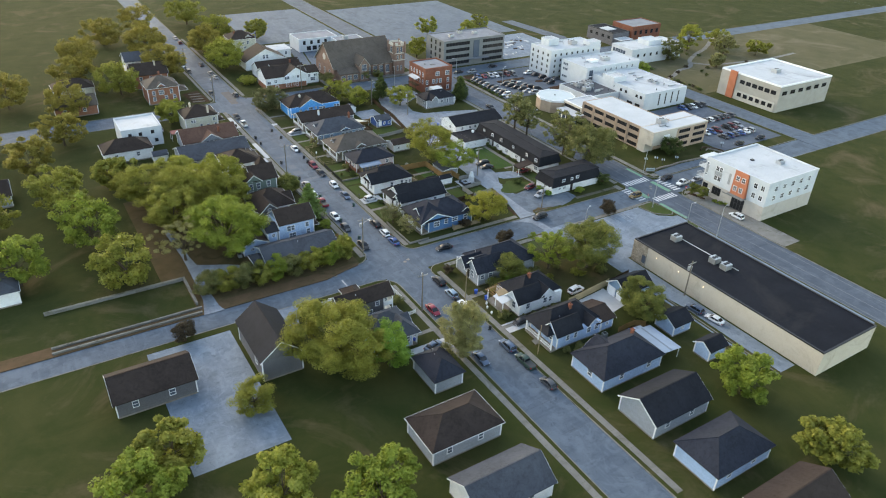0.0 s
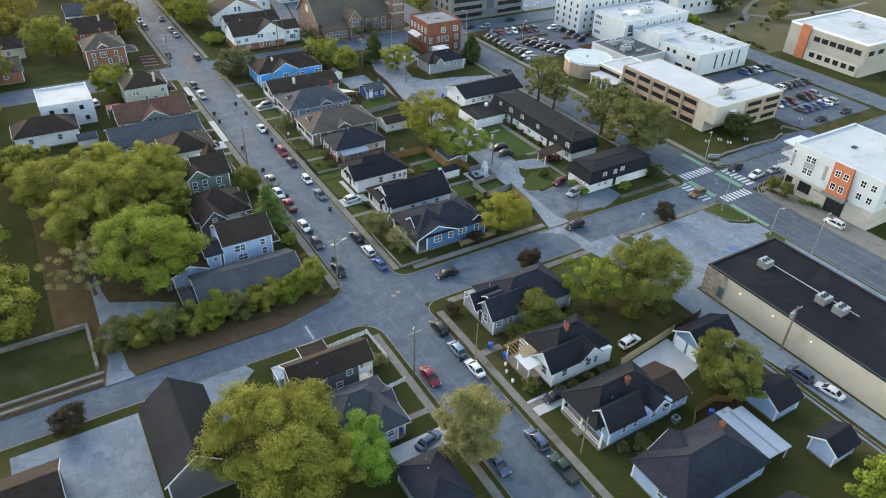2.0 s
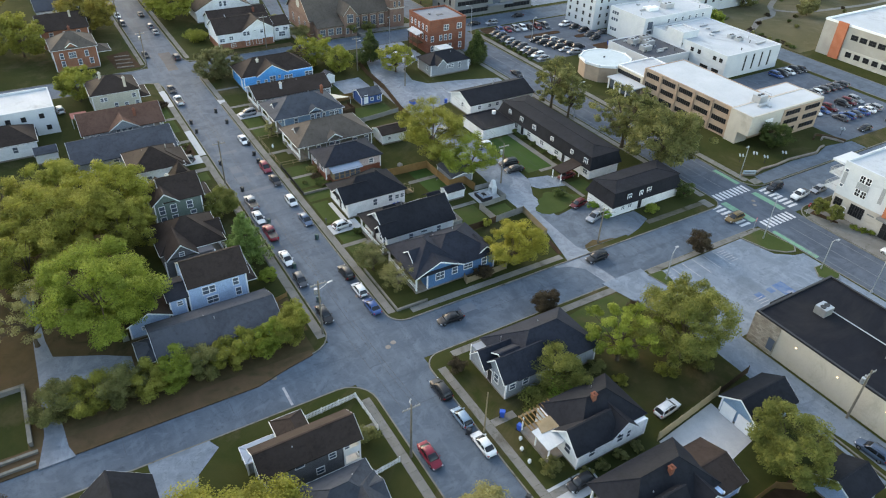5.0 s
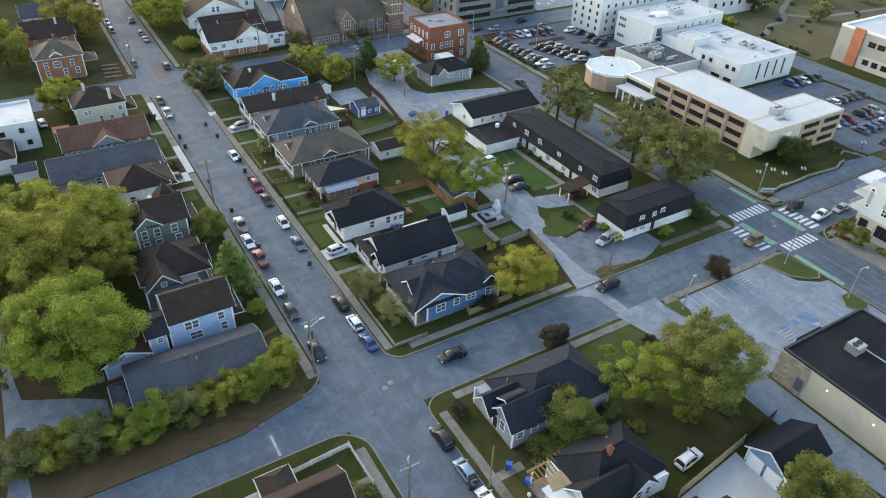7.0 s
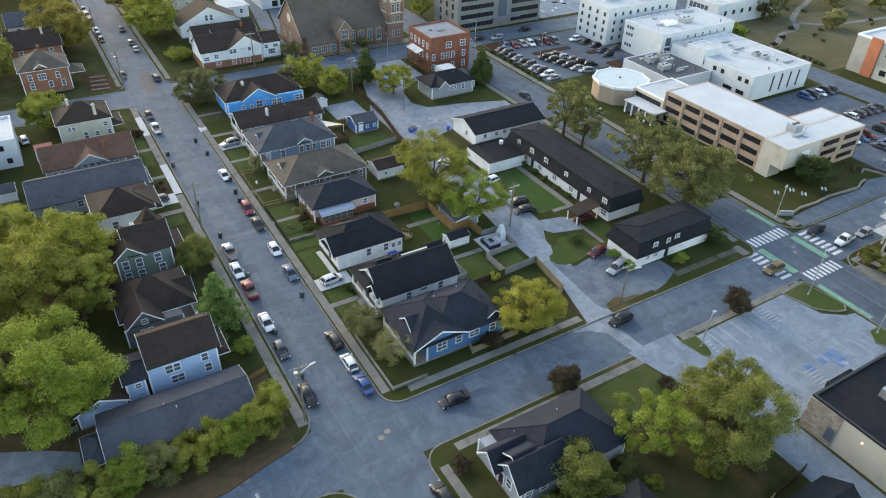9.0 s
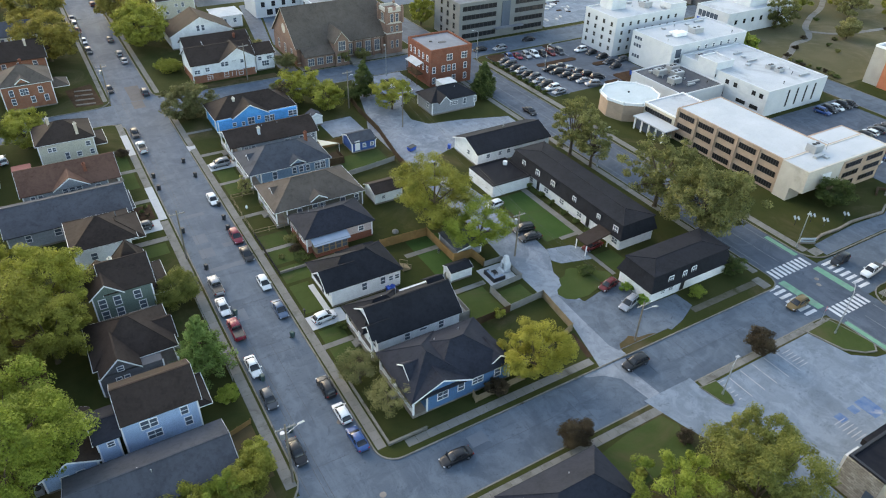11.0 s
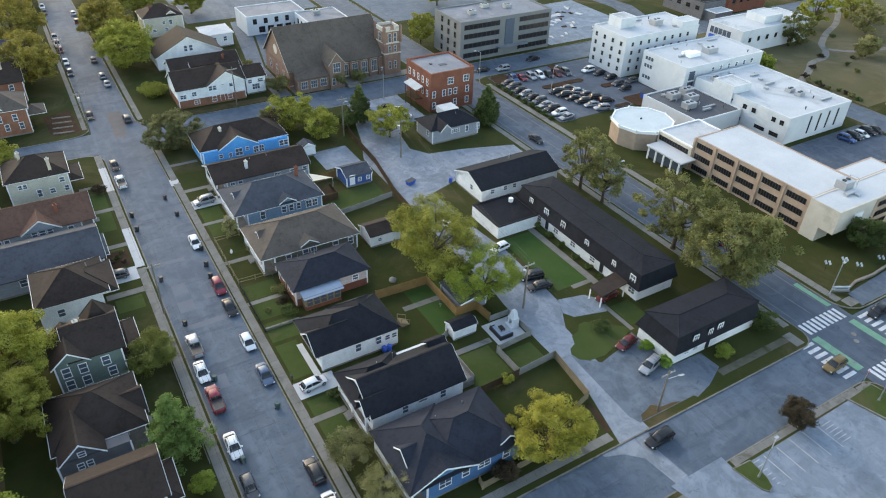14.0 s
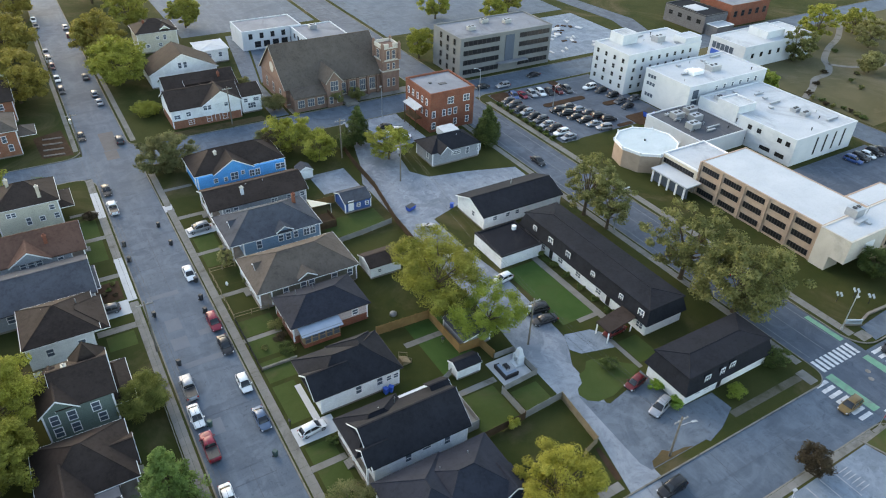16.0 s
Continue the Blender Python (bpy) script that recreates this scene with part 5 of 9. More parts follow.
house("dark-roofed bungalow with pale chimneys", 8.0, -57.6, 23.7, -48.4, 3.2, SIDE_LIGHTBLUE, ROOF_NAVY, [("hip", 0, 0, 15.7, 9.2, 0, 3.2), ("gy", 3.0, 3.4, 9.4, 9.3, 0, 2.2)], [("E", 3, 1.8, 0.9, 1.2), ("S", 5, 1.8, 0.9, 1.2), ("S", 12, 1.8, 0.9, 1.2), ("W", 4, 1.8, 1.0, 1.2)], chimneys=[(12.6, 6.2, 6.8, BRICK_RED)])
house("grey garage with a black gabled roof and white doors", 32.0, -38.8, 40.6, -32.7, 2.7, SIDE_STEEL, ROOF_BLACK, [("gx", 0, 0, 8.6, 6.1, 0, 2.0)], [("S", 3, 1.7, 0.7, 0.7)], vents=0, name="garage", category="garage")
house("pale garage with a dark gabled roof", 32.2, -52.4, 38.0, -46.8, 2.6, SIDE_LIGHTBLUE, ROOF_BLACK, [("gx", 0, 0, 5.8, 5.6, 0, 1.6)], [("S", 3, 1.6, 0.7, 0.6)], vents=0, name="garage", category="garage")
house("small pale garage with a dark roof", 32.2, -61.4, 37.6, -57.0, 2.6, SIDE_LIGHTBLUE, ROOF_BLACK, [("gx", 0, 0, 5.4, 4.4, 0, 1.4)], [], vents=0, name="garage", category="garage")

# south of the cross street, west side
g = house("two-storey dark grey house with a brown roof and white balcony", -25.4, -17.8, -13.0, -12.6, 5.0, SIDE_SLATE, ROOF_BROWN, [("gx", 0, 0, 12.4, 5.2, 0, 1.8)], [("S", 4.6, 4.4, 1.0, 0.4, 0), ("S", 7.0, 2.2, 0.9, 1.0), ("S", 8.6, 3.9, 0.8, 0.9), ("S", 10.4, 4.3, 0.7, 0.7)], inset={"E": 2.3}, vents=1)
for z in (0.3, 2.7):
    part("balcony_floor", Shape().box(10.1, 0.5, z - 0.15, 12.2, 4.7, z), WHITE, g)
    part("balcony_rail", Shape().box(12.08, 0.5, z + 0.85, 12.2, 4.7, z + 0.95).box(10.1, 0.5, z + 0.85, 12.2, 0.6, z + 0.95).box(12.1, 0.5, z, 12.16, 4.7, z + 0.8).box(10.1, 0.52, z, 12.2, 0.56, z + 0.8), WHITE, g)
for y in (0.55, 4.65):
    part("balcony_post", Shape().box(12.05, y - 0.09, 0, 12.23, y + 0.09, 5.0), WHITE, g)
house("brown-roofed rear gable of the dark grey house", -21.5, -12.6, -17.4, -8.7, 3.2, SIDE_SLATE, ROOF_BROWN, [("hip", 0, -2, 4.1, 3.9, 0.3, 1.7)], [], vents=0, inset={"S": 0.0})
house("pale blue metal-roofed lean-to", -25.8, -12.6, -21.5, -9.8, 2.4, SIDE_GREY, ROOF_METAL, [("hip", 0, 0, 4.3, 2.8, 0, 0.14)], [], vents=0, ov=0.15, name="lean_to", category="shed")
house("grey bungalow with a slate hipped roof and small porch", -23.0, -29.0, -13.4, -19.0, 3.0, SIDE_LIGHTBLUE, ROOF_SLATE, [("hip", 0, 2.6, 9.6, 10.0, 0, 2.6), ("hip", 4.4, 0, 9.8, 8.0, 0, 2.2), ("gx", 5.6, 3.6, 9.7, 7.0, 0.3, 1.2)], [("E", 3, 1.7, 0.9, 1.2), ("S", 7, 1.7, 0.9, 1.2)], front="E", inset={"E": 1.6})
house("small house with a dark hipped roof edged in white", -18.6, -43.0, -12.0, -34.4, 3.0, SIDE_GREY, ROOF_NAVY, [("hip", 0, 0, 6.6, 8.6, 0, 2.2)], [("E", 3, 1.7, 0.9, 1.2)])
house("large house under a steep dark brown gabled roof", -43.9, -25.0, -35.5, -10.5, 4.6, SIDE_SLATE, ROOF_BLACK, [("gy", 0, 0, 8.4, 14.5, 0, 3.4)], [("E", 4, 2.6, 0.9, 1.3), ("E", 9, 2.6, 0.9, 1.3), ("W", 4, 2.6, 0.9, 1.3)])

# farther dwellings of the same streets to the south and west
for k, (hx, hy, wm, rm) in enumerate([(7.6, -70.5, SIDE_GREY, ROOF_BLACK), (7.8, -83, SIDE_LIGHTBLUE, ROOF_NAVY), (8.2, -96, SIDE_GREY, ROOF_BROWN), (-27.5, -57, SIDE_GREY, ROOF_BROWN), (-28, -71, SIDE_WHITE, ROOF_SLATE), (-27, -85, SIDE_CREAM, ROOF_BLACK), (-68, -22, SIDE_SLATE, ROOF_BROWN), (-92, 22, SIDE_WHITE, ROOF_SLATE), (-90, 70, SIDE_GREY, ROOF_BROWN), (-52, 86, SIDE_WHITE, ROOF_BROWN), (-60, 132, BRICK_ORANGE, ROOF_TAUPE), (-58, 152, SIDE_CREAM, ROOF_BROWN)]):
    house("plain gabled dwelling farther along the streets", hx, hy, hx + 14, hy + 9, 3.3, wm, rm, [("hip", 0, 0, 14, 9, 0, 2.8) if k % 2 else ("gx", 0, 0, 14, 9, 0, 2.7)], [("S", 3.5, 1.8, 0.9, 1.2), ("S", 9.5, 1.8, 0.9, 1.2)], vents=1)

# ---- large buildings
def block(parent, x0, y0, x1, y1, h, wallm, roofm, parapet=0.35, cope=None, wall_name="wall", base=-0.1):
    part(wall_name, Shape().box(x0, y0, base, x1, y1, h), wallm, parent)
    part("roof", Shape().box(x0 + 0.3, y0 + 0.3, h - 0.05, x1 - 0.3, y1 - 0.3, h + 0.06), roofm, parent)
    for r in ((x0 - 0.04, y0 - 0.04, x1 + 0.04, y0 + 0.3), (x0 - 0.04, y1 - 0.3, x1 + 0.04, y1 + 0.04), (x0 - 0.04, y0 + 0.3, x0 + 0.3, y1 - 0.3), (x1 - 0.3, y0 + 0.3, x1 + 0.04, y1 - 0.3)):
        part("parapet", Shape().box(r[0], r[1], h, r[2], r[3], h + parapet), cope or wallm, parent)


def strip(parent, side, a0, a1, at, z, hh, n, frame_mat, name="window"):
    """A ribbon of n panes in one wall."""
    w = (a1 - a0) / n - 0.16
    for i in range(n):
        u = a0 + (a1 - a0) * (i + 0.5) / n
        window(parent, side, *((u, at) if side in "SN" else (at, u)), z, w, hh, frame_mat, 0, "strip")


def rooftop_unit(parent, x, y, z, w=2.2, d=1.8, h=1.3):
    u = part("rooftop_unit", Shape().box(x - w / 2, y - d / 2, z, x + w / 2, y + d / 2, z + h), STEEL, parent)
    part("fan_guard", Shape().tube((x - w * 0.22, y, z + h), (x - w * 0.22, y, z + h + 0.12), 0.42, 0.42, 12), DARK_METAL, u)
    part("fan_guard", Shape().tube((x + w * 0.22, y, z + h), (x + w * 0.22, y, z + h + 0.12), 0.42, 0.42, 12), DARK_METAL, u)


def roof_clutter(parent, x0, y0, x1, y1, z, n, seed):
    """Vent pipes, hatches and low ducts scattered over a flat roof."""
    r = random.Random(seed)
    for k in range(n):
        x, y = r.uniform(x0 + 1, x1 - 1), r.uniform(y0 + 1, y1 - 1)
        if k % 4 == 0:
            part("roof_hatch", Shape().box(x - 0.5, y - 0.45, z, x + 0.5, y + 0.45, z + 0.4).box(x - 0.56, y - 0.51, z + 0.4, x + 0.56, y + 0.51, z + 0.48), STEEL, parent)
        elif k % 4 == 1:
            part("duct", Shape().box(x, y, z + 0.12, x + r.uniform(2.0, 4.5), y + 0.45, z + 0.5).box(x + 0.2, y + 0.1, z, x + 0.4, y + 0.35, z + 0.12), STEEL, parent)
        else:
            part("vent_pipe", Shape().tube((x, y, z), (x, y, z + 0.55), 0.1, 0.1, 8).tube((x, y, z + 0.55), (x, y, z + 0.72), 0.2, 0.16, 8), STEEL if k % 2 else DARK_METAL, parent)


# beige office with ribbon windows and a white roof
b = thing("office_building", "peach brick office with ribbon windows and a white flat roof", "office building", 0, 0, LAWN)
block(b, 100, 24.3, 113.4, 52, 7.4, PANEL_PEACH, ROOF_WHITE, 0.15, PANEL_PEACH)
block(b, 99.5, 18.4, 125, 24.3, 7.5, LIMESTONE, ROOF_WHITE, 0.15, LIMESTONE, base=3.0)
block(b, 113.4, 24.3, 125, 29, 7.45, PANEL_PEACH, ROOF_WHITE, 0.12, PANEL_PEACH)
part("base_wall", Shape().box(103.5, 21.5, -0.1, 124.6, 24.3, 3.0), PANEL_PEACH, b)
part("corner_pier", Shape().box(99.5, 21.2, -0.1, 103.5, 24.3, 3.0), LIMESTONE, b)
part("south_base", Shape().box(109.5, 18.5, -0.1, 124.9, 21.5, 3.05), PANEL_PEACH, b)
strip(b, "S", 111.4, 116.6, 18.5, 1.5, 1.0, 5, DARK_METAL)
strip(b, "S", 118.4, 123.8, 18.5, 1.5, 1.0, 5, DARK_METAL)
part("south_band", Shape().box(110.5, 18.3, 3.1, 124.9, 18.5, 7.2), PANEL_PEACH, b)
for k in range(6):
    y = 24.5 + 5.5 * k
    part("pilaster", Shape().box(99.75, y - 0.2, -0.1, 100.1, y + 0.2, 7.4), PANEL_PEACH, b)
for k in range(5):
    for z in (1.1, 3.6, 6.1):
        strip(b, "W", 25.2 + 5.5 * k, 29.4 + 5.5 * k, 100, z, 1.05, 7, DARK_METAL)
for z in (3.9, 6.1):
    strip(b, "S", 111.4, 116.6, 18.3, z, 1.0, 5, DARK_METAL)
    strip(b, "S", 118.4, 123.8, 18.3, z, 1.0, 5, DARK_METAL)
strip(b, "S", 104.6, 108.6, 21.5, 1.7, 1.1, 5, DARK_METAL)
part("sign_panel", Shape().box(104.4, 18.2, 4.4, 107.0, 18.42, 6.0), WHITE, b)
rooftop_unit(b, 108.5, 24.0, 7.56, 2.6, 2.2, 1.6)
part("duct", Shape().box(105.6, 21.4, 7.56, 108.4, 22.2, 8.1).box(107.6, 20.4, 7.56, 108.4, 21.4, 7.95), STEEL, b)
part("pipe_frame", Shape().tube((111, 24.8, 7.5), (111, 24.8, 9.2), 0.06, 0.06, 5).tube((111, 23, 7.5), (111, 23, 9.2), 0.06, 0.06, 5).tube((111, 23, 9.2), (111, 24.8, 9.2), 0.06, 0.06, 5), STEEL, b)

b = thing("office_link", "low link block with dark windows and a white canopy", "office building", 0, 0, LAWN)
block(b, 99.6, 52.1, 112, 61.6, 5.0, STUCCO_CREAM, ROOF_WHITE, 0.3, WHITE)
strip(b, "W", 52.8, 61.2, 99.6, 3.8, 0.95, 11, DARK_METAL)
part("canopy", Shape().box(95.2, 50.4, 2.9, 99.5, 60.4, 3.2), ROOF_WHITE, b)
for k in range(5):
    part("canopy_post", Shape().box(95.5, 51.0 + 2.2 * k, -0.05, 95.8, 51.3 + 2.2 * k, 2.9), WHITE, b)
part("glass_front", Shape().box(96.4, 50.8, -0.05, 96.5, 60.2, 2.85), GLASS, b)
for k in range(4):
    part("downlight", Shape().tube((95.9, 52 + 2.4 * k, 2.84), (95.9, 52 + 2.4 * k, 2.9), 0.14, 0.14, 8), LAMP_ON, b)

b = thing("octagon_hall", "low round brick hall with a white ten-sided roof rim", "hall", 101.3, 68.4, LAWN)
ring = [(7.2 * math.cos(math.pi * 2 * k / 10), 7.2 * math.sin(math.pi * 2 * k / 10)) for k in range(10)]
part("wall", Shape().slab([(x * 0.97, y * 0.97) for x, y in ring], -0.1, 4.4), PANEL_PEACH, b)
part("roof", Shape().slab([(x * 0.953, y * 0.953) for x, y in ring], 4.4, 4.52), surf("pale_blue_membrane", (0.4, 0.47, 0.5), (0.46, 0.53, 0.56), 0.2, 3, 0.75, 0.25, 0.006, (0.34, 0.4, 0.42)), b)
for k in range(10):
    a, c = ring[k], ring[(k + 1) % 10]
    part("roof_rim", Shape().hexa([(a[0], a[1], 4.1), (c[0], c[1], 4.1), (c[0] * 0.955, c[1] * 0.955, 4.1), (a[0] * 0.955, a[1] * 0.955, 4.1), (a[0], a[1], 4.72), (c[0], c[1], 4.72), (c[0] * 0.955, c[1] * 0.955, 4.72), (a[0] * 0.955, a[1] * 0.955, 4.72)]), WHITE, b)
    part("rim_post", Shape().box(a[0] - 0.14, a[1] - 0.14, 4.4, a[0] + 0.14, a[1] + 0.14, 4.95), STUCCO_WHITE, b)
part("hatch", Shape().tube((0, 0.5, 4.5), (0, 0.5, 4.8), 0.25, 0.25, 8), DARK_METAL, b)

# white hospital blocks
b = thing("white_block", "low white stucco block with a flat white roof", "institution building", 0, 0, LAWN)
block(b, 128.5, 50, 151, 78, 6.2, STUCCO_WHITE, ROOF_WHITE, 0.4, STUCCO_WHITE)
for k in range(4):
    window(b, "S", 136.5 + 3.4 * k, 50, 3.4, 0.42, 4.2, PANEL_GREY, 0)
for u, z, ww, hh in ((51.8, 4.8, 0.9, 0.9), (54.0, 4.8, 0.9, 0.9), (59.6, 4.8, 0.9, 0.9), (62.2, 4.8, 0.9, 0.9), (66.5, 5.0, 0.9, 0.6), (68.2, 5.0, 0.9, 0.6), (57.0, 1.5, 2.6, 0.7), (64.2, 1.5, 3.0, 0.7), (53.0, 1.5, 2.2, 0.8)):
    window(b, "W", 128.5, u, z, ww, hh, DARK_METAL, 2)
for y in (58.5, 61.2, 72, 75):
    rooftop_unit(b, 132.0 if y > 70 else 143.0, y, 6.25, 2.0, 1.6, 0.9)
roof_clutter(b, 135, 51, 150, 77, 6.25, 10, 3)
block(b, 128.2, 66.2, 134.5, 72.4, 8.0, STUCCO_WHITE, ROOF_WHITE, 0.3, STUCCO_WHITE, "stair_tower")
b = thing("white_block", "white stucco wing with a glazed stair bay", "institution building", 0, 0, LAWN)
block(b, 126, 79.4, 155, 94.6, 8.4, STUCCO_WHITE, ROOF_WHITE, 0.4, STUCCO_WHITE)
part("stair_glass", Shape().box(127.4, 79.2, 0.4, 129.2, 79.38, 7.6), GLASS, b)
for z in (2.6, 5.0):
    part("stair_floor", Shape().box(127.2, 79.1, z, 129.4, 79.3, z + 0.35), WHITE, b)
for z in (2.2, 5.2, 7.2):
    strip(b, "W", 90.6, 93.6, 126, z, 0.9, 3, STUCCO_WHITE)
for k in range(6):
    window(b, "S", 136 + 3.0 * k, 79.4, 6.9, 0.8, 1.1)
part("exhaust_rack", Shape().box(133, 85, 8.5, 137, 87, 9.5).box(133.4, 87.6, 8.5, 136.4, 88.4, 9.2), WHITE, b)
rooftop_unit(b, 141.5, 86, 8.5, 3.6, 2.4, 1.4)
roof_clutter(b, 127, 80, 154, 94, 8.45, 9, 5)
b = thing("white_block", "low flat white annexe between the white blocks", "institution building", 0, 0, LAWN)
block(b, 113, 62.5, 128.1, 80, 3.8, STUCCO_WHITE, surf("dark_grey_membrane", (0.06, 0.068, 0.082), (0.085, 0.094, 0.11), 0.15, 3, 0.8, 0.2, 0.01, (0.12, 0.13, 0.14)), 0.3, STUCCO_WHITE)
for x, y in ((117.5, 69.5), (121.5, 72.5), (118.5, 75.5), (123.5, 76)):
    rooftop_unit(b, x, y, 3.86, 3.0, 2.2, 1.4)
roof_clutter(b, 114, 63.5, 126, 79, 3.85, 12, 8)
b = thing("white_block", "four-storey white stucco block with small dark windows", "institution building", 0, 0, LAWN)
block(b, 123.5, 99, 151, 112.4, 10.6, STUCCO_WHITE, ROOF_WHITE, 0.4, STUCCO_WHITE)
for z in (2.0, 4.3, 6.6, 8.9):
    for k in range(4):
        window(b, "W", 123.5, 100.8 + 3.3 * k, z, 0.7, 1.0, PANEL_GREY, 1)
    for k in range(8):
        window(b, "S", 126 + 3.0 * k, 99, z, 0.6, 0.9, PANEL_GREY, 1)
block(b, 128, 106.5, 133.5, 111.6, 13.2, STUCCO_WHITE, ROOF_WHITE, 0.2, STUCCO_WHITE, "lift_house", base=10.0)
rooftop_unit(b, 140, 105, 10.7, 3.0, 2.4, 1.6)
roof_clutter(b, 134, 100, 150, 112, 10.65, 8, 9)
block(b, 144.5, 99.2, 150.8, 103.5, 12.2, STUCCO_WHITE, ROOF_WHITE, 0.2, STUCCO_WHITE, "lift_house", base=10.0)
b = thing("white_block", "long low white building with blue-framed end windows", "institution building", 0, 0, LAWN)
block(b, 169, 97, 201, 110, 6.6, STUCCO_WHITE, ROOF_WHITE, 0.35, STUCCO_WHITE)
strip(b, "W", 101, 109, 169, 4.6, 1.9, 5, STUCCO_WHITE)
part("blue_panel", Shape().box(168.9, 101, 1.6, 168.99, 109, 3.2), BLUE_PLASTIC, b)
for k in range(7):
    window(b, "S", 173 + 4 * k, 97, 3.8, 0.9, 1.2, DARK_METAL)
block(b, 182, 100, 190, 107, 8.6, STUCCO_WHITE, ROOF_WHITE, 0.3, STUCCO_WHITE, "plant_room", base=6.0)

# grey office beyond the car park
b = thing("grey_office", "grey four-storey office with dark ribbon windows", "office building", 0, 0, LAWN)
block(b, 89.5, 128.5, 121, 143, 11.0, PANEL_GREY, ROOF_GREY, 0.4, PANEL_GREY)
for z in (1.7, 4.4, 7.1, 9.7):
    for a0, a1 in ((90.6, 102.6), (109.5, 120.2)):
        strip(b, "S", a0, a1, 128.5, z, 1.25, 8, DARK_METAL)
    for k in range(3):
        window(b, "W", 89.5, 131.5 + 3.6 * k, z, 0.9, 1.5, DARK_METAL)
part("stair_glass", Shape().box(104.6, 128.3, 3.0, 107.6, 128.48, 10.4), GLASS, b)
part("entrance_canopy", Shape().box(102, 125.2 + 1.6, 2.7, 112, 128.4, 3.0), ROOF_GREY, b)
for x, y in ((97, 135), (110, 136), (104, 139)):
    rooftop_unit(b, x, y, 11.1, 2.2, 1.6, 1.0)

# red brick corner building
b = thing("brick_building", "red brick corner building with white windows", "building", 0, 0, LAWN)
block(b, 65.0, 102.6, 77.2, 114.6, 9.2, BRICK_RED, ROOF_GREY, 0.5, BRICK_RED)
for z in (1.6, 4.4, 7.2):
    for k, u in enumerate((66.0, 68.8, 70.4, 72.0, 75.4) if z < 6 else (70.6, 75.0)):
        if z < 2 and k in (1, 2):
            continue
        window(b, "S", u, 102.6, z, 0.8 if z < 6 else 1.5, 1.5, None, 1 if z < 6 else 2)
for z in (4.4, 7.2):
    for k in range(5):
        window(b, "W", 65.0, 104.2 + 2.2 * k, z, 0.65, 1.5)
part("awning", Shape().hexa([(62.2, 105, 5.3), (64.3, 105, 5.9), (64.3, 111, 5.9), (62.2, 111, 5.3), (62.2, 105, 5.4), (64.3, 105, 6.0), (64.3, 111, 6.0), (62.2, 111, 5.4)]), ROOF_WHITE, b)
part("balcony", Shape().box(62.4, 105.2, 2.8, 64.3, 110.8, 3.0), WOOD_BROWN, b)
for y in (105.3, 108, 110.7):
    part("balcony_post", Shape().box(62.5, y - 0.07, 0, 62.64, y + 0.07, 5.3), WOOD_BROWN, b)
part("roof_hatch", Shape().box(70.5, 107.5, 9.0, 72.5, 108.6, 9.35), DARK_METAL, b)
part("roof_vent", Shape().box(68.6, 109.2, 9.0, 69.2, 109.8, 9.5), DARK_METAL, b)
g = house("grey clapboard house with a black hipped roof", 56.4, 86.4, 69.2, 94.8, 3.2, SIDE_GREY, ROOF_BLACK, [("hip", 0, 0.8, 12.8, 8.4, 0, 2.3), ("gy", 1.6, -0.6, 4.8, 5, 0.1, 1.6)],
      [("S", 6.4, 1.9, 2.0, 0.8, 4), ("S", 9.4, 1.8, 0.7, 1.4), ("S", 12.4, 1.8, 0.7, 1.4), ("W", 3, 1.7, 0.8, 1.2)], inset={"S": 0.9})
part("flat_roof", Shape().box(5.4, 4.6, 4.2, 9.4, 8.0, 5.72), ROOF_WHITE, g, "flat white membrane roof piece")

# church with a corner tower
b = thing("church", "brown brick church with a steep roof and corner tower", "church", 40, 131, LAWN)
part("wall", Shape().box(0, 0, -0.1, 27, 18, 5.0), BRICK_CHURCH, b)
gable_roof(b, -0.5, -0.6, 27.6, 18.6, 5.0, 8.4, "x", ROOF_TAUPE, BRICK_CHURCH, 0.5, LIMESTONE)
part("aisle_wall", Shape().box(1.0, -3.4, -0.1, 12.4, 0, 3.6), BRICK_CHURCH, b)
part("aisle_roof", Shape().hexa([(0.7, -3.8, 3.5), (12.6, -3.8, 3.5), (12.6, 1.6, 6.0), (0.7, 1.6, 6.0), (0.7, -3.8, 3.7), (12.6, -3.8, 3.7), (12.6, 1.6, 6.2), (0.7, 1.6, 6.2)]), ROOF_TAUPE, b)
part("porch_wall", Shape().box(9.4, -4.0, -0.1, 13.4, 0.2, 6.2), BRICK_CHURCH, b)
gable_roof(b, 9.0, -4.3, 13.8, 4.0, 6.2, 3.0, "y", ROOF_TAUPE, BRICK_CHURCH, 0.3, LIMESTONE)
for u in (2.6, 5.2, 7.8):
    window(b, "S", u, -3.4, 2.0, 1.6, 1.8, LIMESTONE, 3)
window(b, "S", 11.4, -4.0, 5.4, 1.9, 2.4, LIMESTONE, 3)
for u in (10.4, 12.4):
    window(b, "S", u, -4.0, 1.8, 0.8, 1.7, LIMESTONE)
for u in (15.4, 18.2, 21.0, 23.8):
    window(b, "S", u, 0, 2.7, 1.5, 2.9, LIMESTONE, 3)
for u in (4, 9, 14):
    window(b, "W", 0, u, 2.6, 1.1, 2.4, LIMESTONE, 2)
part("rose_window", Shape().tube((-0.12, 9, 8.0), (0.02, 9, 8.0), 1.3, 1.3, 20), LIMESTONE, b)
for z in (0.9, 4.7):
    part("stone_band", Shape().box(-0.06, -0.06, z, 27.0, 0.02, z + 0.22), LIMESTONE, b)
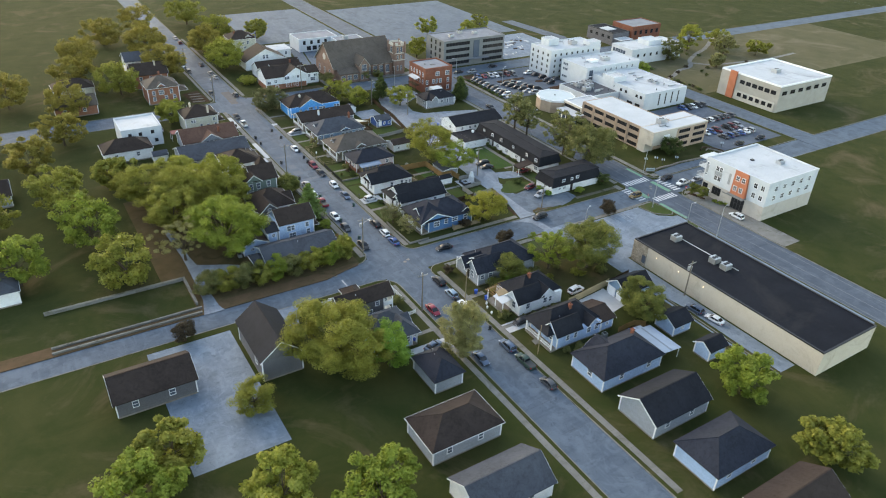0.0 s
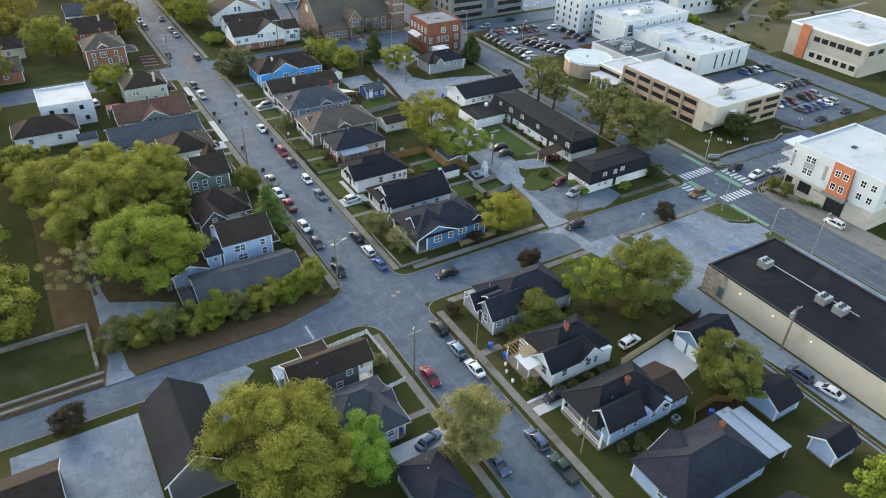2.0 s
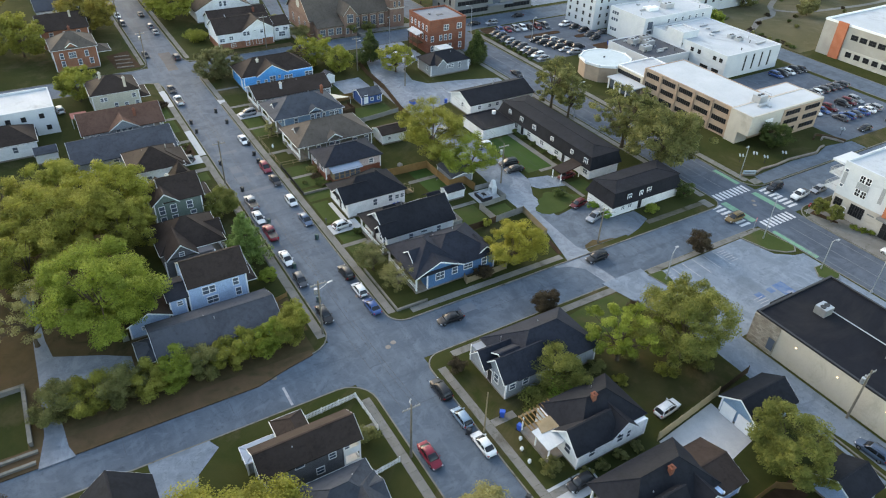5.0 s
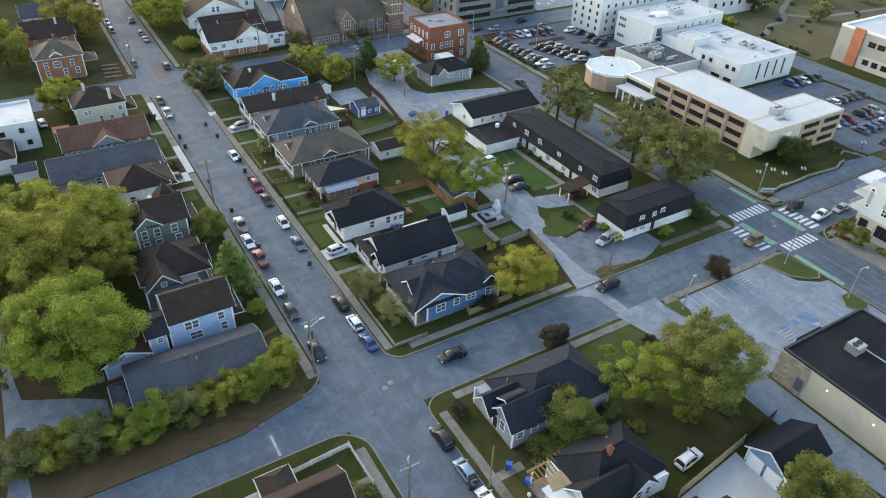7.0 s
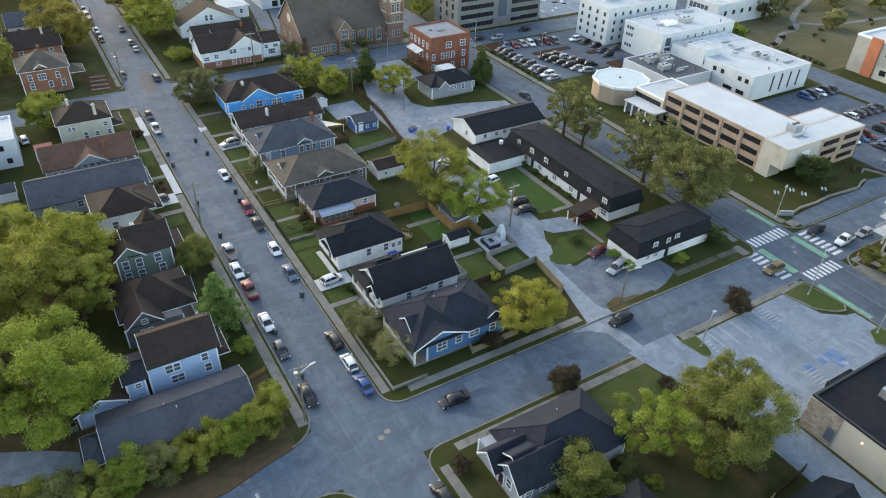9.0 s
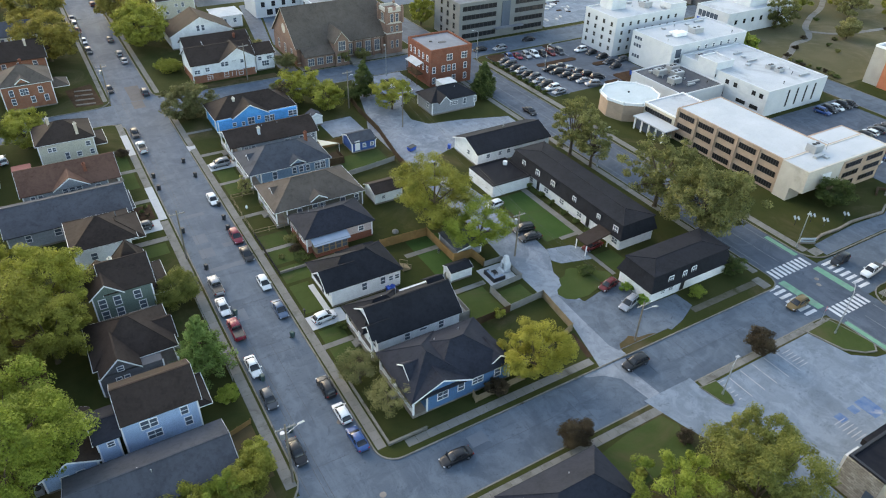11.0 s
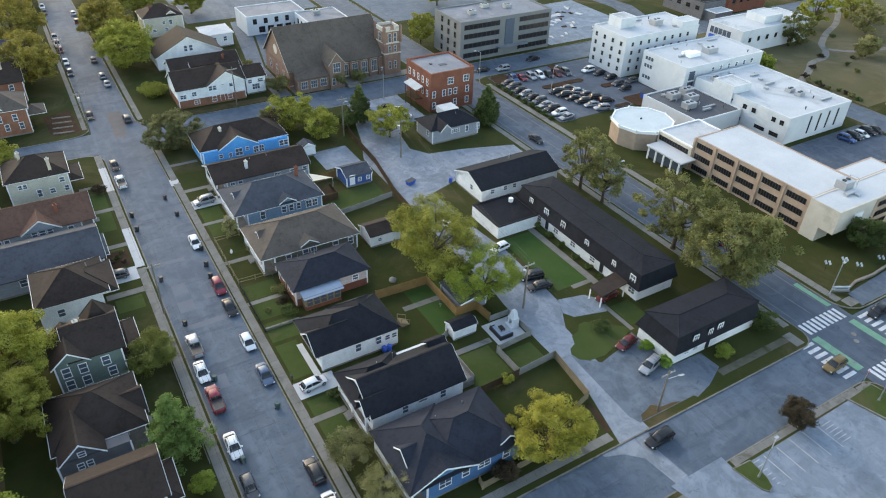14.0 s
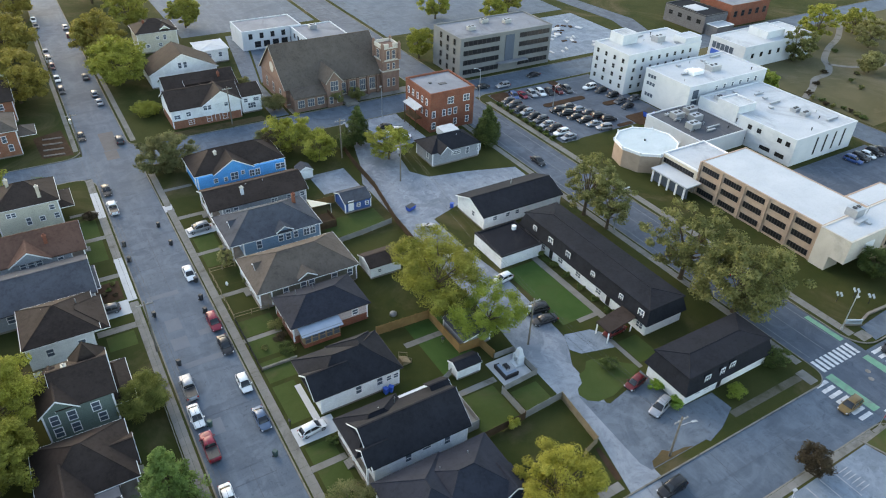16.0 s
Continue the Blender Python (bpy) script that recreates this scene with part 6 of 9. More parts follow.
for u in (14.0, 16.8, 19.6, 22.4, 25.2):
    part("buttress", Shape().hexa([(u - 0.3, -0.8, -0.1), (u + 0.3, -0.8, -0.1), (u + 0.3, 0.05, -0.1), (u - 0.3, 0.05, -0.1), (u - 0.3, -0.35, 4.6), (u + 0.3, -0.35, 4.6), (u + 0.3, 0.05, 4.9), (u - 0.3, 0.05, 4.9)]), BRICK_CHURCH, b)
part("tower", Shape().box(26.2, -1.6, -0.1, 31.0, 3.4, 12.0), BRICK_CHURCH, b)
for z in (5.6, 8.4, 11.6):
    part("stone_band", Shape().box(26.08, -1.72, z, 31.12, 3.52, z + 0.35), LIMESTONE, b)
for x, y in ((26.2, -1.6), (31.0, -1.6), (31.0, 3.4), (26.2, 3.4)):
    part("turret", Shape().tube((x, y, 8.6), (x, y, 12.6), 0.5, 0.46, 8).tube((x, y, 12.6), (x, y, 13.3), 0.52, 0.2, 8), BRICK_CHURCH, b)
part("battlement", Shape().box(26.2, -1.7, 12.0, 28.0, -1.3, 12.9).box(29.2, -1.7, 12.0, 31.0, -1.3, 12.9).box(26.1, -1.3, 12.0, 26.5, 3.4, 12.6).box(30.7, -1.3, 12.0, 31.1, 3.4, 12.6).box(26.5, 3.1, 12.0, 30.7, 3.5, 12.7), LIMESTONE, b)
for u in (27.8, 29.4):
    window(b, "S", u, -1.6, 10.0, 0.8, 2.2, LIMESTONE)
    window(b, "S", u, -1.6, 7.0, 0.6, 1.5, LIMESTONE)
    window(b, "S", u, -1.6, 2.6, 0.6, 2.0, LIMESTONE)
window(b, "W", 26.2, 0.9, 10.0, 1.3, 2.2, LIMESTONE, 2)
part("forecourt_steps", Shape().box(14, -5.6, -0.05, 17.4, -0.1, 0.35).box(14, -4.6, 0.35, 17.4, -0.1, 0.7), CONCRETE, b)

# warehouse and flat roofs beyond the church
b = thing("warehouse", "white two-storey warehouse with dark windows and flat roof", "warehouse", 0, 0, LAWN)
block(b, 43.5, 176.4, 62, 188, 5.4, STUCCO_WHITE, ROOF_GREY, 0.3, STUCCO_WHITE)
for k in range(5):
    window(b, "S", 46 + 3.4 * k, 176.4, 4.0, 1.0, 1.4, DARK_METAL)
    window(b, "S", 48 + 2.8 * k, 176.4, 1.5, 1.7, 1.6, DARK_METAL, 2)
block(b, 58.5, 162, 71.5, 176.3, 5.2, STUCCO_WHITE, ROOF_GREY, 0.3, STUCCO_WHITE)
for k in range(4):
    window(b, "W", 58.5, 164 + 3 * k, 3.6, 0.9, 1.2, DARK_METAL)
rooftop_unit(b, 64, 172, 5.3)
house("small white flat-roofed house beside the gabled house", 29.0, 170.0, 37.6, 179.0, 3.8, SIDE_WHITE, ROOF_WHITE, [("hip", 0, 0, 8.6, 9.0, 0, 0.5)], [("S", 3, 2, 0.9, 1.2), ("S", 6, 2, 0.9, 1.2)], vents=0)
b = thing("white_flat_house", "white flat-roofed two-storey building with an arched door", "building", 0, 0, LAWN)
block(b, -45, 96.4, -33.2, 108.6, 5.6, STUCCO_WHITE, ROOF_WHITE, 0.5, STUCCO_WHITE)
for u, z in ((-42.6, 4.2), (-39.6, 4.2), (-36.0, 4.4), (-42.6, 1.6), (-35.2, 1.6)):
    window(b, "S", u, 96.4, z, 0.8, 0.9, DARK_METAL)
part("arched_door", Shape().box(-40.2, 96.25, -0.05, -37.8, 96.38, 1.9).tube((-39, 96.25, 1.9), (-39, 96.38, 1.9), 1.2, 1.2, 16), GLASS, b)

# corner apartment building with an orange bay
b = thing("apartment_building", "white three-storey corner building with stone base and orange bay", "apartment building", 0, 0, LAWN)
APT_X, APT_N = 92.6, -7.7
part("base_wall", Shape().box(APT_X + 0.12, -28, -0.1, 114, APT_N - 0.1, 4.2), surf("cream_stone", (0.42, 0.385, 0.35), (0.47, 0.43, 0.395), 0.4, 6, 0.85, 0.2, 0.008, (0.36, 0.33, 0.3)), b)
block(b, APT_X, -28, 114, APT_N, 10.7, STUCCO_WHITE, ROOF_WHITE, 0.45, STUCCO_WHITE, "upper_wall", base=4.2)
APT_LOUVRE = courses("grey_louvre", (0.3, 0.32, 0.34), (0.34, 0.36, 0.38), 0.12)
for y in (-8.45, -16.1):
    part("louvre_panel", Shape().box(APT_X - 0.05, y - 0.36, 6.0, APT_X + 0.02, y + 0.36, 9.2), APT_LOUVRE, b)
window(b, "W", APT_X - 0.05, -8.45, 9.4, 0.62, 0.5, WHITE, 0)
window(b, "W", APT_X - 0.05, -8.45, 6.2, 0.62, 0.5, WHITE, 0)
part("window_panel", Shape().box(APT_X - 0.05, -13.5, 6.9, APT_X + 0.02, -11.1, 8.2), APT_LOUVRE, b)
for z in (6.2, 9.0):
    for y in (-11.75, -12.95):
        window(b, "W", APT_X, y, z, 0.9, 1.3, WHITE, 2, glass=DARK_GLASS)
for y in (-11.95, -12.9, -13.2 - 0.65):
    window(b, "W", APT_X + 0.12, y, 2.5, 0.74, 2.1, DARK_METAL, 2)
window(b, "W", APT_X + 0.12, -9.0, 2.7, 1.4, 1.5, DARK_METAL, 3)
door(b, "W", APT_X + 0.12, -10.3, 0.0, 1.0, 2.2)
part("wall_sign", Shape().box(APT_X + 0.04, -16.3, 3.0, APT_X + 0.12, -14.9, 3.25), PANEL_GREY, b)
# the slanting orange bay over the glazed entrance
part("orange_bay", Shape().hexa([(APT_X - 1.1, -22.4, 4.5), (APT_X + 0.1, -22.4, 4.5), (APT_X + 0.1, -17.5, 4.5), (APT_X - 1.1, -17.9, 4.5), (APT_X - 0.4, -21.8, 11.0), (APT_X + 0.1, -21.8, 11.0), (APT_X + 0.1, -17.2, 11.0), (APT_X - 0.4, -17.6, 11.0)]), ORANGE_PANEL, b)
for z, x in ((6.2, APT_X - 0.95), (9.0, APT_X - 0.64)):
    for y in (-19.0, -20.8):
        window(b, "W", x, y, z, 0.95, 1.3, WHITE, 2, glass=DARK_GLASS)
part("entrance_canopy", Shape().box(APT_X - 1.9, -22.6, 4.05, APT_X + 0.1, -17.5, 4.45), PANEL_GREY, b)
for y in (-18.7, -19.7, -20.7, -21.7):
    window(b, "W", APT_X + 0.12, y, 1.75, 0.84, 3.3, DARK_METAL, 1)
for y in (-24.2, -26.4):
    for z in (6.2, 9.0):
        window(b, "W", APT_X, y, z, 1.0, 1.3, WHITE, 2, glass=DARK_GLASS)
for k in range(5):
    for z in (6.2, 9.0):
        window(b, "S", 96 + 3.6 * k, -28, z, 1.1, 1.3, WHITE, 2, glass=DARK_GLASS)
# stacked balconies on the north end
for z in (4.5, 7.5):
    part("balcony", Shape().box(APT_X + 0.2, APT_N, z - 0.2, APT_X + 5.6, APT_N + 2.5, z), STUCCO_WHITE, b)
    rail = Shape().box(APT_X + 0.2, APT_N + 2.44, z + 0.95, APT_X + 5.6, APT_N + 2.5, z + 1.02).box(APT_X + 0.2, APT_N, z + 0.95, APT_X + 0.26, APT_N + 2.44, z + 1.02)
    for k in range(24):
        rail.box(APT_X + 0.2 + 0.23 * k, APT_N + 2.455, z, APT_X + 0.23 + 0.23 * k, APT_N + 2.485, z + 0.95)
    for k in range(10):
        rail.box(APT_X + 0.215, APT_N + 0.1 + 0.24 * k, z, APT_X + 0.245, APT_N + 0.13 + 0.24 * k, z + 0.95)
    part("balcony_rail", rail, STEEL, b)
    window(b, "N", APT_X + 1.8, APT_N, z + 1.2, 1.6, 2.0, DARK_METAL, 2)
part("balcony_roof", Shape().box(APT_X - 0.1, APT_N, 10.1, APT_X + 5.8, APT_N + 2.6, 10.45), STUCCO_WHITE, b)
part("balcony_post", Shape().box(APT_X + 5.2, APT_N + 2.2, -0.1, APT_X + 5.55, APT_N + 2.5, 10.1), STUCCO_WHITE, b)
part("roof_hatch", Shape().box(102, -15.4, 10.75, 103, -14.6, 11.1), DARK_METAL, b)
rooftop_unit(b, 108, -20, 10.76, 2.0, 1.6, 0.9)
b = thing("modern_school", "pale grey modern building with an orange fin", "building", 0, 0, LAWN)
block(b, 174, 26, 206, 53, 9.8, surf("grey_plaster", (0.33, 0.31, 0.28), (0.38, 0.36, 0.33), 0.3, 6, 0.85, 0.2, 0.006), ROOF_WHITE, 0.6, WHITE)
part("orange_fin", Shape().box(173.5, 45.4, -0.1, 174.0, 48.6, 10.6), ORANGE_PANEL, b)
part("lower_band", Shape().box(173.8, 27.0, -0.1, 174.0, 45.0, 3.6), LIMESTONE, b)
for k in range(6):
    window(b, "W", 174, 28.6 + 2.8 * k, 7.2, 2.0, 1.3, DARK_METAL, 2)
    window(b, "W", 173.8, 28.6 + 2.8 * k, 2.2, 1.6, 1.3, DARK_METAL, 2)
for k in range(6):
    window(b, "S", 177 + 5 * k, 26, 7.2, 2.6, 1.3, DARK_METAL, 2)
rooftop_unit(b, 190, 40, 9.9, 3.0, 2.4, 1.4)

# single-storey store with a black roof
b = thing("store", "cream block store with a flat black roof and stone corner", "store", 0, 0, LAWN)
block(b, 47.8, -74, 65.4, -25.2, 5.3, STUCCO_CREAM, ROOF_TAR, 0.3, DARK_METAL)
part("stone_corner", Shape().box(47.7, -29.6, -0.1, 48.5, -25.12, 5.25), courses("pale_rubble", (0.46, 0.41, 0.35), (0.26, 0.22, 0.18), 0.32, (0.16, 0.14, 0.12), 0.9, 0.15, 0.03, 0.55), b)
part("side_window", Shape().box(47.62, -29.4, 0.8, 47.72, -28.4, 2.8), GLASS, b)
part("entrance_canopy", Shape().box(52.5, -25.15, 3.6, 57.6, -24.2, 4.5), ROOF_TAR, b)
for x0 in (50.4, 61.2):
    part("entry_screen", Shape().box(x0, -25.15, -0.05, x0 + 2.6, -24.0, 2.6), STUCCO_WHITE, b)
part("roof_pipe", Shape().tube((57.4, -30.6, 5.7), (57.6, -47, 5.7), 0.08, 0.08, 6), STEEL, b)
for y in (-30.2, -41.5, -44.6):
    rooftop_unit(b, 56.2, y, 5.35, 2.0, 1.8, 1.3)
for y in (-32.5, -39, -46):
    part("wall_lamp", Shape().box(47.66, y - 0.08, 3.9, 47.82, y + 0.08, 4.02), LAMP_ON, b)

# white villa and the long black-roofed flats, both with mansards
def mansard(label, x0, y0, x1, y1, wall_h, top, run, wins, doors=(), name="villa"):
    ob = thing(name, label, "house", x0, y0, LAWN)
    w, d = x1 - x0, y1 - y0
    part("wall", Shape().box(0.5, 0.5, -0.1, w - 0.5, d - 0.5, wall_h + 0.3), SIDE_WHITE, ob)
    z0 = wall_h
    part("mansard", Shape().add([(0, 0, z0), (w, 0, z0), (w, d, z0), (0, d, z0), (run, run, top), (w - run, run, top), (w - run, d - run, top), (run, d - run, top)],
                                [(3, 2, 1, 0), (0, 1, 5, 4), (1, 2, 6, 5), (2, 3, 7, 6), (3, 0, 4, 7), (4, 5, 6, 7)]), ROOF_BLACK, ob)
    hip_roof(ob, run - 0.25, run - 0.25, w - run + 0.25, d - run + 0.25, top - 0.05, 0.55, ROOF_BLACK, 0.0, False)
    for side, u, z, ww, hh, *rest in wins:
        at = {"S": (u, 0.5), "W": (0.5, u)}[side]
        if z > wall_h:
            f = run * (z - wall_h) / (top - wall_h)
            at = (u, f + 0.05) if side == "S" else (f + 0.05, u)
            part("dormer", Shape().box(at[0] - ww / 2 - 0.15, at[1] - 0.1, z - hh / 2 - 0.15, at[0] + ww / 2 + 0.15, at[1] + 0.9, z + hh / 2 + 0.15) if side == "S" else Shape().box(at[0] - 0.1, at[1] - ww / 2 - 0.15, z - hh / 2 - 0.15, at[0] + 0.9, at[1] + ww / 2 + 0.15, z + hh / 2 + 0.15), ROOF_BLACK, ob)
            at = (at[0], at[1] - 0.12) if side == "S" else (at[0] - 0.12, at[1])
        window(ob, side, at[0], at[1], z, ww, hh, None, 2)
    for side, u in doors:
        door(ob, side, *((u, 0.5) if side == "S" else (0.5, u)), 0.1)
    return ob


mansard("white villa with a black mansard roof and small dormers", 52.0, 10.2, 70.4, 18.2, 2.3, 4.9, 0.9, [("S", 4.3, 3.6, 0.9, 1.1), ("S", 7.3, 3.5, 0.7, 1.2), ("S", 9.4, 3.7, 0.9, 1.1), ("S", 5.0, 1.4, 0.9, 0.7), ("S", 3.2, 1.4, 0.8, 0.7)], [("S", 7.6)])
mansard("long white flats with a black mansard roof and white windows", 57.8, 23.6, 66.6, 57.0, 2.3, 4.9, 0.8, [("W", 1.9, 3.6, 1.0, 1.3), ("W", 6.4, 3.7, 0.7, 0.9), ("W", 13.2, 3.7, 0.8, 0.9), ("W", 19.6, 3.6, 1.0, 1.3), ("W", 24.4, 3.6, 1.0, 1.3), ("W", 29.0, 3.7, 0.8, 0.9), ("W", 1.8, 1.3, 1.3, 1.0), ("W", 11.4, 1.3, 1.2, 0.9), ("W", 16.6, 1.3, 1.2, 0.9), ("W", 21.4, 1.3, 1.2, 0.9), ("W", 26.4, 1.3, 1.2, 0.9)],
        [("W", 9.0), ("W", 24.0), ("W", 29.5)], "flats")
b = thing("flats_wing", "flat-roofed white garage wing of the flats", "garage", 48.6, 49.4, LAWN)
block(b, 0, 0, 8.8, 8.6, 2.4, SIDE_WHITE, ROOF_TAR, 0.25, ROOF_BLACK)
part("vent_hood", Shape().tube((7.2, 6.4, 2.4), (7.2, 6.4, 3.2), 0.45, 0.45, 10), WHITE, b)
b = thing("carport", "dark flat carport before the flats", "carport", 51.8, 25.4, LAWN)
part("canopy", Shape().hexa([(0, 0, 2.2), (5.8, 0.4, 2.7), (5.8, 3.6, 2.7), (0, 3.0, 2.2), (0, 0, 2.4), (5.8, 0.4, 2.9), (5.8, 3.6, 2.9), (0, 3.0, 2.4)]), ROOF_BROWN, b)
for x, y in ((0.2, 0.2), (0.2, 2.8), (5.4, 0.6), (5.4, 3.3)):
    part("post", Shape().box(x - 0.08, y - 0.08, -0.05, x + 0.08, y + 0.08, 2.3), WHITE, b)
house("long white outbuilding with a black gabled roof", 52.2, 60.6, 71.4, 70.4, 3.0, SIDE_WHITE, ROOF_BLACK, [("gx", 0, 0, 19.2, 9.8, 0, 1.9)], [("S", 3, 1.7, 0.8, 0.8), ("S", 6, 1.7, 0.8, 0.8), ("S", 8.2, 1.7, 0.8, 0.8), ("W", 4, 1.6, 0.9, 1.0)], name="outbuilding", category="outbuilding")

# yard sheds
house("navy blue shed with white trim and a grey roof", 32.0, 78.4, 37.8, 83.6, 2.3, SIDE_NAVY, ROOF_SLATE, [("gx", 0, 0, 5.8, 5.2, 0, 1.1)], [("S", 3.0, 1.4, 0.6, 0.7), ("S", 4.8, 1.4, 0.6, 0.7)], name="shed", category="shed", vents=0, ov=0.2, doors=[("S", 1.4, WHITE)])
house("small white garden shed with a black roof", 27.4, 30.0, 31.6, 32.6, 2.0, SIDE_WHITE, ROOF_BLACK, [("gx", 0, 0, 4.2, 2.6, 0, 0.6)], [], name="shed", category="shed", vents=0, ov=0.2)
house("white shed with a grey gable beside the gravel yard", 29.0, 94.6, 32.2, 97.4, 2.2, SIDE_WHITE, ROOF_SLATE, [("gy", 0, 0, 3.2, 2.8, 0, 0.9)], [], name="shed", category="shed", vents=0, ov=0.2)
house("old garage with a brown roof and pale walls", 27.0, 57.2, 33.2, 62.0, 2.4, SIDE_WHITE, ROOF_BROWN, [("gx", 0, 0, 6.2, 4.8, 0, 1.0)], [("S", 2, 1.4, 0.6, 0.6)], name="garage", category="garage", vents=0, ov=0.3)
house("low shed with a flat slate roof behind the cedar fence", 31.6, 34.8, 36.6, 41.2, 1.9, SIDE_GREY, ROOF_SLATE, [("gy", 0, 0, 5.0, 6.4, 0, 0.5)], [], name="shed", category="shed", vents=0, ov=0.2)
house("white shed beyond the slate-roofed house", -39.4, 81.6, -35.0, 85.2, 2.2, SIDE_WHITE, ROOF_SLATE, [("gx", 0, 0, 4.4, 3.6, 0, 0.9)], [], name="shed", category="shed", vents=0, ov=0.2)

# dark and brown blocks beyond the building site
b = thing("dark_block", "dark low block with small white roof decks far off", "building", 186, 127, LAWN)
block(b, 0, 0, 11, 18, 5.6, SIDE_SLATE, ROOF_TAR, 0.3, DARK_METAL)
block(b, 1, -5, 9, -0.1, 3.2, SIDE_SLATE, ROOF_WHITE, 0.2, WHITE)
part("roof_deck", Shape().box(2, 6, 5.6, 8, 12, 5.9), ROOF_WHITE, b)
for k in range(4):
    window(b, "W", 0, 2.5 + 4.2 * k, 3.4, 1.6, 1.2, DARK_METAL)
b = thing("brick_hall", "brown brick hall with a flat roof far off", "building", 200, 128, LAWN)
block(b, 0, 0, 20, 14, 7.0, BRICK_RED, ROOF_GREY, 0.4, BRICK_RED)
for k in range(5):
    window(b, "S", 2.5 + 3.8 * k, 0, 4.2, 1.4, 1.8, DARK_METAL)
    window(b, "W", 0, 2 + 2.5 * k, 4.2, 1.0, 1.6, DARK_METAL)

# ---- trees and shrubs
def leaf_mesh(name, centres, radii, per, size, rnd, material, flat=0.62):
    """Clumps of small pointed leaves, one mesh."""
    k = len(centres)
    n = k * per
    idx = np.repeat(np.arange(k), per)
    d = rnd.normal(size=(n, 3))
    d /= np.linalg.norm(d, axis=1, keepdims=True)
    rad = radii[idx] * rnd.random(n) ** 0.42
    pos = centres[idx] + d * rad[:, None] * np.array([1, 1, flat])
    nrm = d * 0.7 + rnd.normal(size=(n, 3)) * 0.55 + np.array([0, 0, 0.75])
    nrm /= np.linalg.norm(nrm, axis=1, keepdims=True)
    u = np.cross(nrm, rnd.normal(size=(n, 3)))
    u /= np.linalg.norm(u, axis=1, keepdims=True) + 1e-9
    v = np.cross(nrm, u)
    s = (size * (0.6 + 0.8 * rnd.random(n)))[:, None]
    tri = np.stack([pos - u * s * 0.55 - v * s * 0.3, pos + u * s * 0.55 - v * s * 0.2 + nrm * s * 0.08, pos + v * s * 0.55], 1)
    me = bpy.data.meshes.new(name)
    me.vertices.add(n * 3)
    me.vertices.foreach_set("co", tri.astype(np.float32).ravel())
    me.loops.add(n * 3)
    me.loops.foreach_set("vertex_index", np.arange(n * 3, dtype=np.int32))
    me.polygons.add(n)
    me.polygons.foreach_set("loop_start", np.arange(0, n * 3, 3, dtype=np.int32))
    me.polygons.foreach_set("loop_total", np.full(n, 3, dtype=np.int32))
    me.update()
    me.materials.append(material)
    return me


def tree(label, x, y, height, radius, material, seed, base=0.28, clumps=90, per=70, leaf=0.42, lean=(0, 0), sparse=0.0, name="tree", squash=1.0):
    """A tapered trunk with forking limbs, and a crown of leaf clumps with an uneven outline."""
    rnd = np.random.default_rng(seed)
    near = -50 < x < 50 and -50 < y < 70
    per, leaf = (int(per * 5.0), leaf * 0.5) if near else (int(per * 2.0), leaf * 0.75)
    ob = thing(name, label, "tree", x, y, LAWN)
    z0 = height * base
    cz, hz = (z0 + height) / 2, (height - z0) / 2
    d = rnd.normal(size=(clumps, 3))
    d /= np.linalg.norm(d, axis=1, keepdims=True)
    ph = rnd.random(6) * 6.28
    az = np.arctan2(d[:, 1], d[:, 0])
    lob = 1 + 0.16 * np.sin(2 * az + ph[0]) + 0.13 * np.sin(3 * az + ph[1] + 2 * d[:, 2]) + 0.1 * np.sin(5 * az + ph[2] - 3 * d[:, 2])
    r = (0.5 + 0.52 * rnd.random(clumps) ** 0.5) * lob
    cr = np.stack([d[:, 0] * radius * r, d[:, 1] * radius * r * squash, cz + d[:, 2] * hz * np.clip(r, 0, 1.08)], 1)
    cr[:, 0] += lean[0] * (cr[:, 2] / height)
    cr[:, 1] += lean[1] * (cr[:, 2] / height)
    small = max(0.0, min(1.0, (5.0 - radius) / 2.5))
    rad = radius * (0.13 + 0.1 * small + (0.13 + 0.08 * small) * rnd.random(clumps)) * (1 - 0.25 * sparse)
    top = np.array([lean[0] * 0.5, lean[1] * 0.5, z0 + hz * 0.5])
    tr = max(0.12, height * 0.026)
    trunk = Shape().tube((0, 0, -0.1), (0, 0, 0.35), tr * 1.7, tr * 1.15, 9).tube((0, 0, 0.3), tuple(top * np.array([0.5, 0.5, 0.55])), tr * 1.15, tr * 0.9, 9)
    trunk.tube(tuple(top * np.array([0.5, 0.5, 0.54])), tuple(top), tr * 0.9, tr * 0.55, 8)
    part("trunk", trunk, BARK, ob)
    limbs = Shape()
    pick = rnd.choice(clumps, size=min(clumps, 16 + int(14 * sparse)), replace=False)
    for i in pick:
        f = 0.45 + 0.5 * rnd.random()
        a = top * f
        c = cr[i]
        mid = a * 0.5 + c * 0.5 + np.array([0, 0, 0.08 * height * rnd.random()])
        limbs.tube(tuple(a), tuple(mid), tr * 0.42, tr * 0.24, 6)
        limbs.tube(tuple(mid), tuple(c), tr * 0.24, tr * 0.08, 5)
    part("branchwork", limbs, BARK, ob)
    part("crown", leaf_mesh("crown", cr, rad, per, leaf, rnd, material), material, ob)
    return ob


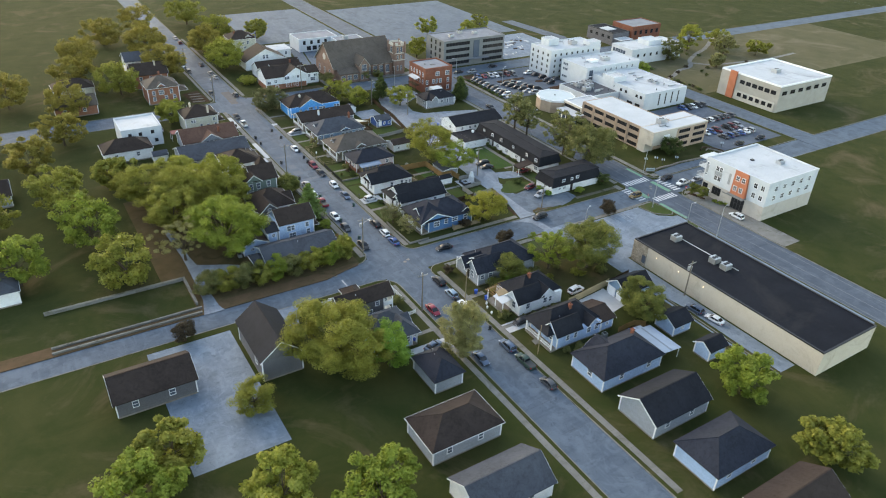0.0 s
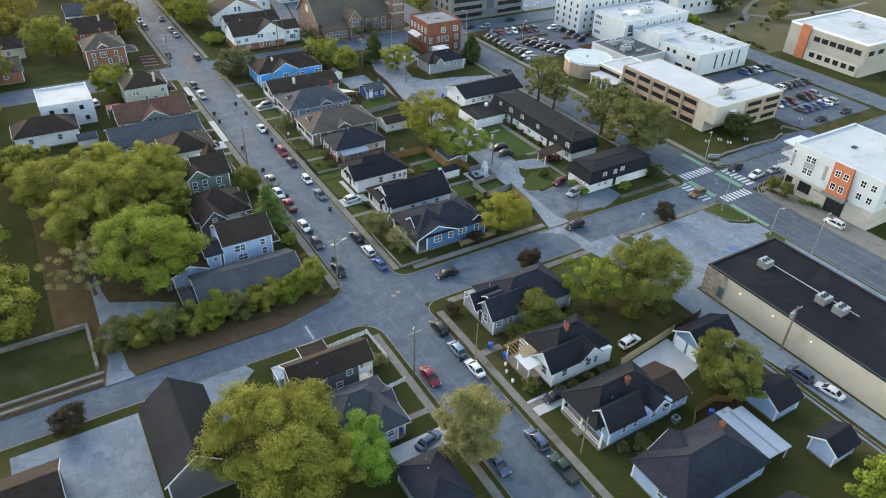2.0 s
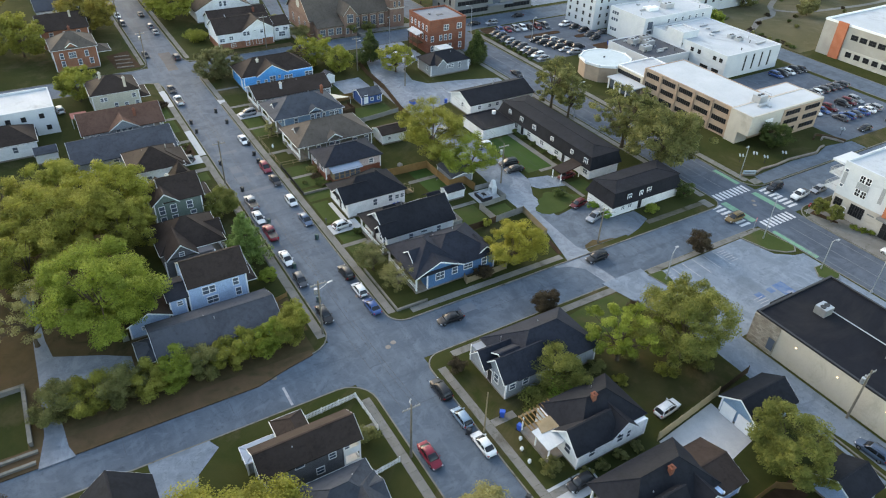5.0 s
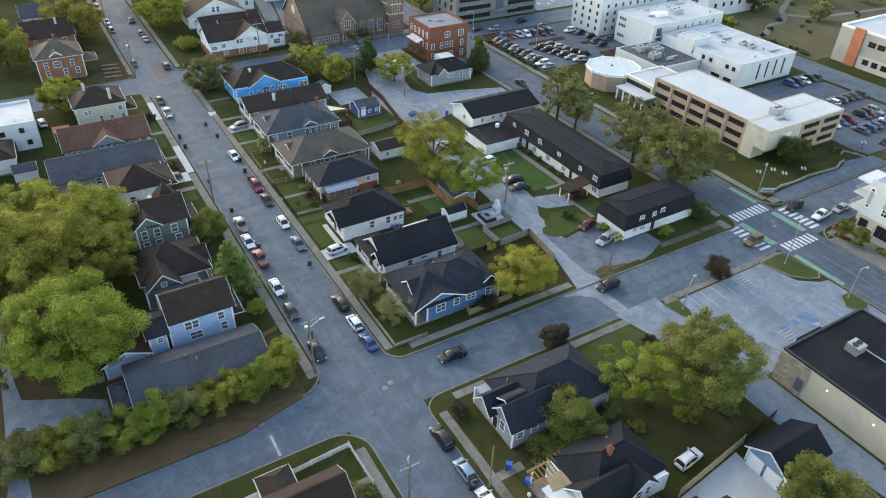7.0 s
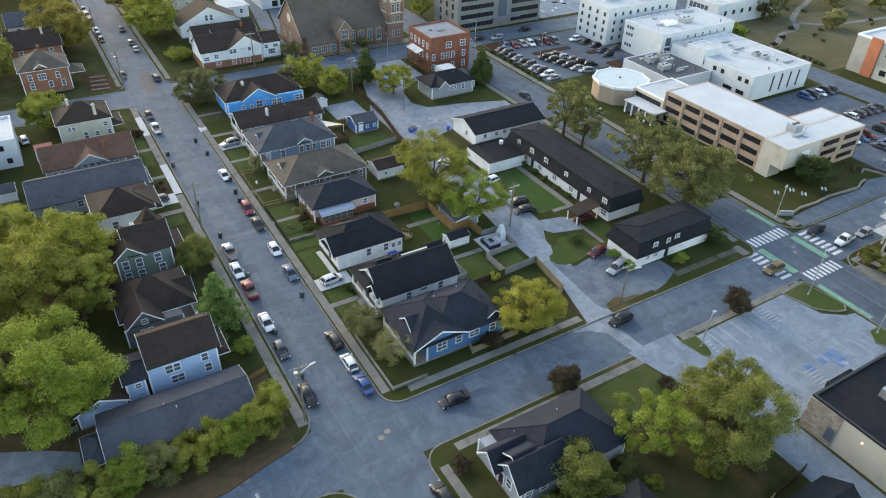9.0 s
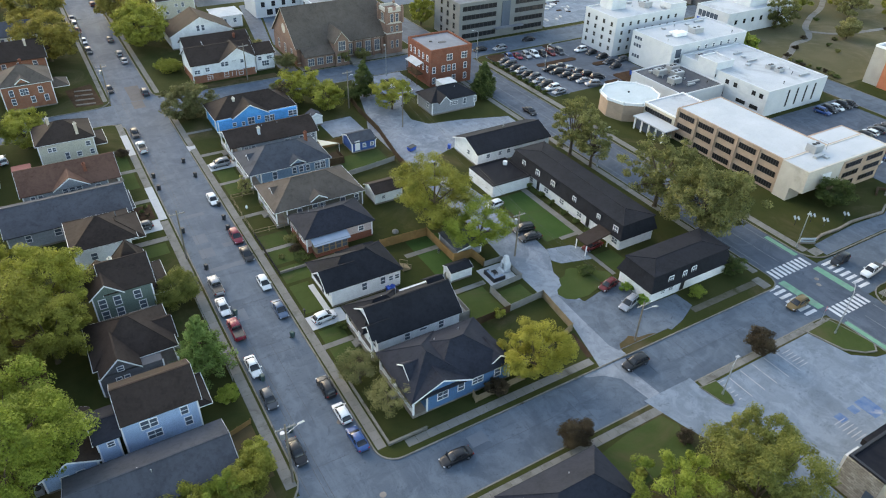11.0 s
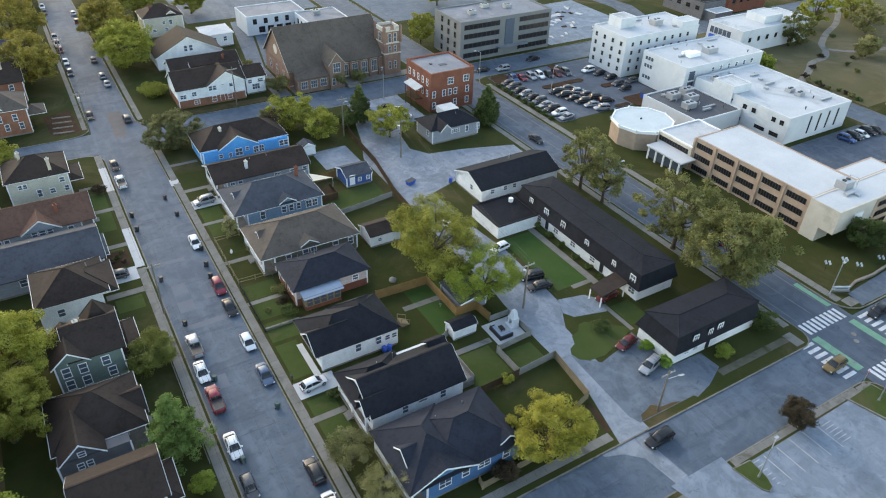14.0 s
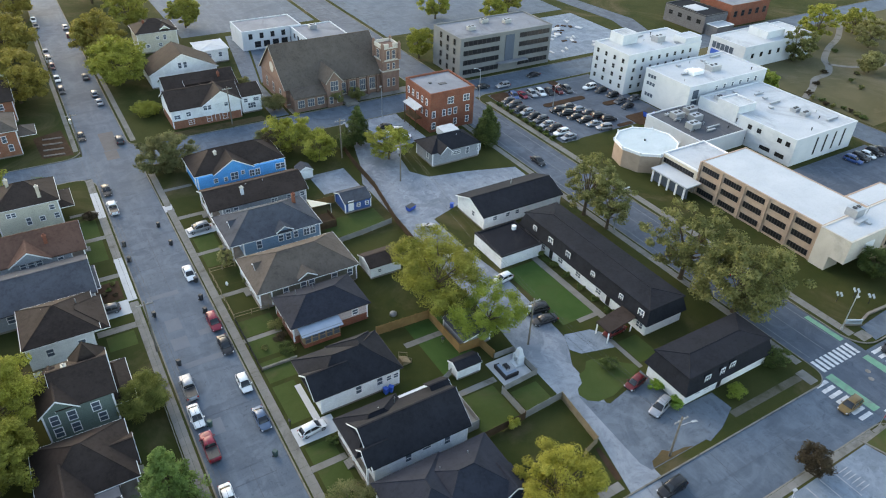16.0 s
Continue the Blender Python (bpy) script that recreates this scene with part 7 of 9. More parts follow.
def conifer(label, x, y, height, radius, material, seed, tiers=11, leaf=0.34, name="pine_tree"):
    rnd = np.random.default_rng(seed)
    ob = thing(name, label, "tree", x, y, LAWN)
    part("trunk", Shape().tube((0, 0, -0.1), (0, 0, height * 0.95), height * 0.026, 0.04, 8), BARK, ob)
    cs, rs, limbs = [], [], Shape()
    for t in range(tiers):
        f = t / (tiers - 1)
        z = height * (0.16 + 0.8 * f)
        rr = radius * (1 - f) ** 0.75 * (0.85 + 0.3 * rnd.random()) + 0.25
        m = max(3, int(7 * (1 - f) + 3))
        for i in range(m):
            a = 6.283 * (i + rnd.random() * 0.6) / m
            q = rr * (0.75 + 0.35 * rnd.random())
            e = (q * math.cos(a), q * math.sin(a), z - 0.1 * q + 0.3 * rnd.random())
            limbs.tube((0, 0, z), e, 0.07, 0.02, 5)
            for s in (0.5, 0.95):
                cs.append((e[0] * s, e[1] * s, z + (e[2] - z) * s + 0.15))
                rs.append(0.3 + 0.17 * radius * (1 - 0.5 * f))
    part("branchwork", limbs, BARK, ob)
    part("crown", leaf_mesh("crown", np.array(cs), np.array(rs), 130, leaf * 0.65, rnd, material, 0.7), material, ob)
    return ob


def bush(label, x, y, height, radius, material, seed, clumps=26, per=50, leaf=0.26, name="shrub"):
    rnd = np.random.default_rng(seed)
    ob = thing(name, label, "shrub", x, y, LAWN)
    d = rnd.normal(size=(clumps, 3))
    d /= np.linalg.norm(d, axis=1, keepdims=True)
    r = 0.35 + 0.6 * rnd.random(clumps)
    cr = np.stack([d[:, 0] * radius * r, d[:, 1] * radius * r, height * 0.52 + d[:, 2] * height * 0.4 * r], 1)
    stems = Shape()
    for i in range(min(7, clumps)):
        stems.tube((0.08 * i - 0.2, 0.05, -0.05), tuple(cr[i]), 0.05, 0.015, 5)
    part("stem", stems, BARK, ob)
    part("foliage", leaf_mesh("foliage", cr, radius * (0.3 + 0.15 * rnd.random(clumps)), int(per * 2.2), leaf * 0.75, rnd, material), material, ob)
    return ob


# west of the street
tree("large green street tree with a dense rounded crown", -35.5, 22.5, 13.5, 8.2, LEAF_GREEN, 1, 0.2, 170, 95, 0.44)
tree("large olive tree turning yellow behind the houses", -37.0, 45.0, 13.0, 7.6, LEAF_OLIVE, 2, 0.2, 130, 85, 0.44)
tree("broad yellow-green tree behind the houses", -29.0, 50.5, 12.0, 6.6, LEAF_YELLOW, 3, 0.22, 120, 80, 0.42)
tree("olive tree leaning over a brown roof", -29.5, 41.0, 10.5, 5.2, LEAF_OLIVE, 4, 0.2, 90, 80, 0.4)
tree("yellowing tree beside the large green tree", -44.0, 38.0, 11.5, 6.6, LEAF_OLIVE, 5, 0.2, 110, 80, 0.42)
tree("thin bare-branched tree with few yellow leaves", -45.0, 24.0, 10.0, 5.4, LEAF_DRY, 6, 0.25, 60, 40, 0.34, sparse=1.0)
tree("tall olive tree far behind the houses", -47.0, 55.0, 12.0, 7.0, LEAF_OLIVE, 7, 0.2, 110, 80, 0.44)
tree("yellow tree beyond the slate-roofed house", -36.5, 62.0, 9.5, 5.4, LEAF_YELLOW, 8, 0.2, 80, 75, 0.42)
tree("golden street tree beside the cream house", -27.0, 112.0, 8.0, 4.6, LEAF_YELLOW, 9, 0.14, 110, 84, 0.38)
conifer("soft green pine standing before the dark cottage", -12.2, 29.6, 9.6, 3.3, LEAF_PINE, 10)
tree("dense round dark green garden tree", -11.6, 46.4, 4.8, 3.0, LEAF_SAGE, 11, 0.12, 80, 90, 0.28)
bush("round clipped shrub at the north corner", -18.0, 121.0 - 6.2, 3.0, 2.4, LEAF_DARK, 12)
bush("low shrub in a front yard", -10.8, 99.0, 1.8, 1.3, LEAF_PLUM, 13)
tree("small bushy tree beside the pavement", -11.0, 22.5, 2.6, 1.5, LEAF_GREEN, 14, 0.1, 24, 60, 0.26)
tree("big golden tree over the far street", -17.0, 164.0, 12.5, 8.0, LEAF_GOLD, 15, 0.15, 120, 80, 0.55)
tree("golden tree far up the street", -18.0, 196.0, 13.0, 8.5, LEAF_GOLD, 16, 0.15, 110, 80, 0.6)
tree("wide golden tree on the far street", 7.0, 166.0, 11.5, 7.6, LEAF_YELLOW, 17, 0.15, 120, 80, 0.55)
tree("golden tree behind the far houses", 6.0, 190.0, 12.0, 7.6, LEAF_GOLD, 18, 0.15, 110, 80, 0.6)
tree("yellowing tree far behind the brick houses", -36.0, 150.0, 11.0, 7.0, LEAF_OLIVE, 19, 0.15, 90, 80, 0.55)
tree("rounded olive tree on the north corner", 6.8, 112.4, 7.8, 5.2, LEAF_DULL, 20, 0.08, 120, 90, 0.38)
bush("yellow-green shrubs beside the white house", 9.0, 143.0, 3.6, 3.4, LEAF_YELLOW, 21, 34, 60, 0.36)
bush("olive shrubs beside the white wing", 36.8, 131.4, 4.2, 3.0, LEAF_DULL, 22, 44, 60, 0.36)
bush("round olive tree-like shrub before the white wing", 28.6, 120.0 - 5.0, 3.8, 2.2, LEAF_DULL, 23, 40, 60, 0.34)
bush("green shrub beside the church lane", 34.6, 150.6, 2.6, 2.4, LEAF_OAK, 24, 30, 50, 0.36)
# hedge along the cross street
for i, (hx, hy, hh, hr, m) in enumerate([(-44, 8.0, 5.2, 3.4, LEAF_OAK), (-40, 7.4, 4.8, 3.0, LEAF_OLIVE), (-36, 7.0, 5.0, 3.0, LEAF_OAK), (-32.4, 6.6, 4.6, 2.7, LEAF_OLIVE), (-29, 6.8, 5.0, 2.8, LEAF_GREEN), (-25.5, 6.4, 4.4, 2.6, LEAF_OAK), (-22.4, 6.4, 4.2, 2.4, LEAF_OLIVE), (-19.2, 6.8, 4.8, 2.6, LEAF_YELLOW),
                                         (-16.0, 6.6, 5.0, 2.5, LEAF_GREEN), (-12.8, 7.2, 5.4, 2.6, LEAF_OLIVE), (-11.4, 9.8, 4.4, 2.0, LEAF_YELLOW)]):
    tree("overgrown hedge tree along the cross street", hx, hy + 0.6, hh * 0.95, hr * 0.92, m, 30 + i, 0.08, 56, 62, 0.32, name="hedge_tree")
# the east block
tree("tall airy yellow-green tree over the alley yards", 33.6, 46.4, 12.4, 7.0, LEAF_OLIVE, 50, 0.22, 150, 66, 0.38, sparse=0.3)
tree("green tree with a visible branching crown in the yard", 36.8, 36.2, 9.0, 5.2, LEAF_GREEN, 51, 0.22, 80, 62, 0.36)
tree("golden yellow maple beside the corner house", 27.4, 7.4, 7.8, 4.7, leafy("golden_maple_leaves", (0.16, 0.15, 0.025), (0.38, 0.35, 0.05), (0.58, 0.53, 0.11)), 52, 0.12, 96, 64, 0.34, sparse=0.3)
tree("thin olive tree before the corner house", 5.4, 17.4, 5.2, 2.7, LEAF_DULL, 53, 0.1, 54, 40, 0.24, sparse=0.8)
tree("thin leafy garden tree at the corner house", 6.6, 10.8, 4.6, 2.6, LEAF_DRY, 54, 0.1, 50, 32, 0.22, sparse=0.8)
bush("plum-coloured shrub by the fence", 20.5, 6.6, 2.4, 1.6, LEAF_PLUM, 55)
tree("large street oak along the main road", 73.6, 56.4, 12.4, 5.0, LEAF_OAK, 56, 0.22, 90, 56, 0.4, sparse=0.5)
tree("dull green street tree along the main road", 74.2, 50.4, 10.4, 4.6, LEAF_OAK, 57, 0.24, 76, 50, 0.4, sparse=0.6)
tree("broad olive street tree over the main road", 74.8, 32.0, 14.0, 6.0, LEAF_OAK, 58, 0.2, 110, 60, 0.42, sparse=0.6)
tree("big dense street oak beside the villa", 75.6, 21.2, 12.8, 7.2, LEAF_OAK, 59, 0.16, 150, 84, 0.44)
tree("small dark tree on the villa lawn", 70.6, 9.6, 3.2, 1.7, LEAF_DARK, 60, 0.12, 34, 56, 0.26)
bush("low shrubs along the villa wall", 51.7, 15.0, 1.5, 1.1, LEAF_BRIGHT, 61, 18, 44, 0.22)
bush("low shrub at the villa corner", 51.5, 11.4, 1.5, 1.2, LEAF_BRIGHT, 62, 18, 44, 0.22)
bush("green shrub on the villa front lawn", 60.5, 8.4, 1.8, 1.5, LEAF_GREEN, 63, 20, 44, 0.24)
bush("round shrub on the grass island", 48.6, 21.6, 1.7, 1.3, LEAF_DARK, 64, 20, 44, 0.22)
for i in range(6):
    bush("clipped dark shrub along the flats", 57.2, 31 + 3.6 * i, 1.1, 0.8, LEAF_DARK, 65 + i, 14, 40, 0.2)
conifer("dark evergreen beside the brick building", 76.2, 94.6, 7.4, 2.9, LEAF_DARK, 75)
conifer("dark evergreen near the main road", 73.6, 91.6, 7.0, 2.6, LEAF_DARK, 76)
conifer("tall dark cedar beside the alley", 47.4, 105.0, 9.0, 2.8, LEAF_DARK, 77)
bush("dark evergreen shrubs beside the alley pole", 43.6, 104.0, 3.6, 2.6, LEAF_DARK, 78, 34, 50, 0.32)
tree("round yellow-green tree on the grass beside the gravel", 50.2, 95.2, 7.4, 4.4, LEAF_YELLOW, 79, 0.16, 84, 70, 0.38)
tree("yellow tree behind the bright blue house", 32.4, 109.0, 8.0, 5.0, LEAF_YELLOW, 80, 0.14, 90, 66, 0.4)
tree("yellow tree hanging over the yard fence", 36.4, 101.6, 6.4, 3.8, LEAF_YELLOW, 81, 0.14, 66, 60, 0.38)
tree("bare brown tree behind the bright blue house", 28.4, 107.4, 6.4, 2.8, LEAF_PLUM, 82, 0.2, 40, 26, 0.26, sparse=1.0)
tree("young street tree before the church", 51.6, 126.0 + 2.2, 4.0, 2.2, LEAF_OAK, 83, 0.2, 40, 56, 0.34)
tree("young street tree before the church porch", 57.6, 125.4 + 2.6, 3.6, 1.9, LEAF_OAK, 84, 0.2, 36, 56, 0.34)
tree("tall yellow-green tree beside the grey office", 87.6, 148.0, 9.5, 3.0, LEAF_YELLOW, 85, 0.1, 66, 66, 0.45)
bush("green shrub at the back fence", 29.6, 19.0, 2.0, 1.0, LEAF_YELLOW, 86, 16, 44, 0.22)
tree("small pale thin-leaved tree before the olive house", 7.2, 73.4, 3.4, 1.5, LEAF_DRY, 400, 0.12, 30, 40, 0.24, sparse=0.6)
for i, (sx, sy, sh) in enumerate(((9.0, 53.4, 1.8), (8.8, 50.6, 1.5), (8.9, 47.4, 1.9), (5.9, 49.7, 0.7), (7.2, 20.8, 1.0), (7.6, 28.6, 1.2), (9.0, 66.8, 1.4), (-10.9, 73.4, 0.6), (-11.6, 75.2, 0.6), (-10.7, 76.6, 0.6), (-12.4, 74.2, 0.6))):
    bush("low garden shrub before a house", sx, sy, sh, sh * 0.75, (LEAF_OAK, LEAF_PLUM, LEAF_DARK)[i % 3], 410 + i, 16, 40, 0.2)
# south of the cross street
tree("bright green ivy-clad tree beside the lot", 27.0, -19.0, 9.6, 4.8, LEAF_GREEN, 90, 0.22, 70, 56, 0.36, sparse=0.8)
tree("large yellow-green tree between house and lot", 35.4, -23.0, 11.0, 6.8, LEAF_SAGE, 91, 0.14, 140, 60, 0.4, sparse=0.4)
tree("olive tree beside the lot driveway", 40.0, -19.2, 9.2, 4.6, LEAF_SAGE, 92, 0.16, 80, 62, 0.38, sparse=0.3)
tree("bright green tree before the grey house", 15.6, -18.6, 6.2, 3.6, LEAF_SAGE, 93, 0.12, 70, 72, 0.32)
bush("green shrubs between two houses", 11.4, -20.4, 3.0, 2.6, LEAF_SAGE, 94, 30, 50, 0.28)
bush("green hedge between two houses", 15.4, -21.2, 3.2, 2.8, LEAF_BRIGHT, 95, 30, 50, 0.28)
tree("small plum-leaved street tree on the verge", 24.4, -5.4, 3.9, 1.9, LEAF_PLUM, 96, 0.14, 70, 70, 0.22)
tree("small plum-leaved street tree on the verge", 58.8, -5.2, 3.9, 1.9, LEAF_PLUM, 97, 0.14, 70, 70, 0.22)
tree("small plum-leaved street tree on the verge", -52.5, -5.6, 3.9, 1.9, LEAF_PLUM, 98, 0.14, 70, 70, 0.22)
tree("very large yellow-green tree behind the dark grey house", -30.4, -27.2, 13.2, 7.9, LEAF_OLIVE, 99, 0.14, 190, 95, 0.44)
tree("bright green tree beside the slate-roofed bungalow", -21.4, -31.6, 9.2, 3.7, LEAF_BRIGHT, 100, 0.14, 80, 80, 0.34)
tree("tall yellow poplar beside the driveway", -7.9, -36.0, 12.4, 4.0, LEAF_DRY, 101, 0.08, 110, 80, 0.34)
tree("yellow-green tree behind the garage", 32.2, -43.4, 8.2, 5.0, LEAF_SAGE, 102, 0.14, 100, 76, 0.38)
tree("dark yellow shrub tree on the far verge", -47.0, -30.0, 5.0, 3.6, LEAF_OLIVE, 103, 0.14, 56, 66, 0.36)
bush("shrub before the dark grey house", -11.4, -14.4, 2.4, 1.8, LEAF_OAK, 104, 24, 50, 0.26)
bush("brown garden shrub at the grey house", 5.6, -9.4, 2.0, 1.5, LEAF_PLUM, 105, 22, 46, 0.24)
bush("garden shrubs before the white house", 6.6, -29.6, 1.6, 1.4, LEAF_OAK, 106, 20, 46, 0.22)
for i, (sx, sy) in enumerate(((9.6, -32.4), (12.4, -32.6), (15.4, -32.4), (18, -32.4), (10.6, -45), (14, -45.2))):
    bush("dark shrub along a house wall", sx, sy, 1.3, 1.0, LEAF_OAK, 110 + i, 16, 40, 0.22)
for i, (sx, sy, sh) in enumerate(((28.6, -19.6, 1.4), (31.2, -24.6, 1.8), (36.6, -26.4, 1.6), (39.2, -20.4, 1.3), (22.6, -19.4, 1.8), (24.2, -22.6, 1.2), (12.6, -46.4, 1.4), (28.4, -12.8, 0.9), (19.4, -20.2, 2.2))):
    bush("low unkempt shrub under the lot trees", sx, sy, sh, sh * 0.9, (LEAF_OAK, LEAF_OLIVE)[i % 2], 300 + i, 18, 44, 0.22)
bush("brown brush pile on the lawn by the lot", 37.2, -11.6, 1.1, 1.3, LEAF_PLUM, 330, 20, 40, 0.2, "brush_pile")
# parks and far trees
tree("dense tree beside the office corner", 105.4, 15.6, 6.0, 3.0, LEAF_DARK, 120, 0.12, 66, 66, 0.36)
for i, (fx, fy, fh, fr, m) in enumerate([(192, 96, 9.5, 5.4, LEAF_OAK), (214, 104, 13, 6, LEAF_YELLOW), (160, 82, 6, 4, LEAF_GREEN), (226, 92, 9, 5, LEAF_DRY), (236, 104, 8, 6, LEAF_OLIVE), (204, 78, 6, 3.4, LEAF_DRY), (240, 84, 7, 5, LEAF_OLIVE), (128, 168, 8, 5, LEAF_YELLOW), (140, 176, 8, 5, LEAF_OLIVE), (112, 180, 9, 5, LEAF_YELLOW)]):
    tree("park tree far beyond the white buildings", fx, fy, fh, fr, m, 130 + i, 0.14, 60, 60, 0.6)
for i, (fx, fy) in enumerate(((90.9, -7.9), (91.0, -10.9))):
    tree("small street tree before the corner building", fx - 1.6, fy, 3.7, 1.5, LEAF_SAGE, 150 + i, 0.2, 40, 54, 0.24)
for i in range(9):
    bush("low hedge along the car park", 89.4, 86 + 2.8 * i, 0.9, 1.0, LEAF_DARK, 160 + i, 12, 34, 0.24, "hedge")
for i in range(3):
    bush("low hedge before the corner building", 91.0 + 0.5 * i, -14.6 - 1.4 * i, 1.0, 0.95, LEAF_GREEN, 175 + i, 12, 36, 0.2, "hedge")
# more gardens to the west and south, as the near ones
for i, (fx, fy, fh, fr, m) in enumerate([(-58, 20, 11, 6.5, LEAF_OLIVE), (-62, 40, 12, 7, LEAF_GREEN), (-66, 62, 12, 7, LEAF_OLIVE), (-52, 70, 9, 5, LEAF_OLIVE), (-70, 88, 11, 6, LEAF_GOLD), (-60, 108, 10, 6, LEAF_GOLD), (-78, 30, 11, 6.5, LEAF_GREEN), (-84, 56, 12, 7, LEAF_OLIVE), (-55, 134, 11, 7, LEAF_GOLD), (-48, 165, 11, 7, LEAF_GOLD), (-44, 190, 12, 8, LEAF_GOLD),
                                         (-84, 110, 12, 7, LEAF_GOLD), (-72, 150, 12, 8, LEAF_GOLD), (18, 214, 11, 7, LEAF_OLIVE), (34, 206, 9, 5, LEAF_OLIVE), (-30, 222, 12, 8, LEAF_GOLD), (-12, 240, 12, 8, LEAF_GOLD), (12, 246, 12, 8, LEAF_OLIVE), (-62, -36, 8, 4.6, LEAF_OLIVE), (-68, -44, 10, 6, LEAF_GREEN), (-50, -52, 9, 5, LEAF_YELLOW), (-38, -60, 10, 5.5, LEAF_GREEN), (31, -70, 9, 5, LEAF_GREEN), (-36, -76, 9, 4.5, LEAF_OLIVE), (30, -88, 8, 4.5, LEAF_OLIVE)]):
    tree("broad garden tree in autumn leaf farther off", fx, fy, fh, fr, m, 200 + i, 0.15, 80, 64, 0.6)

# ---- cars
CAR_MESH = {}
PAINTS = {"white": (0.68, 0.7, 0.72), "silver": (0.28, 0.3, 0.33), "grey": (0.075, 0.08, 0.09), "black": (0.012, 0.013, 0.016), "blue": (0.02, 0.075, 0.22), "red": (0.22, 0.012, 0.03), "dark_red": (0.12, 0.01, 0.012), "bronze": (0.16, 0.1, 0.035), "green": (0.02, 0.05, 0.04), "pale_blue": (0.2, 0.3, 0.4), "steel_blue": (0.075, 0.12, 0.19)}
PAINT_MATS = {k: gloss("car_paint_" + k, c, 0.35, 0.25 if k in ("silver", "grey", "steel_blue", "pale_blue") else 0.0, 0.35, 0.2) for k, c in PAINTS.items()}


def loft(stations):
    """A skin through cross sections given as equal lists of points, closed at both ends."""
    s, n = Shape(), len(stations[0])
    f = [tuple(range(n - 1, -1, -1))]
    for i in range(len(stations) - 1):
        f += [(i * n + j, i * n + (j + 1) % n, (i + 1) * n + (j + 1) % n, (i + 1) * n + j) for j in range(n)]
    f.append(tuple((len(stations) - 1) * n + j for j in range(n)))
    return s.add([p for st in stations for p in st], f)


def section(y, hw, z0, z1):
    """A rounded cross section of the body."""
    h = z1 - z0
    half = [(0.82, 0.0), (0.96, 0.1), (1.0, 0.34), (0.985, 0.68), (0.93, 0.88), (0.8, 0.98), (0.4, 1.0)]
    return [(hw * u, y, z0 + h * v) for u, v in half] + [(-hw * u, y, z0 + h * v) for u, v in reversed(half)]


def canopy(y, hw, z0, z1, k=0.78):
    """A cross section of the glasshouse, drawn in towards the roof."""
    h = z1 - z0
    half = [(1.0, 0.0), (0.5 + k / 2, 0.5), (k + 0.03, 0.84), (k - 0.08, 0.97), (0.3, 1.0)]
    return [(hw * u, y, z0 + h * v) for u, v in half] + [(-hw * u, y, z0 + h * v) for u, v in reversed(half)]


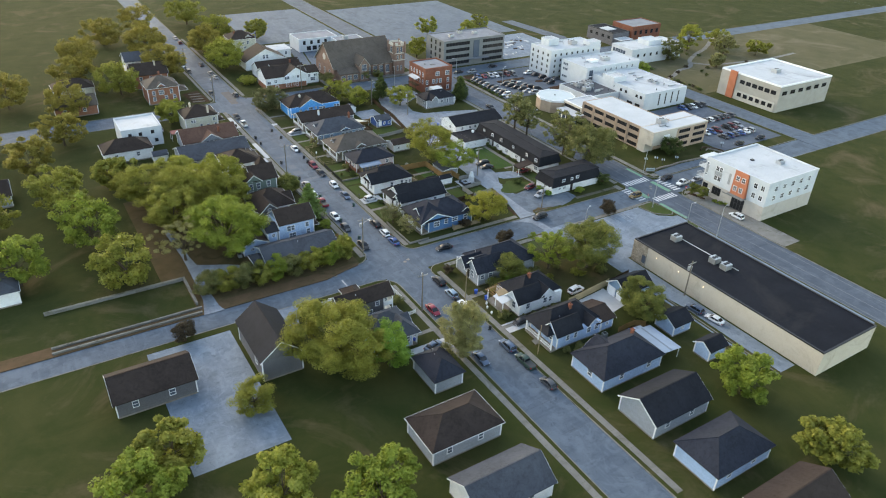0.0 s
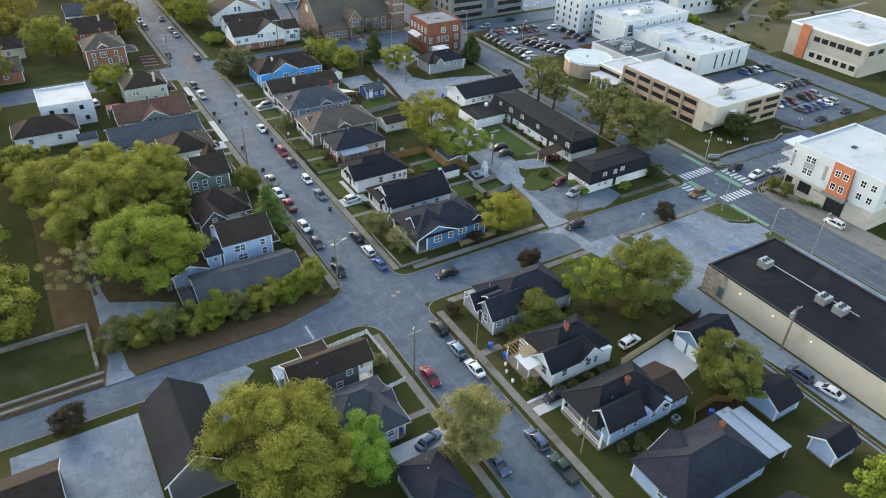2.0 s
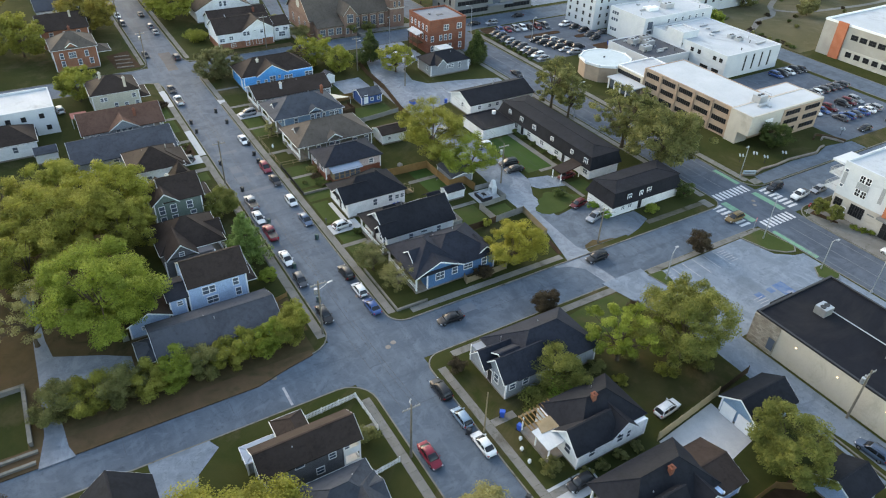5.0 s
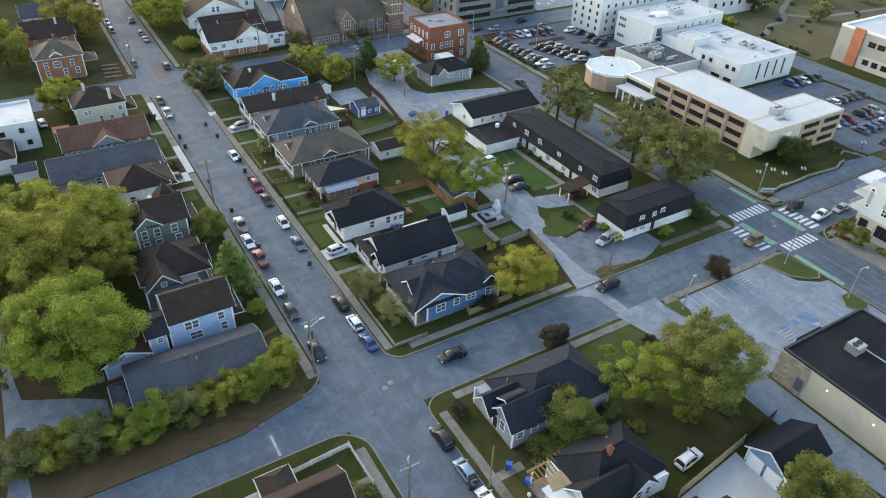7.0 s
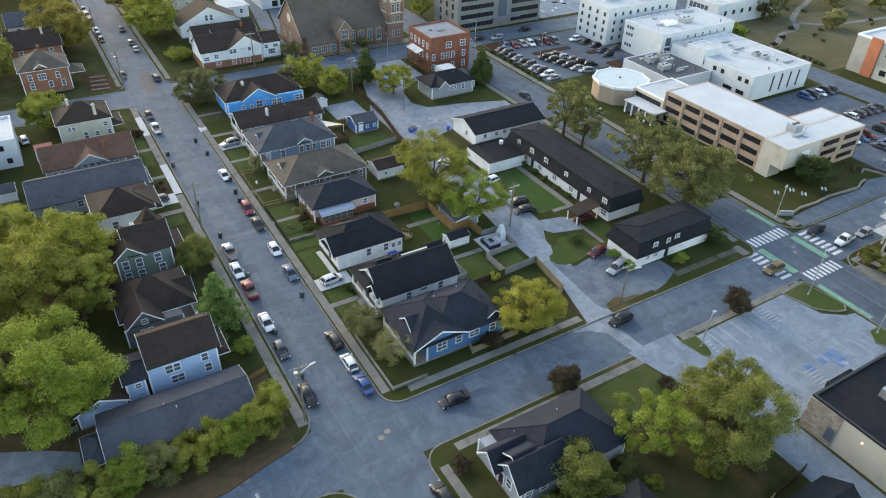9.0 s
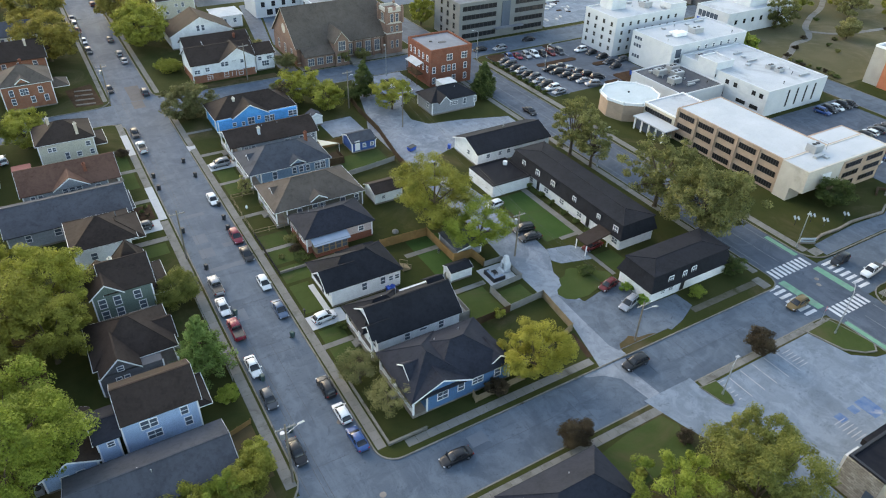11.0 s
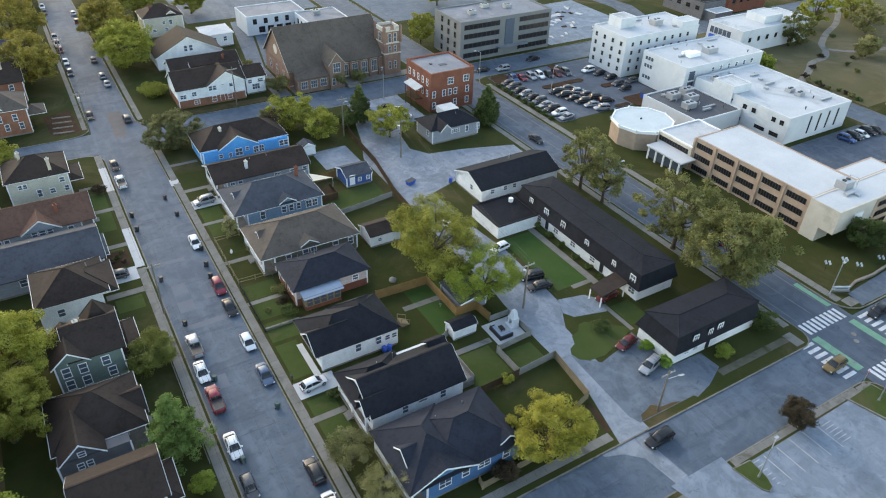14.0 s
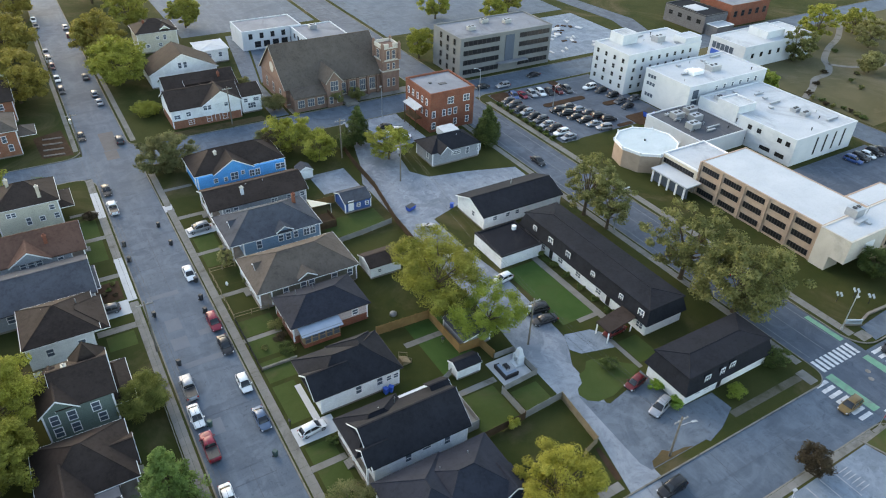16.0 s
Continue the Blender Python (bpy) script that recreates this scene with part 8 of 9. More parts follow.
def car_meshes(kind):
    """Body, glasshouse, roof and pillars of a car that points along +y."""
    w = {"sedan": 0.92, "suv": 0.96, "pickup": 0.99, "hatch": 0.9}[kind]
    half = {"sedan": 2.4, "suv": 2.35, "pickup": 2.85, "hatch": 2.1}[kind]
    belt = {"sedan": 0.94, "suv": 1.1, "pickup": 1.16, "hatch": 0.98}[kind]
    top = {"sedan": 1.46, "suv": 1.74, "pickup": 1.88, "hatch": 1.54}[kind]
    nose = belt - (0.2 if kind != "pickup" else 0.06)
    tail = belt + (0.04 if kind == "sedan" else 0.0)
    lo = 0.24
    body = loft([section(-half, w * 0.62, lo + 0.16, tail - 0.22), section(-half + 0.09, w * 0.84, lo + 0.06, tail - 0.08), section(-half + 0.3, w * 0.95, lo, tail), section(-half * 0.6, w, lo - 0.03, tail + 0.01), section(-half * 0.2, w, lo - 0.04, belt),
                 section(half * 0.3, w, lo - 0.03, belt - 0.01), section(half * 0.5, w * 0.99, lo - 0.02, (belt + nose) / 2), section(half * 0.76, w * 0.96, lo, nose), section(half - 0.3, w * 0.9, lo + 0.02, nose - 0.07), section(half - 0.09, w * 0.74, lo + 0.06, nose - 0.17), section(half, w * 0.54, lo + 0.16, nose - 0.3)])
    c0, r0, r1, c1 = {"sedan": (-1.85, -0.95, 0.3, 1.25), "suv": (-2.22, -1.75, 0.25, 1.2), "pickup": (-0.62, -0.4, 0.8, 1.5), "hatch": (-1.98, -1.35, 0.3, 1.2)}[kind]
    wi, base, m = w - 0.07, belt - 0.1, (r0 + r1) / 2
    glass = loft([canopy(c0, wi * 0.9, base, base + 0.1), canopy((c0 + r0) / 2, wi * 0.97, base, (belt + top) / 2 + 0.05), canopy(r0, wi, base, top - 0.05), canopy(m, wi, base, top), canopy(r1, wi, base, top - 0.04), canopy((r1 + c1) / 2, wi * 0.97, base, (belt + top) / 2 + 0.04), canopy(c1, wi * 0.92, base, base + 0.08)])

    def skin(y, hw, z):
        half_w = [(0.83, -0.14), (0.74, 0.0), (0.3, 0.045)]
        low = [(0.3, 0.0), (0.7, -0.06), (0.8, -0.15)]
        return [(hw * u, y, z + v) for u, v in half_w] + [(-hw * u, y, z + v) for u, v in reversed(half_w)] + [(-hw * u, y, z + v) for u, v in reversed(low)] + [(hw * u, y, z + v) for u, v in low]
    rf = loft([skin(r0 - 0.16, wi * 0.98, top - 0.12), skin(r0, wi, top - 0.04), skin(m, wi, top + 0.01), skin(r1, wi, top - 0.03), skin(r1 + 0.14, wi * 0.98, top - 0.1)])
    pil = []
    for sx in (-1, 1):
        for a, bq, hi in ((c0, r0, 0.12), (c1, r1, 0.1), (m - 0.1, m - 0.05, 0.06)):
            pil.append(Shape().tube((sx * wi * 0.97, a, belt - 0.06), (sx * wi * 0.8, bq, top - hi), 0.06, 0.05, 5))
    bed = None
    if kind == "pickup":
        bed = Shape().box(-w + 0.16, -half + 0.16, belt - 0.3, w - 0.16, -0.7, belt + 0.016)
    return dict(w=w, half=half, belt=belt, nose=nose, tail=tail, body=body, glass=glass, roof=rf, pillars=pil, bed=bed, top=top)


WHEEL_TYRE = Shape().tube((-0.11, 0, 0), (0.11, 0, 0), 0.34, 0.34, 16).mesh("tyre", RUBBER)
WHEEL_RIM = Shape().tube((-0.118, 0, 0), (0.118, 0, 0), 0.21, 0.21, 10).mesh("rim", ALLOY)


def car(kind, colour, label, x, y, heading, group="parked cars", z=0.0, near=True):
    """heading: 0 points north, 90 west."""
    key = (kind, colour)
    if key not in CAR_MESH:
        d, p = car_meshes(kind), PAINT_MATS[colour]
        d = dict(d, body=d["body"].mesh("body", p), roof=d["roof"].mesh("roof", p), pillars=[s.mesh("pillar", p) for s in d["pillars"]], glass=d["glass"].mesh("glasshouse", CAR_GLASS))
        w, h = d["w"], d["half"]
        d["head"] = [Shape().box(sx * w * 0.72 - 0.17, h - 0.34, d["nose"] - 0.32, sx * w * 0.72 + 0.13, h - 0.09, d["nose"] - 0.17).mesh("headlight", LAMP_CLEAR) for sx in (-1, 1)]
        d["rear"] = [Shape().box(sx * w * 0.76 - 0.14, -h + 0.03, d["tail"] - 0.34, sx * w * 0.76 + 0.11, -h + 0.26, d["tail"] - 0.14).mesh("tail_light", LAMP_RED) for sx in (-1, 1)]
        d["bump"] = [Shape().box(-w * 0.58, s * (h - 0.02) - 0.06, 0.34, w * 0.58, s * (h - 0.02) + 0.04, 0.52).mesh("bumper", BIN_BLACK) for s in (-1, 1)]
        d["mir"] = [Shape().box(sx * (w + 0.09) - 0.1, 0.92 if kind != "pickup" else 1.2, d["belt"] - 0.02, sx * (w + 0.09) + 0.1, 1.06 if kind != "pickup" else 1.34, d["belt"] + 0.13).mesh("wing_mirror", p) for sx in (-1, 1)]
        d["bedm"] = d["bed"].mesh("load_bed", BIN_BLACK) if d["bed"] else None
        d["rack"] = [Shape().tube((sx * (w - 0.34), -1.6, d["top"] + 0.09), (sx * (w - 0.34), 0.2, d["top"] + 0.09), 0.03, 0.03, 5).mesh("roof_rail", DARK_METAL) for sx in (-1, 1)] if kind == "suv" else []
        CAR_MESH[key] = d
    d = CAR_MESH[key]
    ob = thing({"pickup": "pickup_truck", "suv": "suv"}.get(kind, "car"), label, "car", x, y, z, heading, group)
    ob.matrix_basis = ob.matrix_basis @ Matrix.Diagonal((0.86, 0.9, 0.88, 1))
    part("body", d["body"], None, ob, smooth=True)
    part("glasshouse", d["glass"], None, ob, smooth=True)
    part("roof", d["roof"], None, ob, smooth=True)
    for m in d["pillars"]:
        part("pillar", m, None, ob)
    for nm in ("head", "rear", "bump", "mir", "rack") if near else ("head", "rear"):
        for m in d[nm]:
            part(m.name.split(".")[0], m, None, ob)
    if d["bedm"]:
        part("load_bed", d["bedm"], None, ob)
    for sx in (-1, 1):
        for sy in (-0.63, 0.62):
            t = part("wheel", WHEEL_TYRE, None, ob)
            t.location = (sx * (d["w"] - 0.12), sy * d["half"] + 0.02, 0.34)
            part("rim", WHEEL_RIM, None, t)
    return ob


LOTZ = LAWN + 0.02
for kind, col, x, y, hd, z in [
        # west kerb of the long street, then the east kerb
        ("sedan", "black", -6.4, 10.4, 180, 0), ("hatch", "grey", -6.5, 20.2, 180, 0), ("sedan", "white", -6.4, 26.9, 180, 0), ("pickup", "red", -6.2, 35.5, 0, 0), ("sedan", "white", -6.4, 41.4, 180, 0), ("pickup", "silver", -5.9, 47.0, 0, 0), ("pickup", "white", -6.4, 101.0, 0, 0), ("sedan", "black", -6.3, 108.8, 180, 0),
        ("sedan", "blue", 0.9, 8.6, 0, 0), ("hatch", "white", 0.9, 13.3, 0, 0), ("suv", "black", 0.9, 18.5, 0, 0), ("sedan", "steel_blue", 1.0, 36.8, 180, 0), ("hatch", "white", 1.0, 44.2, 180, 0), ("sedan", "black", 1.0, 53.2, 180, 0), ("suv", "red", 1.0, 59.0, 180, 0), ("sedan", "white", 0.9, 73.4, 180, 0),
        ("suv", "black", 1.4, -11.8, 0, 0), ("hatch", "pale_blue", 1.3, -17.4, 0, 0), ("sedan", "white", 1.4, -22.4, 0, 0), ("suv", "steel_blue", 1.3, -38.0, 0, 0), ("pickup", "green", 1.4, -43.6, 0, 0), ("sedan", "red", -5.4, -20.6, 180, 0), ("hatch", "grey", 1.4, -50.5, 0, 0), ("sedan", "steel_blue", -5.5, -38.6, 180, 0),
        # driveways and yards
        ("hatch", "white", 6.2, 31.8, -84, LOTZ), ("suv", "silver", 6.0, 86.2, 95, LOTZ), ("hatch", "grey", -12.6, 69.6, 88, LOTZ), ("sedan", "steel_blue", -11.6, -31.0, -72, LOTZ), ("hatch", "black", 8.4, -33.0, 90, LOTZ), ("suv", "white", 26.2, -29.7, -84, LAWN + 0.01),
        ("hatch", "dark_red", 49.6, 17.0, 100, LOTZ), ("suv", "silver", 49.3, 11.8, 105, LOTZ), ("suv", "black", 47.0, 37.0, 80, LOTZ), ("sedan", "black", 46.6, 34.3, 82, LOTZ), ("hatch", "white", 47.0, 46.4, 96, LOTZ), ("sedan", "dark_red", 54.6, 26.9, 95, LOTZ), ("hatch", "white", 42.8, 57, 20, LOTZ), ("sedan", "silver", 44.0, 66, 30, LOTZ),
        ("suv", "steel_blue", 44.1, -47.8, 4, LOTZ), ("sedan", "white", 44.9, -52.4, 8, LOTZ), ("suv", "white", -32.2, 107.6, 10, LOTZ),
        # on the cross street and the main road
        ("suv", "black", 41.0, 1.6, 92, 0.004), ("sedan", "black", 10.2, 0.2, 88, 0.004), ("suv", "bronze", 73.2, -1.2, 92, 0.004), ("suv", "black", 90.4, 3.0, 95, 0.02), ("pickup", "white", 92.4, -1.6, 96, 0.01), ("sedan", "silver", 98.0, -1.9, 93, 0.01), ("sedan", "black", 79.0, 78.4, 180, 0.01), ("sedan", "black", 83.4, 30.0, 0, 0.01),
        ("suv", "white", 89.0, -23.4, 0, 0.02), ("sedan", "black", 91.8, 120.2, 90, 0.02), ("suv", "silver", 97.5, 118.4, 90, 0.02), ("sedan", "black", 110, 121.2, 90, 0.02),
        ("hatch", "black", 56.4, 109.4, 60, LOTZ), ("suv", "white", 57.6, 106.2, 62, LOTZ), ("sedan", "white", 57.6, 102.8, 64, LOTZ)]:
    desc = {"pickup": "pickup truck", "suv": "estate car", "sedan": "saloon car", "hatch": "hatchback car"}[kind]
    where = "parked beside the kerb" if z < 0.001 else ("standing on a yard or driveway" if z >= LAWN else "on the open roadway")
    car(kind, col, "%s %s %s" % (col.replace("_", " "), desc, where), x, y, hd, z=z)
rnd = random.Random(7)
mixs = ["white", "silver", "grey", "black", "black", "black", "grey", "white", "grey", "steel_blue", "silver", "red", "blue", "dark_red"]
for x, y, hd in [(-7.0, 136.5, 180), (-7.4, 166.9, 180), (-7.4, 176, 180), (-7.5, 186, 180), (-7.6, 192, 180), (-7.6, 199, 180), (-7.6, 226, 180), (-7.6, 233, 180), (0.2, 131, 0), (-0.2, 155.2, 0), (-0.4, 161.2, 0), (-0.6, 174.4, 0), (0.2, 212, 0), (0.3, 221, 0)]:
    col = rnd.choice(mixs)
    car(rnd.choice(["sedan", "suv", "hatch"]), col, "%s car parked along the far street" % col.replace("_", " "), x, y, hd)
lot = [(92.9 - 0.04 * i, 84.6 + 2.7 * i, 92, i) for i in range(10)] + [(95.8 + 2.6 * i, 110.8 - 0.48 * i, 172, i) for i in range(7)] + [(100.2 + 0.3 * 2.7 * i, 98.2 - 2.7 * i, 75, i) for i in range(6)] + [(105.0 + 0.35 * 2.7 * i, 98.6 - 2.7 * i, -105, i) for i in range(5)]
lot += [(118.3, 106.6, 96, 1), (119.6, 103.2, 94, 2), (120.4, 99.4, 92, 0), (119.0, 95.2, 96, 0), (118.4, 91.8, 94, 1), (124.0, 95.0, 92, 1)]
lot += [(144.2 + 2.8 * i, 44.4, 185, i) for i in range(5)] + [(141.0 + 2.8 * i, 31.6, 4, i) for i in range(6)] + [(131.8 + 2.8 * i, 23.0, 184, i) for i in range(7) if i != 3] + [(134.6 + 2.8 * i, 17.8, 2, i) for i in range(6)] + [(134.4, 11.2, 88, 0), (145.4, 11.2, 92, 1)]
for x, y, hd, i in lot:
    col = rnd.choice(mixs)
    car(rnd.choice(["sedan", "suv", "hatch", "suv"]), col, "%s car in a car park bay" % col.replace("_", " "), x + rnd.uniform(-0.15, 0.15), y + rnd.uniform(-0.1, 0.1), hd + rnd.uniform(-3, 3), "cars in the car park", LAWN + 0.015, near=False)


# ---- fences
def fence(label, pts, h, material, post_every=2.4, name="fence", picket=False, rails=False):
    """Posts, and a panel of boards between each two."""
    ob = thing(name, label, "fence", 0, 0, LAWN)
    panels = {}
    for (ax, ay), (bx, by) in zip(pts, pts[1:]):
        n = max(1, round(math.hypot(bx - ax, by - ay) / post_every))
        ln = math.hypot(bx - ax, by - ay) / n
        ang = math.degrees(math.atan2(by - ay, bx - ax))
        key = round(ln, 2)
        if key not in panels:
            s = Shape()
            m = 0 if rails else max(3, int(ln / (0.2 if picket else 0.16)))
            for k in range(m):
                u0, u1 = ln * k / m, ln * (k + (0.55 if picket else 0.93)) / m
                s.box(u0, -0.012, 0.06, u1, 0.012, h - (0.03 if k % 2 else 0.0))
            for z in ((0.3, h - 0.12) if rails else (0.3, h - 0.3)):
                s.box(0, 0.014, z, ln, 0.05, z + 0.09)
            panels[key] = s.mesh("panel", material)
        for i in range(n):
            p = tagged(part("panel", panels[key], material, ob), kind="stuff")
            p.matrix_basis = pose(ax + (bx - ax) * i / n, ay + (by - ay) * i / n, 0, 0, 0, ang)
            q = part("post", Shape().box(-0.06, -0.06, -0.05, 0.06, 0.06, h + 0.06), material, ob)
            q.location = (ax + (bx - ax) * i / n, ay + (by - ay) * i / n, 0)
    q = part("post", Shape().box(-0.06, -0.06, -0.05, 0.06, 0.06, h + 0.06), material, ob)
    q.location = (*pts[-1], 0)
    return ob


fence("tall new cedar fence round a back yard", [(21.8, 44.4), (30.8, 44.0), (30.9, 34.9), (34.4, 34.7), (34.7, 31.3)], 1.8, WOOD_NEW)
fence("weathered grey picket fence round the patio", [(34.7, 31.3), (38.2, 31.2), (38.3, 25.6), (32.4, 25.2)], 1.2, WOOD_GREY)
fence("grey board fence behind the white house", [(23.4, 29.9), (27.4, 31.6)], 1.4, WOOD_GREY)
fence("grey wooden fence between two back yards", [(31.8, 25.0), (31.9, 19.7), (38.4, 20.1)], 1.5, WOOD_GREY)
fence("brown board fence along the alley", [(38.5, 20.0), (37.6, 11.6), (34.8, 10.8)], 1.5, WOOD_PALE)
fence("brown wooden fence behind the corner house", [(24.2, 19.4), (31.8, 19.6)], 1.5, WOOD_BROWN)
fence("pale board fence along the corner garden", [(17.2, 6.6), (17.4, 7.6)], 1.4, WOOD_PALE)
fence("pale new board fence along the side street", [(17.4, 6.6), (25.4, 6.9), (28.6, 10.6)], 1.3, WOOD_PALE)
fence("brown board fence along the alley", [(38.6, 58), (39.4, 71.6), (41.6, 85.0), (42.2, 96.6), (43.6, 108.5)], 1.6, WOOD_BROWN)
fence("orange-brown fence behind the steel blue house", [(25.6, 83.6), (32.0, 83.8)], 1.7, WOOD_NEW)
fence("weathered rail fence between two yards", [(26.2, 70.0), (32.0, 70.6), (38.6, 71.6)], 1.2, WOOD_GREY)
fence("white picket fence round the corner yard", [(-16.8, -7.6), (-9.3, -7.2), (-9.1, -13.6)], 1.0, WHITE, picket=True)
fence("white picket fence between two front yards", [(-9.0, -19.4), (-14.0, -19.9)], 1.0, WHITE, picket=True)
fence("pale new board fence beside the garage yard", [(21.4, -32.8), (28.0, -32.0), (34.4, -31.2)], 1.8, surf("new_pine", (0.5, 0.37, 0.21), (0.56, 0.42, 0.25), 1.2, 9, 0.85, 0.15, 0.006))
fence("brown board fence behind the garage", [(34.6, -31.2), (41.6, -30.3)], 1.5, WOOD_BROWN)
fence("orange fence before the pale blue house", [(-13.4, 16.6), (-9.8, 17.6)], 0.9, WOOD_NEW)
fence("dark wire-and-post fence along the pavement", [(-9.6, 26.0), (-9.6, 46.0)], 0.9, WOOD_GREY, picket=True)
fence("pale rail fence round a front yard", [(8.4, 72.2), (4.05, 72.2), (4.05, 65.4)], 1.0, WOOD_PALE, rails=True)
fence("pale rail fence between two front yards", [(4.05, 63.8), (4.05, 58.6), (9.6, 58.4)], 1.0, WOOD_PALE, rails=True)
fence("low black metal fence along the pavement", [(4.0, 57.8), (4.0, 45.4)], 0.9, DARK_METAL, picket=True)
fence("brown curved fence beside the bungalow", [(22.4, -46.6), (24.2, -45.2), (28.6, -45.0), (30.6, -46.4)], 1.3, WOOD_NEW)
for lbl, x0, y0, x1, y1 in (("low grey concrete yard edging", 4.2, 45.6, 9.4, 45.8), ("low mossy stone edging of the corner garden", 3.9, 6.1, 4.1, 18.0), ("low mossy stone edging along the corner pavement", 3.9, 5.85, 9.4, 6.05), ("grey stone garden wall along the lane", -75, 15.6, -47.3, 16.0), ("grey stone garden wall by the lane", -47.7, 4.9, -47.3, 15.55), ("low concrete garden wall along the street", -75, 3.4, -46.9, 3.7), ("low concrete step wall along the street", -75, 1.7, -47.3, 2.0)):
    w = thing("garden_wall", lbl + " with a flat cap", "wall", 0, 0, LAWN)
    top = 0.35 if x0 > 0 or y0 < 4 else 0.7
    part("wall", Shape().box(x0, y0, -0.1, x1, y1, top), CONCRETE, w)
    part("coping", Shape().box(x0 - 0.05, y0 - 0.05, top, x1 + 0.05, y1 + 0.05, top + 0.1), KERB, w)


# ---- poles, lamps, wires, bins and yard things
def power_pole(x, y, h, lamp=None, label="tall wooden power pole with a crossarm", transformer=0, turn=0):
    ob = thing("power_pole", label, "pole", x, y, LAWN, turn)
    part("mast", Shape().tube((0, 0, -0.1), (0, 0, h), 0.17, 0.11, 10), POLE_WOOD, ob)
    part("crossarm", Shape().box(-1.2, -0.07, h - 0.7, 1.2, 0.07, h - 0.54), WOOD_GREY, ob)
    for u in (-1.05, -0.5, 0.5, 1.05):
        part("insulator", Shape().tube((u, 0, h - 0.54), (u, 0, h - 0.36), 0.05, 0.035, 6), STEEL, ob)
    for k in range(transformer):
        part("transformer", Shape().tube((0.34 * (k * 2 - 1), 0.3, h - 2.4), (0.34 * (k * 2 - 1), 0.3, h - 1.5), 0.27, 0.27, 12), STEEL, ob)
    if lamp:
        a = part("lamp_arm", Shape().tube((0, 0, h - 1.6), (lamp[0] * 0.9, lamp[1] * 0.9, h - 1.0), 0.045, 0.035, 6), STEEL, ob)
        part("lamp_head", Shape().hexa([(lamp[0] * 0.85 - 0.14, lamp[1] * 0.85 - 0.14, h - 1.04), (lamp[0] * 1.15 + 0.14, lamp[1] * 1.15 - 0.14, h - 1.04), (lamp[0] * 1.15 + 0.14, lamp[1] * 1.15 + 0.14, h - 1.04), (lamp[0] * 0.85 - 0.14, lamp[1] * 0.85 + 0.14, h - 1.04),
                                        (lamp[0] * 0.9 - 0.08, lamp[1] * 0.9 - 0.08, h - 0.9), (lamp[0] * 1.1 + 0.08, lamp[1] * 1.1 - 0.08, h - 0.9), (lamp[0] * 1.1 + 0.08, lamp[1] * 1.1 + 0.08, h - 0.9), (lamp[0] * 0.9 - 0.08, lamp[1] * 0.9 + 0.08, h - 0.9)]), STEEL, a)
    return ob


POLES = [(-8.2, 6.8, 10.0, (1.9, 0.3), 1), (-8.0, 57.0, 9.5, None, 0), (-7.4, -19.4, 9.5, (0.6, 1.4), 0), (41.2, 31.4, 9.0, None, 1), (44.6, 5.4, 7.4, (1.7, -0.7), 0), (41.2, 100.4, 9.5, (0.8, -0.6), 0), (25.2, 128.4, 9.5, None, 0), (47.8, 85.2, 9.0, None, 1), (-8.2, 128.6, 9.5, None, 1), (48.4 - 1.6, -42.6, 9.0, None, 2), (-8.3, 168, 9.5, None, 0)]
for x, y, h, lamp, tf in POLES:
    power_pole(x, y, h, lamp, transformer=tf)
p = thing("utility_post", "slim pale wooden service post", "pole", 3.0 - 0.3, -20.6, LAWN)
part("mast", Shape().tube((0, 0, -0.1), (0, 0, 7.4), 0.11, 0.08, 8), WOOD_PALE, p)
p = thing("utility_post", "slim pale wooden service post", "pole", 5.2, -42.6, LAWN)
part("mast", Shape().tube((0, 0, -0.1), (0, 0, 7.0), 0.11, 0.08, 8), WOOD_PALE, p)


def wire(a, b, sag=0.6):
    pts = [(a[0] + (b[0] - a[0]) * t, a[1] + (b[1] - a[1]) * t, a[2] + (b[2] - a[2]) * t - sag * 4 * t * (1 - t)) for t in [i / 10 for i in range(11)]]
    s = Shape().rope(pts, 0.016)
    ob = tagged(part("power_line", s, BIN_BLACK), "thin sagging power line between two poles", "cable", "power lines")
    return ob


for a, b in ((POLES[2], POLES[0]), (POLES[0], POLES[1]), (POLES[1], POLES[8]), (POLES[8], POLES[10]), (POLES[4], POLES[3]), (POLES[3], POLES[7]), (POLES[7], POLES[5])):
    for u in (-1.05, 1.05, 0.5):
        wire((a[0] + u, a[1], a[2] - 0.28), (b[0] + u, b[1], b[2] - 0.28))


def street_lamp(x, y, h, ax, ay, label="grey steel street lamp with a curved arm"):
    ob = thing("street_lamp", label, "lamp", x, y, LAWN)
    part("mast", Shape().tube((0, 0, -0.1), (0, 0, 0.5), 0.22, 0.14, 10).tube((0, 0, 0.5), (0, 0, h), 0.1, 0.07, 8), STEEL, ob)
    a = part("arm", Shape().tube((0, 0, h - 0.1), (ax * 0.5, ay * 0.5, h + 0.35), 0.05, 0.045, 6).tube((ax * 0.5, ay * 0.5, h + 0.35), (ax, ay, h + 0.4), 0.045, 0.04, 6), STEEL, ob)
    part("lamp_head", Shape().box(ax - 0.3, ay - 0.16, h + 0.3, ax + 0.3, ay + 0.16, h + 0.45), STEEL, a)


